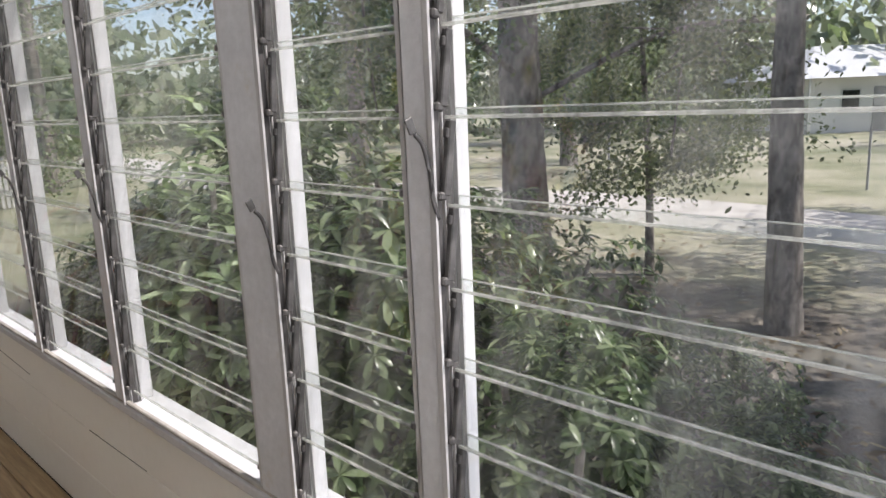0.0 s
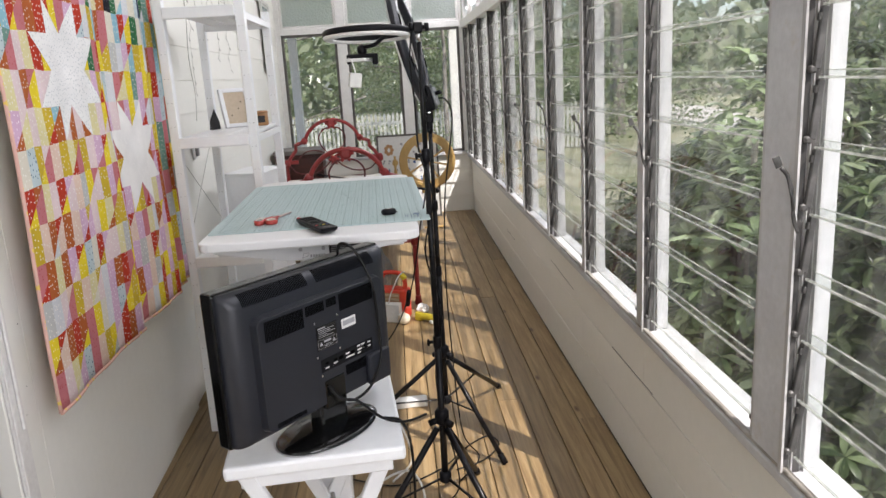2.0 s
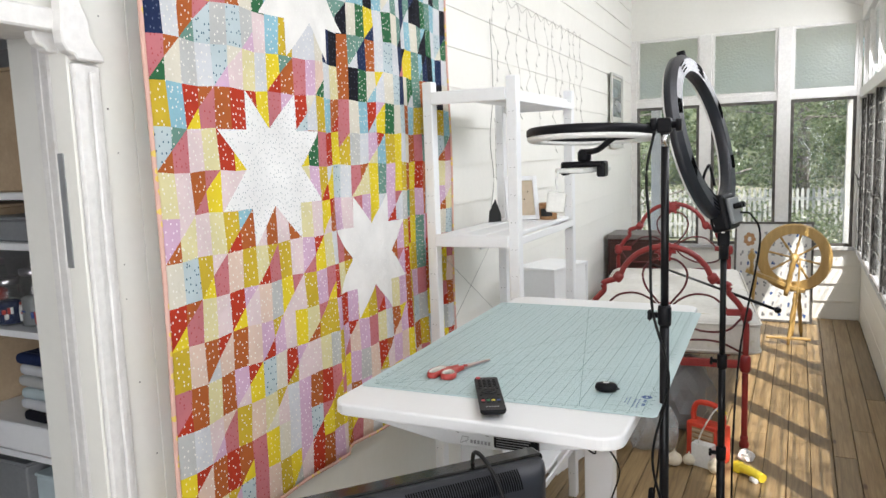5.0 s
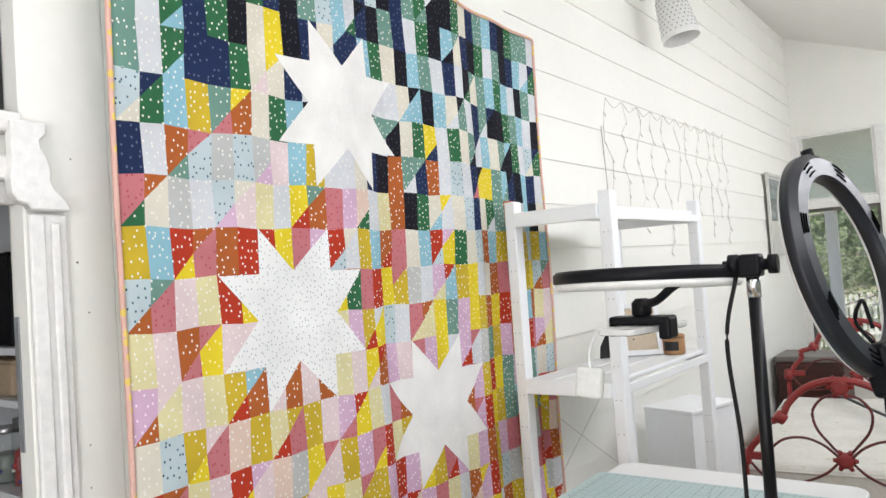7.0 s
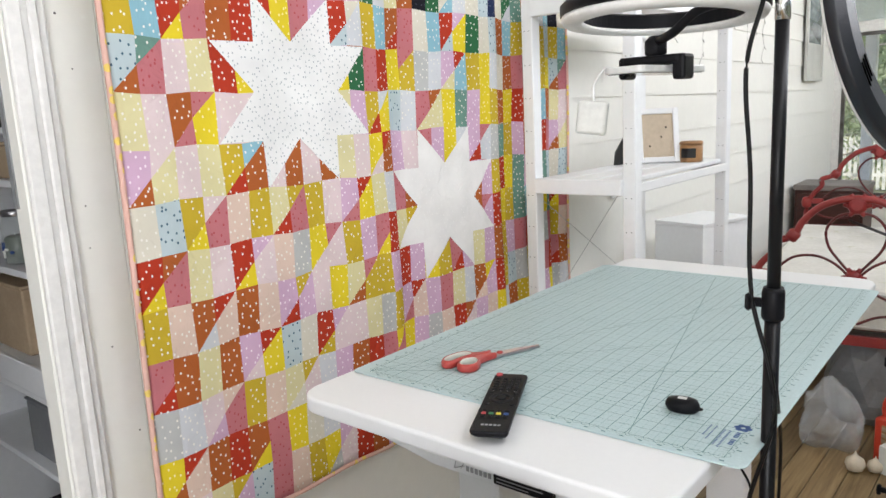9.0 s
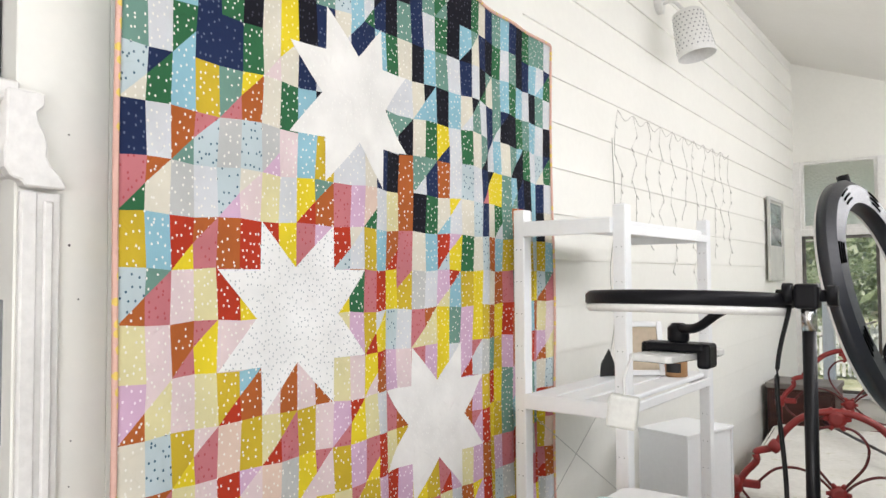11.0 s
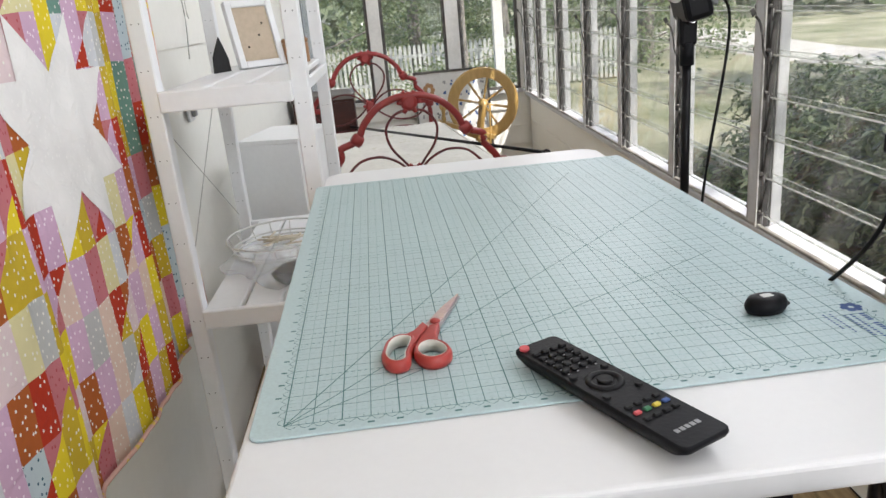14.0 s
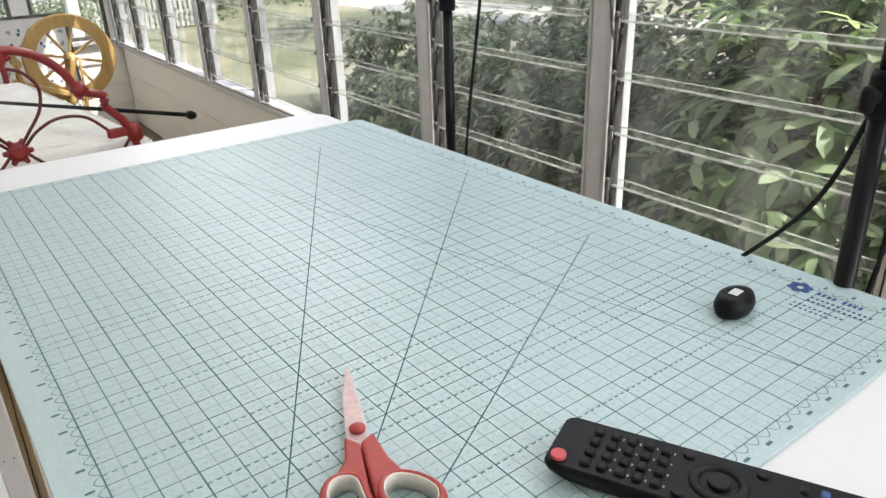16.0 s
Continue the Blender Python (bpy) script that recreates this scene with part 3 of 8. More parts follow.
for i, (a, b) in enumerate(STUDS):
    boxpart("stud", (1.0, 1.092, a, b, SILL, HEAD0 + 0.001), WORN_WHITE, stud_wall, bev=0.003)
    boxpart("stud", (1.004, 1.08, a, b, HEAD1, PLATE0), WHITE, stud_wall, bev=0.003)

PITCH, NBLADE = 0.1375, 10
blade_meshes = {}


def blade_mesh(w):
    """A louvre blade: a thin glass slat."""
    key = round(w, 3)
    if key not in blade_meshes:
        bm = bmesh.new()
        bx(bm, -0.003, 0.003, -w / 2, w / 2, -0.074, 0.074, 0.0008)
        me = mesh_of("blade", bm)
        me.materials.append(GLASS)
        bm = bmesh.new()
        bx(bm, -0.0036, 0.0036, -w / 2, w / 2, -0.0790, -0.0742, 0.001)
        bx(bm, -0.0034, 0.0034, -w / 2, w / 2, 0.0742, 0.0765, 0.0008)
        ed = mesh_of("edge", bm)
        ed.materials.append(EDGEGLASS)
        blade_meshes[key] = (me, ed)
    return blade_meshes[key]


def clip_mesh():
    bm = bmesh.new()
    bx(bm, -0.004, 0.010, -0.006, 0.006, -0.060, 0.058, 0.002)
    bx(bm, -0.012, 0.004, -0.005, 0.008, -0.068, -0.054, 0.003)
    bx(bm, -0.008, 0.002, -0.004, 0.006, 0.030, 0.046, 0.002)
    me = mesh_of("clip", bm)
    me.materials.append(CLIP)
    return me


CLIPMESH = clip_mesh()


def louvre_window(n, y0, y1):
    """A bay of glass louvres between two studs: two metal channels, clips, blades and a lever."""
    w = thing("window_%d" % n, Matrix(), "glass louvre window with dusty blades in weathered metal channels", "window", "louvre windows", "structure")
    xg = 1.035
    for y, s in ((y0, 1), (y1, -1)):
        z0, z1 = SILL + 0.002, HEAD0 - 0.002
        inner = 0.994 if s < 0 else 1.004
        bm = bmesh.new()
        for x0, x1, d in ((inner, 1.050, 0.003), (inner, inner + 0.005, 0.013), (1.019, 1.022, 0.010), (1.046, 1.050, 0.014)):
            ya, yb = sorted((y, y + s * d))
            bx(bm, x0, x1, ya, yb, z0, z1)
        part("channel", bm, CHANNEL, w, "weathered pale aluminium channel")
        # near-black strips put the darkness of the channel's open gaps into colour
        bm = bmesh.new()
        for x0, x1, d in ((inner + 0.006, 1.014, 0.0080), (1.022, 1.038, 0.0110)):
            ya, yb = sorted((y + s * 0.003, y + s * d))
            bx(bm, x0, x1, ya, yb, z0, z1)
        part("channel_slot", bm, SLOTDARK, w, "dark strip where the channel is open")
    me, ed = blade_mesh(y1 - y0 - 0.030)
    for k in range(NBLADE):
        zc = SILL + 0.058 + (k + 0.5) * PITCH - 0.01
        lean = radians(7 + 2.5 * math.sin(n * 2.1 + k * 0.3))
        m = Matrix.Translation((xg, (y0 + y1) / 2, zc)) @ Matrix.Rotation(lean, 4, "Y")
        b = new("louvre_blade", me)
        b.parent, b.matrix_local = w, m
        b.visible_shadow = False
        e = new("blade_edge", ed)
        e.parent = b
        for yy in (y0 + 0.016, y1 - 0.016):
            c = new("clip", CLIPMESH)
            c.parent, c.matrix_local = w, Matrix.Translation((xg - 0.014, yy, zc)) @ Matrix.Rotation(lean, 4, "Y")
    bm = bmesh.new()
    zl = 1.36 + 0.02 * math.sin(n * 3.0) + (0.135 if n == 3 else 0.0)
    tube(bm, spline([(1.002, y1 - 0.012, zl - 0.13), (0.992, y1 - 0.012, zl - 0.10), (0.984, y1 - 0.012, zl - 0.045), (0.976, y1 - 0.010, zl - 0.012), (0.962, y1 - 0.008, zl + 0.006)], 5), 0.0026, 6, flat=1.8)
    vs = bx(bm, -0.008, 0.008, -0.0016, 0.0016, -0.012, 0.012, 0.001)
    bmesh.ops.transform(bm, matrix=Matrix.Translation((0.955, y1 - 0.007, zl + 0.018)) @ Matrix.Rotation(radians(-24), 4, "Y"), verts=vs)
    part("lever", bm, CLIP, w, "small bent metal lever")


for n in range(len(STUDS) - 1):
    louvre_window(n + 1, STUDS[n][1] + 0.001, STUDS[n + 1][0] - 0.001)


def fixed_lite(n, dims_pane, label, cat="window", mat=None, fw=0.028, fmat=None, axis="x"):
    """A fixed pane in a thin frame, in a wall across x or across y."""
    w = thing("window_%d" % n, Matrix(), label, cat, kind="structure")
    x0, x1, y0, y1, z0, z1 = dims_pane
    b = boxpart("pane", dims_pane, mat, w)
    b.visible_shadow = mat is FROST
    d = 0.012
    if axis == "x":
        for q in ((y0, y0 + fw, z0, z1), (y1 - fw, y1, z0, z1), (y0 + fw, y1 - fw, z0, z0 + fw), (y0 + fw, y1 - fw, z1 - fw, z1)):
            boxpart("frame_bar", (x0 - d, x1 + d, *q), fmat, w, bev=0.002)
    else:
        for q in ((x0, x0 + fw, z0, z1), (x1 - fw, x1, z0, z1), (x0 + fw, x1 - fw, z0, z0 + fw), (x0 + fw, x1 - fw, z1 - fw, z1)):
            boxpart("frame_bar", (q[0], q[1], y0 - d, y1 + d, q[2], q[3]), fmat, w, bev=0.002)
    return w


nwin = len(STUDS)
for n in range(len(STUDS) - 1):
    a, b = STUDS[n][1], STUDS[n + 1][0]
    nwin += 1
    fixed_lite(nwin, (1.040, 1.045, a, b, HEAD1, PLATE0), "obscure glass lite above the louvres in a white frame", mat=FROST, fmat=WHITE)

# end wall: boards below, three tall panes, three obscure panes, boarding up to the rake
FS = 0.70
bm = bmesh.new()
bx(bm, -1.2, 1.13, FAR + 0.03, FAR + 0.10, -0.1, FS - 0.02)
wall_end = structure("wall_end", bm, WALL_WHITE, "white painted end wall with windows above low boarding", "wall")
for k in range(4):
    z0 = 0.0 + k * 0.170
    bm = bmesh.new()
    prof = ((0.03, z0), (0.006, z0), (0.006, z0 + 0.01), (0.022, z0 + 0.172), (0.03, z0 + 0.172))
    A = [bm.verts.new((-1.09, FAR + dy, z)) for dy, z in prof]
    B = [bm.verts.new((1.044, FAR + dy, z)) for dy, z in prof]
    bm.faces.new(A)
    bm.faces.new(B[::-1])
    for i in range(5):
        bm.faces.new((A[i], A[(i + 1) % 5], B[(i + 1) % 5], B[i]))
    part("weatherboard", bm, WALL_WHITE, wall_end)
bm = bmesh.new()
pts = [(-1.2, 2.76), (1.2, 2.76), (1.2, ceil_z(1.2)), (-1.2, ceil_z(-1.2))]
A = [bm.verts.new((x, FAR, z)) for x, z in pts]
B = [bm.verts.new((x, FAR + 0.08, z)) for x, z in pts]
bm.faces.new(A)
bm.faces.new(B[::-1])
for i in range(4):
    bm.faces.new((A[i], A[(i + 1) % 4], B[(i + 1) % 4], B[i]))
structure("wall_gable", bm, WALL_WHITE, "white painted sheet above the end windows", "wall")
MULL = [(-1.075, -1.01), (-0.40, -0.29), (0.30, 0.42), (0.965, 0.998)]
end_trim = thing("trim_end_window", Matrix(), "white painted mullions and rails of the end windows", "trim", kind="structure")
for a, b in MULL:
    boxpart("mullion", (a, b, FAR - 0.012, FAR + 0.07, FS + 0.001, 2.759), WHITE, end_trim, bev=0.003)
for a, b in zip(MULL, MULL[1:]):
    boxpart("rail", (a[1], b[0], FAR - 0.006, FAR + 0.06, 2.085, 2.15), WHITE, end_trim, bev=0.003)
    nwin += 1
    fixed_lite(nwin, (a[1], b[0], FAR + 0.02, FAR + 0.026, 2.15, 2.76), "obscure patterned glass pane above the end window", mat=FROST, fmat=WHITE, axis="y")
    nwin += 1
    fixed_lite(nwin, (a[1], b[0], FAR + 0.02, FAR + 0.026, FS, 2.085), "tall clear end window in a weathered dark frame", mat=PANE, fmat=DARKFRAME, axis="y")
bm = bmesh.new()
bx(bm, -1.09, 0.984, FAR - 0.025, FAR + 0.09, FS - 0.035, FS, 0.004)
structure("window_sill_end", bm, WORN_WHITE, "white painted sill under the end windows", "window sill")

# doorway: jambs, stepped casing, transom, fretwork bracket, fan light
door = thing("door_1", Matrix.Translation((lw(DOOR1), DOOR1, 0)) @ Matrix.Rotation(radians(WALL_TURN), 4, "Z"), "open doorway with worn white stepped casing and fretwork bracket", "doorway", kind="structure")
W0 = DOOR0 - DOOR1
boxpart("corner_board", (-0.055, 0.0, 0.0, 0.165, 0, FANTOP), WALL_WHITE, door, bev=0.003)
boxpart("casing", (0.0005, 0.010, 0.003, 0.072, 0, 1.885), DOOR_WHITE, door, bev=0.004, seg=2)
boxpart("casing_step", (0.0102, 0.016, 0.003, 0.030, 0.0, 1.885), DOOR_WHITE, door, bev=0.003)
boxpart("casing_strip", (0.0102, 0.018, 0.040, 0.056, 0.73, 1.87), DOOR_WHITE, door, bev=0.003)
boxpart("jamb", (-0.100, -0.056, 0.040, 0.160, 0, FANTOP), DOOR_WHITE, door, bev=0.003)
boxpart("jamb", (-0.130, -0.101, 0.105, 0.160, 0, FANTOP), DOOR_WHITE, door, bev=0.002)
boxpart("stop", (-0.160, -0.131, 0.058, 0.160, 0, FANTOP), DOOR_WHITE, door, bev=0.004)
boxpart("stop", (-0.190, -0.164, 0.064, 0.160, 0, FANTOP), DOOR_WHITE, door, bev=0.004)
boxpart("jamb", (-0.335, -0.191, 0.115, 0.160, 0, FANTOP), WALL_WHITE, door, bev=0.003)
boxpart("hinge_strip", (-0.052, -0.036, -0.003, 0.0, 1.458, 1.702), GREYPLAST, door, "grey metal strip let into the jamb")
boxpart("jamb", (-0.335, 0.0, W0 - 0.04, W0, 0, FANTOP), DOOR_WHITE, door, bev=0.003)
boxpart("casing", (0.0005, 0.012, W0 - 0.115, W0 - 0.004, 0, 2.40), DOOR_WHITE, door, bev=0.004)
boxpart("transom", (-0.16, 0.004, W0 + 0.001, -0.001, DOORTOP, DOORTOP + 0.045), DOOR_WHITE, door, bev=0.004)
boxpart("transom_panel", (-0.13, -0.02, W0 + 0.001, -0.001, DOORTOP + 0.0455, DOORTOP + 0.085), WALL_WHITE, door, bev=0.002)
boxpart("transom_ledge", (-0.14, 0.016, W0 + 0.001, -0.001, DOORTOP + 0.0855, DOORTOP + 0.122), DOOR_WHITE, door, bev=0.004)
boxpart("head_casing", (0.0005, 0.014, W0 - 0.115, 0.072, 2.42, 2.54), DOOR_WHITE, door, bev=0.004)
b = boxpart("fan_pane", (-0.08, -0.075, W0 + 0.001, -0.001, DOORTOP + 0.123, FANTOP), PANE, door)
b.visible_shadow = False
TURN_YZ = Matrix(((0, 0, 1, 0), (1, 0, 0, 0), (0, 1, 0, 0), (0, 0, 0, 1)))
for x, y, k in ((0.0005, 0.0, 1.0), (-0.050, -0.028, 0.9)):
    bm = bmesh.new()
    out = [(-0.030, 0.0), (0.030, 0.0), (0.030, -0.022), (0.018, -0.034), (0.020, -0.050), (0.030, -0.066), (0.036, -0.086), (0.034, -0.106), (0.040, -0.120), (0.054, -0.134), (0.066, -0.150), (0.068, -0.160), (0.0, -0.160), (-0.006, -0.150), (-0.022, -0.146), (-0.032, -0.130), (-0.034, -0.105), (-0.030, -0.08)]
    prism(bm, [(a * k, b2 * k) for a, b2 in out], 0.0, 0.028, Matrix.Translation((x, y + 0.004, DOORTOP + 0.105)) @ TURN_YZ)
    o = part("fretwork_bracket", bm, DOOR_WHITE, door, "scalloped white timber bracket")
    o.modifiers.new("soft", "BEVEL").width = 0.003
rng = random.Random(8)
for k in range(9):
    y, z = 0.085 + rng.uniform(0, 0.06), 0.7 + k * 0.16 + rng.uniform(-0.05, 0.05)
    bm = bmesh.new()
    rod(bm, (-0.001, y, z), (0.0006, y, z), rng.uniform(0.0012, 0.0024), seg=8)
    part("nail_hole", bm, CLIP, door)

# the room behind the doorway, its dimness put into grey paint and a dark floor
bm = bmesh.new()
bx(bm, -2.6, -1.0, -0.6, 3.0, -0.05, 0.0)
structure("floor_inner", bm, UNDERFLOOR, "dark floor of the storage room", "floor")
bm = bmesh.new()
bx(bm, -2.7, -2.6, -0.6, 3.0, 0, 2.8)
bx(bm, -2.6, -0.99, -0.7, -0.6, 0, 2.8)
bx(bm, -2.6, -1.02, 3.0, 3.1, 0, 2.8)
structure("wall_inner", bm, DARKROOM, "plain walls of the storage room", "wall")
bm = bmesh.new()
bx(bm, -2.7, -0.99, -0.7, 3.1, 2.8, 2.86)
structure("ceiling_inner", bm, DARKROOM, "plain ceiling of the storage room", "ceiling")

# ---- desk and what lies on it ----
DESK_Z = 1.165
desk_pose = Matrix.Translation((-0.075, 2.475, 0)) @ Matrix.Rotation(radians(0.6), 4, "Z")


def rounded(hx, hy, cr, n=6):
    out = []
    for cx, cy, a0 in ((hx - cr, hy - cr, 0), (-hx + cr, hy - cr, 90), (-hx + cr, -hy + cr, 180), (hx - cr, -hy + cr, 270)):
        out += [(cx + cr * math.cos(radians(a0 + 90 / n * k)), cy + cr * math.sin(radians(a0 + 90 / n * k))) for k in range(n + 1)]
    return out


def soften(ob, w=0.004, seg=2):
    b = ob.modifiers.new("bevel", "BEVEL")
    b.width, b.segments, b.limit_method = w, seg, "ANGLE"
    return ob


def standing_desk():
    d = thing("standing_desk", desk_pose, "white height-adjustable standing desk raised high, steel legs", "desk")
    bm = bmesh.new()
    prism(bm, rounded(0.305, 0.60, 0.045), DESK_Z - 0.026, DESK_Z)
    soften(part("tabletop", bm, DESK_WHITE, d, "white laminate top with rounded corners"), 0.005, 3)
    for s in (-1, 1):
        yy = -0.50 if s < 0 else 0.535
        bm = bmesh.new()
        out = [(-0.27, 0.0), (0.27, 0.0), (0.27, -0.013), (0.055, -0.046), (-0.065, -0.046), (-0.27, -0.013)]
        prism(bm, out, -0.004, 0.004, Matrix.Translation((0, yy - 0.045 if s < 0 else yy + 0.045, DESK_Z - 0.028)) @ Matrix(((1, 0, 0, 0), (0, 0, 1, 0), (0, 1, 0, 0), (0, 0, 0, 1))))
        soften(part("bracket", bm, METAL_WHITE, d, "white steel end bracket with printed mark"), 0.0015, 1)
        boxpart("support_arm", (-0.26, 0.26, yy - 0.038, yy + 0.036, DESK_Z - 0.052, DESK_Z - 0.027), METAL_WHITE, d, bev=0.003)
        boxpart("column", (-0.037, 0.037, yy - 0.030 * (1 if s < 0 else 0.87), yy + 0.026, 0.45, DESK_Z - 0.052), METAL_WHITE, d, bev=0.006, seg=2)
        boxpart("sleeve", (-0.048, 0.048, yy - 0.034, yy + 0.034, 0.05, 0.68), METAL_WHITE, d, bev=0.006, seg=2)
        bm = bmesh.new()
        bx(bm, -0.29, 0.29 if s < 0 else 0.07, yy - 0.035, yy + 0.035, 0.014, 0.050, 0.008, 2)
        ft = part("foot", bm, METAL_WHITE, d)
        for xx in (-0.26, 0.26 if s < 0 else 0.045):
            bm = bmesh.new()
            rod(bm, (xx, yy, 0.0), (xx, yy, 0.015), 0.018)
            part("glide", bm, BLACK, ft)
    for xx in (-0.12, 0.12):
        boxpart("crossbeam", (xx - 0.015, xx + 0.015, -0.46, 0.46, DESK_Z - 0.066, DESK_Z - 0.030), METAL_WHITE, d, bev=0.003)
    lb = boxpart("control_panel", (0.050, 0.140, -0.562, -0.5495, DESK_Z - 0.064, DESK_Z - 0.030), BLACK, d, "black panel with fine white print under the top edge", bev=0.002)
    bm = bmesh.new()
    for k in range(5):
        bx(bm, 0.056, 0.056 + (0.050, 0.072, 0.066, 0.070, 0.040)[k], -0.5624, -0.5619, DESK_Z - 0.0595 + k * 0.0052, DESK_Z - 0.0580 + k * 0.0052)
    part("panel_print", bm, GREYPRINT, lb)
    boxpart("control_box", (-0.05, 0.09, -0.16, 0.10, DESK_Z - 0.062, DESK_Z - 0.027), BLACK, d, bev=0.004)
    bm = bmesh.new()
    for k in range(6):
        bx(bm, -0.004 + k * 0.0075, 0.0005 + k * 0.0075, -0.5505, -0.5492, DESK_Z - 0.066, DESK_Z - 0.059)
    for a, b in (((-0.026, DESK_Z - 0.068), (-0.022, DESK_Z - 0.054)), ((-0.022, DESK_Z - 0.054), (-0.008, DESK_Z - 0.054)), ((-0.026, DESK_Z - 0.068), (-0.008, DESK_Z - 0.060)), ((-0.008, DESK_Z - 0.054), (-0.014, DESK_Z - 0.066))):
        rod(bm, (a[0], -0.5495, a[1]), (b[0], -0.5495, b[1]), 0.0006, seg=5)
    part("printed_mark", bm, GREYPRINT, d)
    for xx in (-0.030, 0.034):
        bm = bmesh.new()
        rod(bm, (xx, -0.549, DESK_Z - 0.042), (xx, -0.553, DESK_Z - 0.042), 0.0055)
        rod(bm, (xx, -0.553, DESK_Z - 0.042), (xx, -0.5545, DESK_Z - 0.042), 0.0025)
        part("bolt", bm, STEEL, d)
    return d


standing_desk()

MAT_W, MAT_L, INCH = 0.643, 0.950, 0.0254
mat_pose = Matrix.Translation((-0.061, 2.473, DESK_Z)) @ Matrix.Rotation(radians(1.7), 4, "Z")


def cutting_mat():
    """Self-healing mat, printed with inch lines, half-inch lines, dashed lines, angles and a scalloped scale."""
    mt = thing("cutting_mat", mat_pose, "pale aqua cutting mat with an inch grid, on the desk", "cutting mat")
    bm = bmesh.new()
    prism(bm, rounded(MAT_W / 2, MAT_L / 2, 0.012, 4), 0.0005, 0.0030)
    soften(part("mat_sheet", bm, MAT, mt), 0.0008, 1)
    Z1 = 0.00312
    nx, ny = 23, 36
    x0, y0 = -nx * INCH / 2, -ny * INCH / 2

    def strip(bm, a, b, w):
        a, b = Vector((*a, Z1)), Vector((*b, Z1))
        s = (b - a).normalized().cross(Vector((0, 0, 1))) * w / 2
        bm.faces.new([bm.verts.new(p) for p in (a - s, b - s, b + s, a + s)])

    bm, bf = bmesh.new(), bmesh.new()
    for i in range(nx + 1):
        strip(bm, (x0 + i * INCH, y0), (x0 + i * INCH, -y0), 0.0008 if i % 2 else 0.0011)
        if i < nx:
            strip(bf, (x0 + (i + 0.5) * INCH, y0), (x0 + (i + 0.5) * INCH, -y0), 0.0006)
    for j in range(ny + 1):
        if j in (3, 6, 7, 9, 12, 17, 24, 30):
            for k in range(92):
                strip(bm, (x0 + k * nx * INCH / 92, y0 + (j + 0.45) * INCH), (x0 + (k + 0.55) * nx * INCH / 92, y0 + (j + 0.45) * INCH), 0.0010)
        strip(bm, (x0, y0 + j * INCH), (-x0, y0 + j * INCH), 0.0008)
        if j < ny:
            strip(bf, (x0, y0 + (j + 0.5) * INCH), (-x0, y0 + (j + 0.5) * INCH), 0.0006)
    for ang in (30, 45, 60):
        a = radians(ang)
        L = min(nx * INCH / max(math.cos(a), 1e-6), ny * INCH / math.sin(a)) * (0.98 if ang == 45 else 0.9)
        strip(bm, (x0, y0), (x0 + L * math.cos(a), y0 + L * math.sin(a)), 0.0011)
    strip(bm, (-0.02, -y0), (-0.02 + 0.19, y0), 0.0009)
    prev = None
    for k in range(41):
        q = (x0 + nx * INCH * k / 40, y0 + 22 * INCH - 0.10 * math.sin(math.pi * k / 40 * 0.9) - 0.16 * k / 40)
        if prev:
            strip(bf, prev, q, 0.0006)
        prev = q
    # scalloped scale and ticks round the edge
    for side in range(4):
        n = nx * 2 if side % 2 == 0 else ny * 2
        for k in range(n):
            pts = []
            for q in range(5):
                u = (k + q / 4) * INCH / 2
                d = 0.0065 * math.sin(math.pi * q / 4)
                pts.append(((x0 + u, y0 - d), (-x0 + d, y0 + u), (x0 + u, -y0 + d), (x0 - d, y0 + u))[side])
            for a, b in zip(pts, pts[1:]):
                strip(bm, a, b, 0.0006)
            u = (k + 0.5) * INCH / 2
            a, b = (((x0 + u, y0), (x0 + u, y0 + 0.004)), ((-x0, y0 + u), (-x0 - 0.004, y0 + u)), ((x0 + u, -y0), (x0 + u, -y0 - 0.004)), ((x0, y0 + u), (x0 + 0.004, y0 + u)))[side]
            strip(bm, a, b, 0.0005)
            if k % 2 == 1:
                u = (k + 1) * INCH / 2
                c = ((x0 + u, y0 - 0.010), (-x0 + 0.010, y0 + u), (x0 + u, -y0 + 0.010), (x0 - 0.010, y0 + u))[side]
                strip(bm, (c[0] - 0.003, c[1]), (c[0] + 0.003, c[1]), 0.0026)
    for i in range(nx * 2):
        for j in range(26):
            cx, cy = x0 + (i + 0.5) * INCH / 2, y0 + (j + 0.5) * INCH / 2
            strip(bf, (cx - 0.0011, cy), (cx + 0.0011, cy), 0.0005)
    part("inch_grid", bm, PRINT, mt, "dark teal inch lines and scale")
    part("half_inch_grid", bf, PRINTFAINT, mt, "pale half-inch lines")
    bm = bmesh.new()
    lx, ly = 0.287, -0.365
    for k in range(6):
        a = k * math.pi / 3
        bmesh.ops.create_circle(bm, cap_ends=True, segments=10, radius=0.0045, matrix=Matrix.Translation((lx + 0.007 * math.cos(a), ly + 0.007 * math.sin(a), 0.00318)))
    for row, (dx, h, n) in enumerate(((0.0, 0.006, 9), (-0.011, 0.003, 12), (-0.018, 0.003, 11), (-0.030, 0.0022, 10), (-0.037, 0.0022, 8))):
        yy = ly - 0.016 + (0.006 if row > 2 else 0)
        for k in range(n):
            w = 0.0032 if row == 0 else 0.0026
            if row == 0 and k == 4:
                continue
            bx(bm, lx + dx - h / 2, lx + dx + h / 2, yy - k * 0.0046 - w, yy - k * 0.0046, 0.00312, 0.00318)
    part("printed_mark", bm, PRINTBLUE, mt, "blue flower mark and rows of print")


cutting_mat()


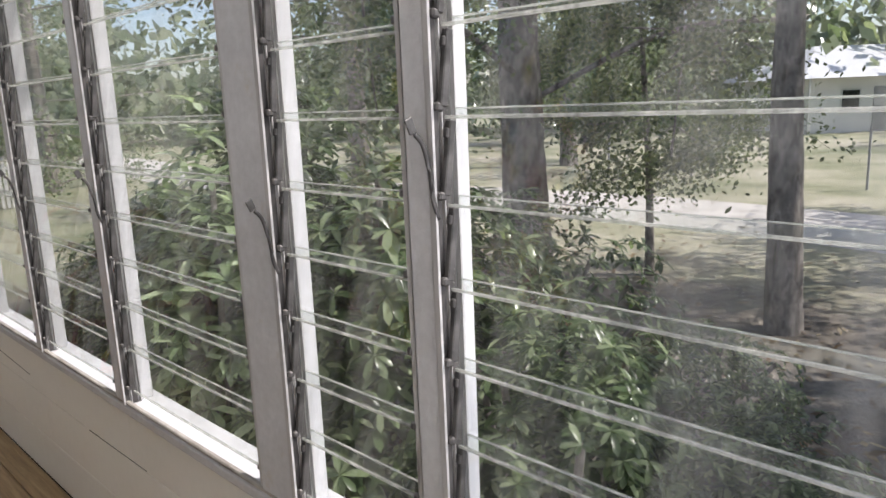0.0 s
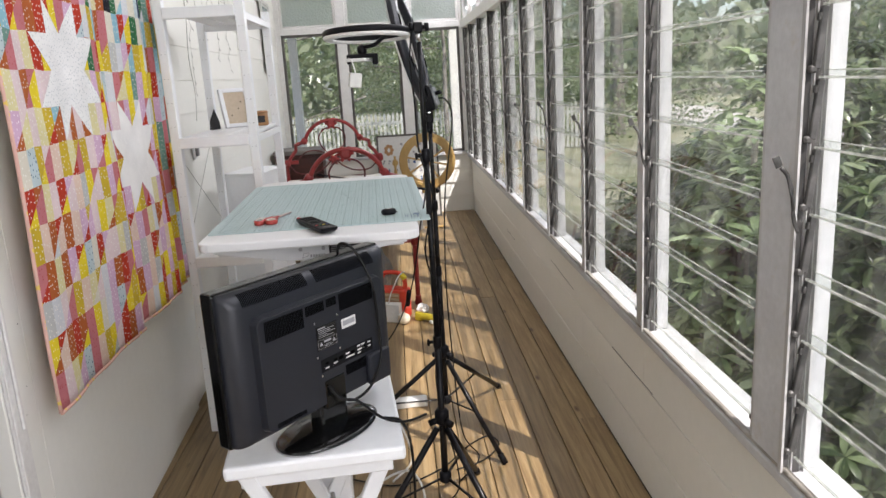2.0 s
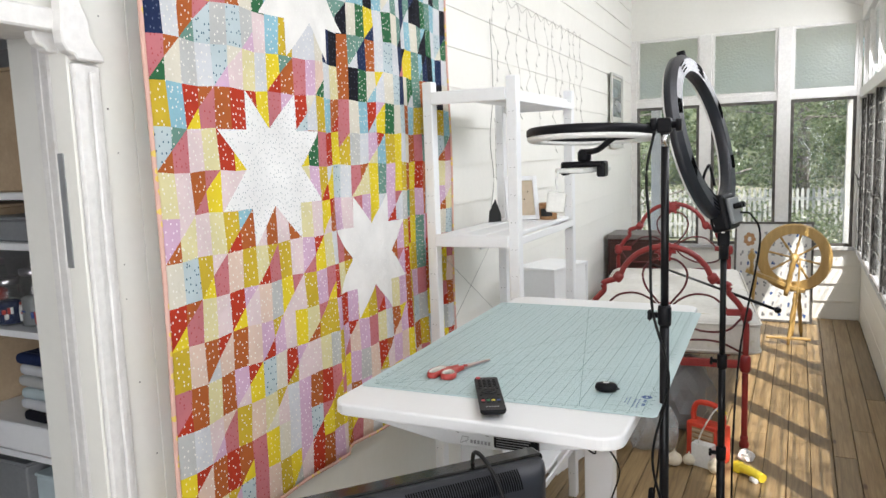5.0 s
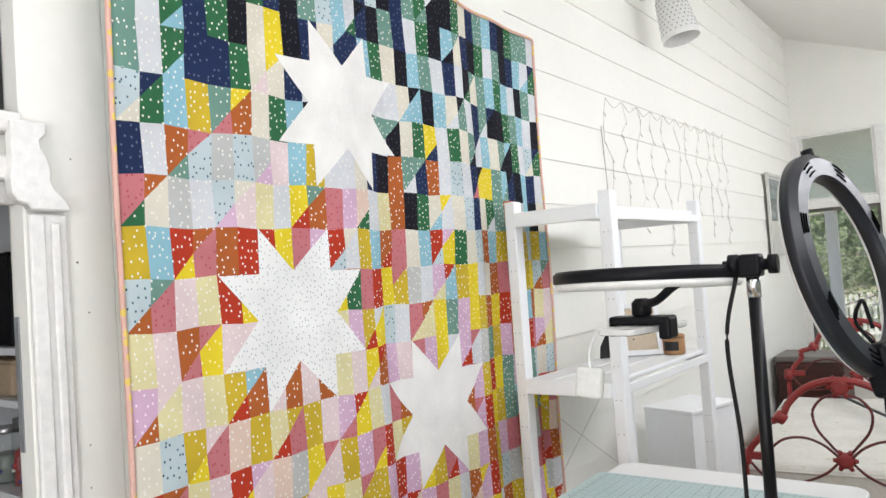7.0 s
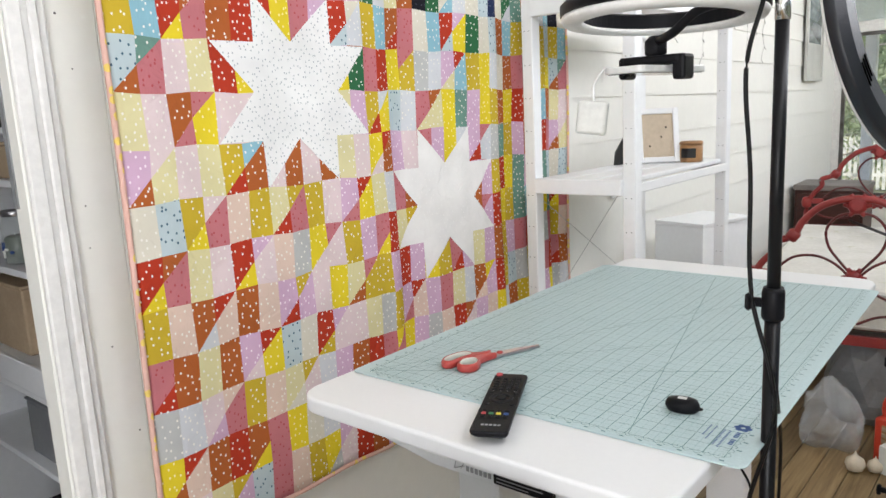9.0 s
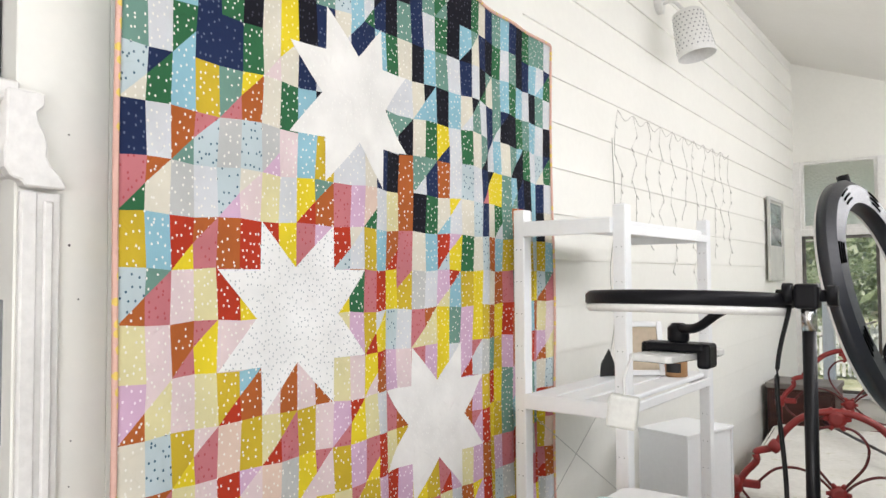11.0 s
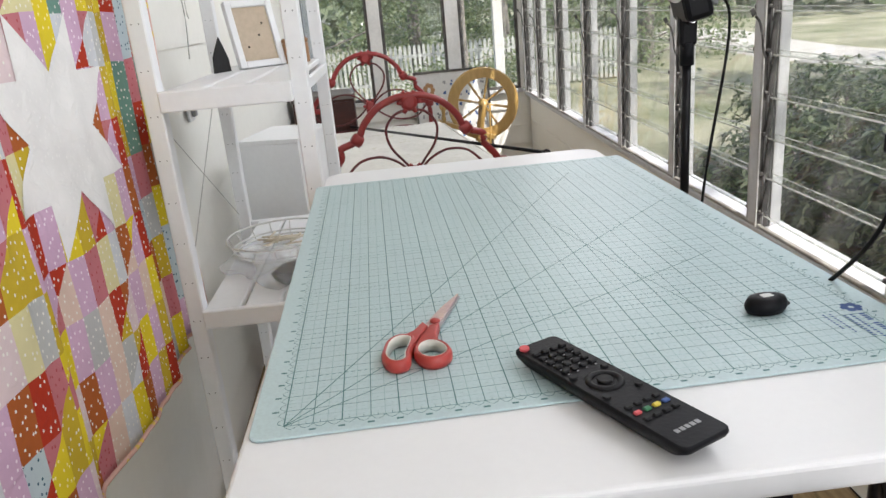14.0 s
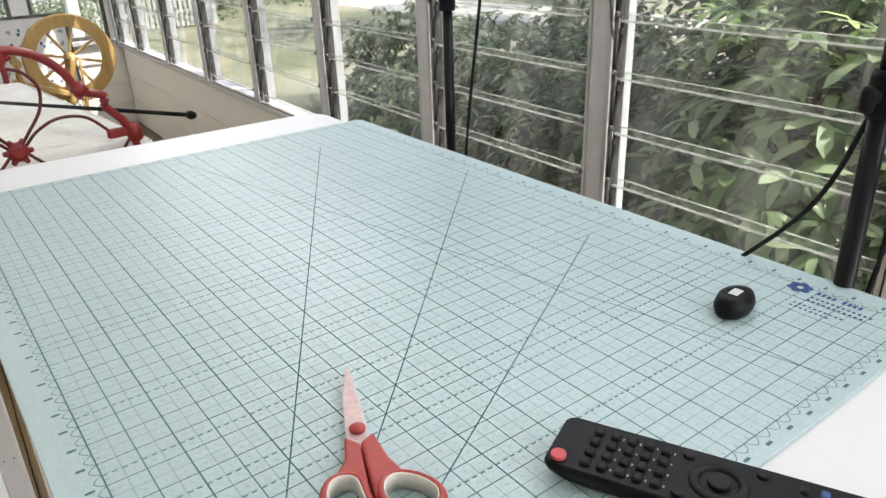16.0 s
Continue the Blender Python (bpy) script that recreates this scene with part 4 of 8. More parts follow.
def scissors():
    ang = math.atan2(2.262 - 2.18, -0.156 + 0.19) - math.pi / 2
    s = thing("scissors", Matrix.Translation((-0.193, 2.170, DESK_Z + 0.0032)) @ Matrix.Rotation(ang, 4, "Z") @ Matrix.Translation((-0.0004, 0.0085, 0)) @ Matrix.Diagonal((0.92, 0.905, 0.95, 1)), "red-handled scissors with floral blades, lying closed", "scissors")
    for lab, out, z in (("floral coated blade", [(-0.0150, -0.022), (-0.002, -0.026), (-0.0005, 0.0), (-0.0025, 0.060), (-0.0045, 0.088), (-0.006, 0.088), (-0.013, 0.040), (-0.0150, 0.0)], 0.0050),
                        ("bright steel blade", [(-0.012, -0.026), (0.002, -0.020), (0.0015, 0.020), (-0.0012, 0.070), (-0.0030, 0.090), (-0.0050, 0.088), (-0.009, 0.03)], 0.0022)):
        bm = bmesh.new()
        prism(bm, out, z, z + 0.0022)
        part("blade", bm, BLADE if "floral" in lab else STEEL, s, lab)

    def band(loop, prof):
        """A closed band round a loop: profile points are (how far outside the loop, height)."""
        bm = bmesh.new()
        n = len(loop)
        rings = []
        for k, p in enumerate(loop):
            d = (loop[(k + 1) % n] - loop[k - 1]).normalized()
            o = Vector((-d.y, d.x, 0))
            rings.append([bm.verts.new(p + o * q + Vector((0, 0, z))) for q, z in prof])
        for A, B in zip(rings, rings[1:] + rings[:1]):
            for k in range(len(prof)):
                bm.faces.new((A[k], A[(k + 1) % len(prof)], B[(k + 1) % len(prof)], B[k])).smooth = True
        return bm

    for loop, shank in ((((-0.0328, -0.074), (-0.0300, -0.062), (-0.0225, -0.058), (-0.0145, -0.062), (-0.0112, -0.078), (-0.0080, -0.096), (-0.0035, -0.110), (-0.0080, -0.1165), (-0.0165, -0.1145), (-0.0255, -0.104), (-0.0305, -0.088)),
                         [(-0.0172, -0.014), (-0.0065, -0.024), (-0.0065, -0.045), (-0.0058, -0.075), (-0.0100, -0.0750), (-0.0140, -0.0600), (-0.0235, -0.0565), (-0.0290, -0.057), (-0.0190, -0.040)]),
                        (((0.0036, -0.076), (0.0070, -0.067), (0.0150, -0.065), (0.0265, -0.0715), (0.0350, -0.083), (0.0340, -0.094), (0.0275, -0.1012), (0.0190, -0.1012), (0.0105, -0.0945), (0.0052, -0.0865)),
                         [(0.0040, -0.013), (-0.0060, -0.022), (-0.0056, -0.045), (-0.0040, -0.080), (0.0020, -0.0770), (0.0060, -0.0660), (0.0150, -0.0635), (0.0205, -0.0640), (0.0105, -0.042)])):
        pts = [Vector((x, y, 0)) for x, y in loop]
        fine = []
        n = len(pts)
        for k in range(n):
            p0, p1, p2, p3 = pts[k - 1], pts[k], pts[(k + 1) % n], pts[(k + 2) % n]
            for q in range(4):
                u = q / 4
                fine.append(0.5 * (2 * p1 + (p2 - p0) * u + (2 * p0 - 5 * p1 + 4 * p2 - p3) * u * u + (3 * p1 - p0 - 3 * p2 + p3) * u ** 3))
        area = sum(p.x * q.y - q.x * p.y for p, q in zip(fine, fine[1:] + fine[:1]))
        if area > 0:
            fine.reverse()
        h = part("handle", band(fine, ((0.0012, 0.001), (0.0012, 0.0140), (0.0022, 0.0150), (0.0045, 0.0142), (0.0065, 0.0105), (0.0066, 0.0045), (0.0050, 0.0008))), SCISSRED, s, "dull red plastic handle loop")
        part("lining", band(fine, ((0.0, 0.0015), (0.0, 0.0138), (0.0006, 0.0147), (0.00115, 0.0145), (0.00115, 0.0015))), SCISSWHITE, h, "cream inner lining")
        bm = bmesh.new()
        prism(bm, shank, 0.0018, 0.0132)
        soften(part("shank", bm, SCISSRED, h), 0.0028, 3)
    bm = bmesh.new()
    lathe(bm, [(0.0062, 0.0072), (0.0062, 0.0090), (0.0045, 0.0104), (0.001, 0.0108)], 18, Matrix.Translation((-0.0062, -0.001, 0)))
    part("pivot", bm, SCISSRED, s)


scissors()


def remote_control():
    f = Vector((-0.105, 2.086, 0))
    n = Vector((-0.008, 1.892, 0))
    ang = math.atan2((f - n).y, (f - n).x) - math.pi / 2
    c = (f + n) / 2
    r = thing("remote_control", Matrix.Translation((c.x, c.y, DESK_Z + 0.0032)) @ Matrix.Rotation(ang, 4, "Z"), "long black television remote control with coloured buttons", "remote control")
    bm = bmesh.new()
    levels = []
    for z, kx, ky in ((0.0, 0.70, 0.80), (0.004, 0.86, 0.90), (0.010, 0.97, 0.985), (0.0135, 1.0, 1.0), (0.0158, 0.99, 0.995), (0.0168, 0.95, 0.985)):
        levels.append([bm.verts.new((px * kx, py * ky, z)) for px, py in rounded(0.0255, 0.106, 0.007, 5)])
    for A, B in zip(levels, levels[1:]):
        for k in range(len(A)):
            bm.faces.new((A[k], A[(k + 1) % len(A)], B[(k + 1) % len(A)], B[k])).smooth = True
    bm.faces.new(levels[0][::-1])
    bm.faces.new(levels[-1])
    part("body", bm, BLACK, r)
    for k in range(4):
        for j in range(5):
            bm = bmesh.new()
            bx(bm, -0.0195 + k * 0.0103, -0.0125 + k * 0.0103, 0.036 + j * 0.0105, 0.042 + j * 0.0105, 0.016, 0.0192, 0.001)
            part("button", bm, BTN, r)
    for j in range(3):
        for k in range(4):
            bm = bmesh.new()
            bx(bm, -0.0195 + k * 0.0103, -0.0125 + k * 0.0103, -0.062 + j * 0.0105, -0.057 + j * 0.0105, 0.016, 0.0188, 0.001)
            part("button", bm, (BTNRED, BTNGREEN, BTNYELLOW, BTNBLUE)[k] if j == 1 else BTN, r)
    bm = bmesh.new()
    torus(bm, (0, 0.006, 0.0165), 0.014, 0.0036, seg=28, sub=6, flat=0.7)
    pad = part("navigation_ring", bm, BTN, r)
    bm = bmesh.new()
    rod(bm, (0, 0.006, 0.015), (0, 0.006, 0.0195), 0.0065, seg=16)
    part("centre_button", bm, BTN, pad)
    bm = bmesh.new()
    rod(bm, (-0.0175, 0.0975, 0.015), (-0.0175, 0.0975, 0.0195), 0.0048, seg=16)
    part("power_button", bm, BTNRED, r, "red power button")
    for (x, y) in ((-0.018, 0.026), (0.018, 0.026), (-0.018, -0.016), (0.018, -0.016)):
        bm = bmesh.new()
        rod(bm, (x, y, 0.015), (x, y, 0.0188), 0.0036, seg=10)
        part("button", bm, BTN, r)
    bm = bmesh.new()
    for k in range(5):
        bx(bm, -0.013 + k * 0.0055, -0.009 + k * 0.0055, -0.087, -0.0825, 0.0165, 0.01705)
    part("maker_mark", bm, GREYPRINT, r)
    for k in range(4):
        for j in range(4):
            boxpart("key_mark", (-0.0172 + k * 0.0103, -0.0152 + k * 0.0103, 0.0335 + j * 0.0105, 0.0345 + j * 0.0105, 0.0165, 0.01705), GREYPRINT, r)


remote_control()


def tape_measure():
    t = thing("tape_measure", Matrix.Translation((0.151, 2.128, DESK_Z + 0.0032)) @ Matrix.Rotation(radians(8), 4, "Z"), "small black oval pocket tape measure with a pale label", "tape measure")
    bm = bmesh.new()
    lathe(bm, [(0.010, 0), (0.022, 0.001), (0.0255, 0.007), (0.0255, 0.011), (0.022, 0.0175), (0.012, 0.0195)], 24, Matrix.Diagonal((0.92, 0.60, 0.95, 1)))
    part("case", bm, BLACK, t)
    bm = bmesh.new()
    bx(bm, -0.006, 0.006, -0.004, 0.004, 0.0178, 0.0190)
    part("label", bm, LABEL, t, "small pale label")
    bm = bmesh.new()
    torus(bm, (0.0235, 0, 0.006), 0.0030, 0.0014, seg=16, sub=6)
    part("loop", bm, GLOSSBLACK, t)


tape_measure()


# ---- stool and television ----
def stool():
    s = thing("stool", Matrix.Translation((-0.07, 1.715, 0)) @ Matrix.Rotation(radians(5), 4, "Z"), "white painted wooden stool with crossed legs", "stool")
    bm = bmesh.new()
    bx(bm, -0.21, 0.21, -0.26, 0.26, 0.700, 0.735, 0.008, 2)
    part("seat", bm, SHELF_WHITE, s)
    boxpart("apron", (-0.18, 0.18, -0.22, -0.20, 0.655, 0.70), SHELF_WHITE, s, bev=0.003)
    boxpart("apron", (-0.18, 0.18, 0.20, 0.22, 0.655, 0.70), SHELF_WHITE, s, bev=0.003)
    for y in (-0.20, 0.20):
        for a, b in ((-0.15, 0.17), (0.15, -0.17)):
            bm = bmesh.new()
            vs = bx(bm, -0.019, 0.019, -0.011, 0.011, 0, 0.75, 0.003)
            dx = b - a
            ln = math.hypot(dx, 0.69)
            bmesh.ops.scale(bm, vec=(1, 1, ln / 0.75), verts=bm.verts)
            o = part("leg", bm, SHELF_WHITE, s)
            o.matrix_local = Matrix.Translation((a, y + (0.012 if b > 0 else -0.012), 0.004)) @ Matrix.Rotation(math.atan2(dx, 0.69), 4, "Y")
        bm = bmesh.new()
        rod(bm, (0.01, y - 0.03, 0.36), (0.01, y + 0.03, 0.36), 0.008)
        part("bolt", bm, STEEL, s)
    boxpart("stretcher", (-0.012, 0.032, -0.19, 0.19, 0.19, 0.215), SHELF_WHITE, s, bev=0.003)


stool()


def television():
    tv = thing("television", Matrix.Translation((-0.05, 1.60, 0.7355)) @ Matrix.Rotation(math.atan2(0.403, 0.339), 4, "Z"), "black flat television seen from the back on an oval stand", "television")
    W, H0, H1 = 0.264, 0.062, 0.420
    bm = bmesh.new()
    bx(bm, -W, W, 0.0, 0.040, H0, H1, 0.006, 2)
    part("bezel", bm, GLOSSBLACK, tv)
    boxpart("screen", (-W + 0.02, W - 0.02, 0.040, 0.0415, H0 + 0.025, H1 - 0.02), SCREEN, tv)
    # rear shell: a frustum with rounded shoulders
    bm = bmesh.new()
    rings = []
    shoulder = ((0.002, 0.003), (-0.008, 0.004), (-0.018, 0.008), (-0.027, 0.015), (-0.034, 0.024), (-0.038, 0.034), (-0.040, 0.046), (-0.041, 0.058), (-0.0412, 0.0590), (-0.0580, 0.0625), (-0.0598, 0.0635), (-0.0600, 0.0670))
    cz = (H0 + H1) / 2
    for y, ins in shoulder:
        up, down = (H1 - cz) - ins * 1.05, (H1 - cz) - ins * 0.45
        ring = []
        for px, pz in rounded(W - ins, (up + down) / 2, 0.010 + 0.15 * ins, 5):
            ring.append(bm.verts.new((px, y, cz + pz + (up - down) / 2)))
        rings.append(ring)
    for i, (A, B) in enumerate(zip(rings, rings[1:])):
        for k in range(len(A)):
            bm.faces.new((A[k], A[(k + 1) % len(A)], B[(k + 1) % len(A)], B[k])).smooth = i < 7
    bm.faces.new(rings[0])
    bm.faces.new(rings[-1])
    sh = part("rear_shell", bm, TVBLACK, tv, "matt black moulded rear shell")
    for (a, b, z, h) in ((-0.182, -0.068, 0.322, 0.046), (-0.062, 0.000, 0.333, 0.024), (0.004, 0.040, 0.335, 0.020), (0.046, 0.165, 0.325, 0.042), (0.05, 0.13, 0.150, 0.026), (-0.175, -0.085, 0.100, 0.010)):
        n = int((b - a) / 0.0042)
        bm = bmesh.new()
        for k in range(n):
            bx(bm, a + k * 0.0042, a + k * 0.0042 + 0.0024, -0.0612, -0.058, z - h / 2, z + h / 2)
        part("vent_grille", bm, SLOT, sh)
    for (a, b) in ((-0.215, -0.022), (0.0, 0.205)):
        n = int((b - a) / 0.0043)
        bm = bmesh.new()
        for k in range(n):
            x0 = a + k * 0.0043
            row = [[bm.verts.new((q, y - 0.0006, H1 - ins * 1.05 + 0.0007)) for q in (x0, x0 + 0.0025)] for y, ins in shoulder[2:6]]
            for A, B in zip(row, row[1:]):
                bm.faces.new((A[0], A[1], B[1], B[0]))
        part("vent_grille", bm, SLOT, sh)
    lb = boxpart("rating_label", (-0.036, 0.030, -0.0612, -0.0598, 0.228, 0.286), GLOSSBLACK, sh)
    bm = bmesh.new()
    for k, (w0, w1) in enumerate(((0.0, 0.024), (0.002, 0.052), (0.002, 0.040), (0.002, 0.056), (0.002, 0.030), (0.002, 0.050))):
        bx(bm, -0.032 + w0, -0.032 + w1, -0.0618, -0.0611, 0.2795 - k * 0.0042, (0.2823 if k == 0 else 0.2807) - k * 0.0042)
    for q in ((-0.0335, 0.0275, 0.2525, 0.2530), (-0.0335, 0.0275, 0.2310, 0.2315), (-0.0335, -0.0330, 0.2315, 0.2525), (0.0270, 0.0275, 0.2315, 0.2525), (-0.0145, 0.0085, 0.2440, 0.2490), (-0.0145, 0.0085, 0.2385, 0.2395), (-0.020, 0.014, 0.2345, 0.2355)):
        bx(bm, q[0], q[1], -0.0618, -0.0611, q[2], q[3])
    for x in (-0.024, 0.018):
        prism(bm, [(-0.0055, 0), (0.0055, 0), (0, 0.010)], 0.0611, 0.0618, Matrix.Translation((x, 0, 0.2385)) @ Matrix(((1, 0, 0, 0), (0, 0, -1, 0), (0, 1, 0, 0), (0, 0, 0, 1))))
    part("label_print", bm, GREYPRINT, lb)
    st = boxpart("sticker", (0.048, 0.096, -0.0612, -0.0598, 0.257, 0.281), LABEL, sh, "white paper sticker")
    bm = bmesh.new()
    bx(bm, 0.052, 0.092, -0.0615, -0.0611, 0.264, 0.276)
    part("sticker_print", bm, GREYPRINT, st)
    pp = boxpart("port_panel", (-0.030, 0.150, -0.0610, -0.0585, 0.172, 0.204), BLACK, sh)
    for x, z, w in ((-0.018, 0.178, 0.013), (0.010, 0.181, 0.013), (0.052, 0.190, 0.014), (0.052, 0.180, 0.030), (0.094, 0.196, 0.010), (0.108, 0.196, 0.012), (0.094, 0.186, 0.026), (0.094, 0.178, 0.010), (0.132, 0.194, 0.010), (0.132, 0.184, 0.010)):
        boxpart("port_label", (x, x + w, -0.0616, -0.0609, z, z + 0.0038), LABEL, pp)
    for x, w in ((-0.016, 0.010), (0.012, 0.010), (0.028, 0.016), (0.070, 0.014), (0.110, 0.014)):
        boxpart("port", (x, x + w, -0.0616, -0.0609, 0.1885 - 0.003 * (w > 0.012), 0.1935), SLOT, pp)
    for x, z in ((-0.04, 0.298), (0.035, 0.298), (-0.04, 0.214), (0.035, 0.214), (-0.03, 0.165)):
        bm = bmesh.new()
        rod(bm, (x, -0.0595, z), (x, -0.0622, z), 0.0026, seg=10)
        part("screw", bm, CHROME, sh)
    bm = bmesh.new()
    bx(bm, 0.12, 0.20, -0.075, -0.058, 0.085, 0.165, 0.006, 2)
    part("side_box", bm, TVBLACK, sh)
    bm = bmesh.new()
    bx(bm, W, W + 0.006, 0.012, 0.030, 0.13, 0.20, 0.002)
    part("side_buttons", bm, BLACK, tv)
    bm = bmesh.new()
    bx(bm, -0.035, 0.055, -0.050, -0.005, 0.010, 0.16, 0.008, 2)
    bx(bm, -0.025, 0.045, -0.062, -0.045, 0.075, 0.15, 0.004)
    part("neck", bm, GLOSSBLACK, tv)
    bm = bmesh.new()
    lathe(bm, [(0.100, 0.0), (0.118, 0.002), (0.120, 0.006), (0.112, 0.011), (0.060, 0.016), (0.030, 0.020)], 40, Matrix.Translation((0.01, -0.02, 0)) @ Matrix.Diagonal((1.25, 0.78, 1, 1)))
    part("stand_base", bm, GLOSSBLACK, tv, "glossy oval stand")
    bm = bmesh.new()
    tube(bm, spline([(0.14, 0.030, 0.39), (0.138, 0.015, 0.440), (0.142, -0.02, 0.438), (0.155, -0.045, 0.395), (0.163, -0.066, 0.33), (0.168, -0.070, 0.24), (0.160, -0.078, 0.15), (0.11, -0.085, 0.095), (0.05, -0.082, 0.078), (0.0, -0.078, 0.105), (-0.015, -0.064, 0.135)], 8), 0.0036, 8)
    tube(bm, spline([(-0.01, -0.064, 0.130), (0.0, -0.082, 0.10), (0.035, -0.105, 0.085), (0.08, -0.14, 0.03), (0.13, -0.17, 0.006), (0.19, -0.19, 0.005)], 8), 0.0035, 8)
    part("power_cord", bm, CORD, tv)


television()


# ---- shelf unit and what stands on it ----
def shelf_unit():
    s = thing("shelf_unit", Matrix(), "white painted slatted timber shelf unit, half full", "shelf unit")
    P = {"a": (-0.773, 3.140), "b": (-0.443, 3.150), "c": (-0.470, 3.955), "d": (-0.805, 3.955)}
    for k, (x, y) in P.items():
        bm = bmesh.new()
        bx(bm, x - 0.002, x + 0.037, y - 0.006, y + 0.038, 0, 1.945, 0.003)
        po = part("post", bm, SHELF_WHITE, s)
        bm = bmesh.new()
        rod(bm, (0, -0.0006, 0), (0, 0.004, 0), 0.0014, seg=6)
        hole = mesh_of("peg_hole", bm)
        hole.materials.append(SLOT)
        for j in range(18):
            for e in (0.009, 0.025):
                o = new("peg_hole", hole)
                o.parent, o.location = po, (x + e, y - 0.006, 0.12 + j * 0.10)
    for z in (0.30, 0.842, 1.372, 1.905):
        for i in range(3):
            x0 = -0.738 + i * 0.099
            bm = bmesh.new()
            bx(bm, x0, x0 + 0.0875, 3.150, 3.975, z - 0.016, z, 0.003)
            part("slat", bm, SHELF_WHITE, s)
        boxpart("front_rail", (-0.739, -0.443, 3.128, 3.148, z - 0.045, z + 0.002), SHELF_WHITE, s, bev=0.003)
        boxpart("back_rail", (-0.770, -0.470, 3.962, 3.982, z - 0.045, z - 0.002), SHELF_WHITE, s, bev=0.003)
        boxpart("side_rail", (-0.442, -0.430, 3.18, 3.955, z - 0.045, z - 0.017), SHELF_WHITE, s, bev=0.002)
    bm = bmesh.new()
    tube(bm, [(-0.775, 3.17, 1.33), (-0.80, 3.955, 0.87)], 0.0012, 5)
    tube(bm, [(-0.80, 3.955, 1.33), (-0.775, 3.17, 0.87)], 0.0012, 5)
    part("brace_wire", bm, GREYCORD, s)


shelf_unit()

SH3 = 1.3725
f = thing("photo_frame", Matrix.Translation((-0.60, 3.74, SH3)) @ Matrix.Rotation(radians(35), 4, "Z") @ Matrix.Rotation(radians(-16), 4, "X"), "white photo frame turned to show its tan backing", "photo frame")
for q in ((-0.075, -0.055, 0.0, 0.20), (0.055, 0.075, 0.0, 0.20), (-0.055, 0.055, 0.0, 0.02), (-0.055, 0.055, 0.18, 0.20)):
    boxpart("frame_bar", (q[0], q[1], -0.012, 0.012, q[2], q[3]), SHELF_WHITE, f, bev=0.002)
boxpart("backing", (-0.055, 0.055, -0.004, 0.004, 0.02, 0.18), TANINSERT, f, "tan backing board")
for x, z in ((-0.03, 0.062), (0.012, 0.095), (0.03, 0.13)):
    bm = bmesh.new()
    rod(bm, (x, -0.0052, z), (x, -0.0040, z), 0.0034, seg=8)
    part("fixing", bm, BLACK, f)
f = thing("standing_card", Matrix.Translation((-0.705, 3.66, SH3)) @ Matrix.Rotation(radians(60), 4, "Z"), "black triangular easel card standing on the shelf", "card")
bm = bmesh.new()
prism(bm, [(-0.035, 0), (0.035, 0), (0.032, 0.035), (0.004, 0.098), (-0.03, 0.045)], -0.002, 0.002, Matrix(((1, 0, 0, 0), (0, 0, 1, 0), (0, 1, 0, 0), (0, 0, 0, 1))))
part("card_panel", bm, BLACKPAPER, f)
bm = bmesh.new()
prism(bm, [(-0.01, 0), (0.01, 0), (0.004, 0.08)], -0.001, 0.001, Matrix.Translation((0, 0.025, 0)) @ Matrix.Rotation(radians(15), 4, "X") @ Matrix(((1, 0, 0, 0), (0, 0, 1, 0), (0, 1, 0, 0), (0, 0, 0, 1))))
part("card_leg", bm, BLACKPAPER, f)
f = thing("wooden_tin", Matrix.Translation((-0.505, 3.80, SH3)), "round brown burnt-wood tin on the shelf", "tin")
bm = bmesh.new()
lathe(bm, [(0.036, 0), (0.040, 0.003), (0.040, 0.058), (0.037, 0.061)], 28)
part("tin_body", bm, WOODTIN, f)
bm = bmesh.new()
lathe(bm, [(0.041, 0.0615), (0.041, 0.070), (0.036, 0.074)], 28)
part("lid", bm, WOODTIN, f)
# dark label wrapped on the tin's front
bm = bmesh.new()
for k in range(8):
    a0, a1 = radians(-125 + k * 10), radians(-115 + k * 10)
    bm.faces.new([bm.verts.new((0.0405 * math.cos(a), 0.0405 * math.sin(a), z)) for a, z in ((a0, 0.016), (a1, 0.016), (a1, 0.050), (a0, 0.050))])
part("dark_label", bm, BLACKPAPER, f, "dark label round the side")
f = thing("wire_tray", Matrix.Translation((-0.60, 3.60, 0.8425)), "round white wire tray with plastic wrap and cut sticks", "tray")
for R, z in ((0.165, 0.045), (0.150, 0.015), (0.145, 0.004)):
    bm = bmesh.new()
    torus(bm, (0, 0, z), R, 0.003, seg=48, sub=6)
    part("wire_hoop", bm, WCORD, f)
for k in range(16):
    a = k * math.pi / 8
    bm = bmesh.new()
    rod(bm, (0.145 * math.cos(a), 0.145 * math.sin(a), 0.004), (0.165 * math.cos(a), 0.165 * math.sin(a), 0.045), 0.0018, seg=6)
    part("wire_upright", bm, WCORD, f)
f = thing("stick_bundle", Matrix.Translation((-0.60, 3.64, 0.848)), "small heap of pale cut sticks and twine", "sticks")
rng = random.Random(5)
for k in range(16):
    a = rng.uniform(-0.5, 0.5) + (0 if k % 2 else 1.2)
    c = Vector((rng.uniform(-0.05, 0.05), rng.uniform(-0.03, 0.03), 0.004 + 0.0022 * k / 2))
    d = Vector((math.cos(a), math.sin(a), 0.02)) * rng.uniform(0.03, 0.055)
    bm = bmesh.new()
    rod(bm, c - d, c + d, 0.003, seg=6)
    part("stick", bm, ONION, f)


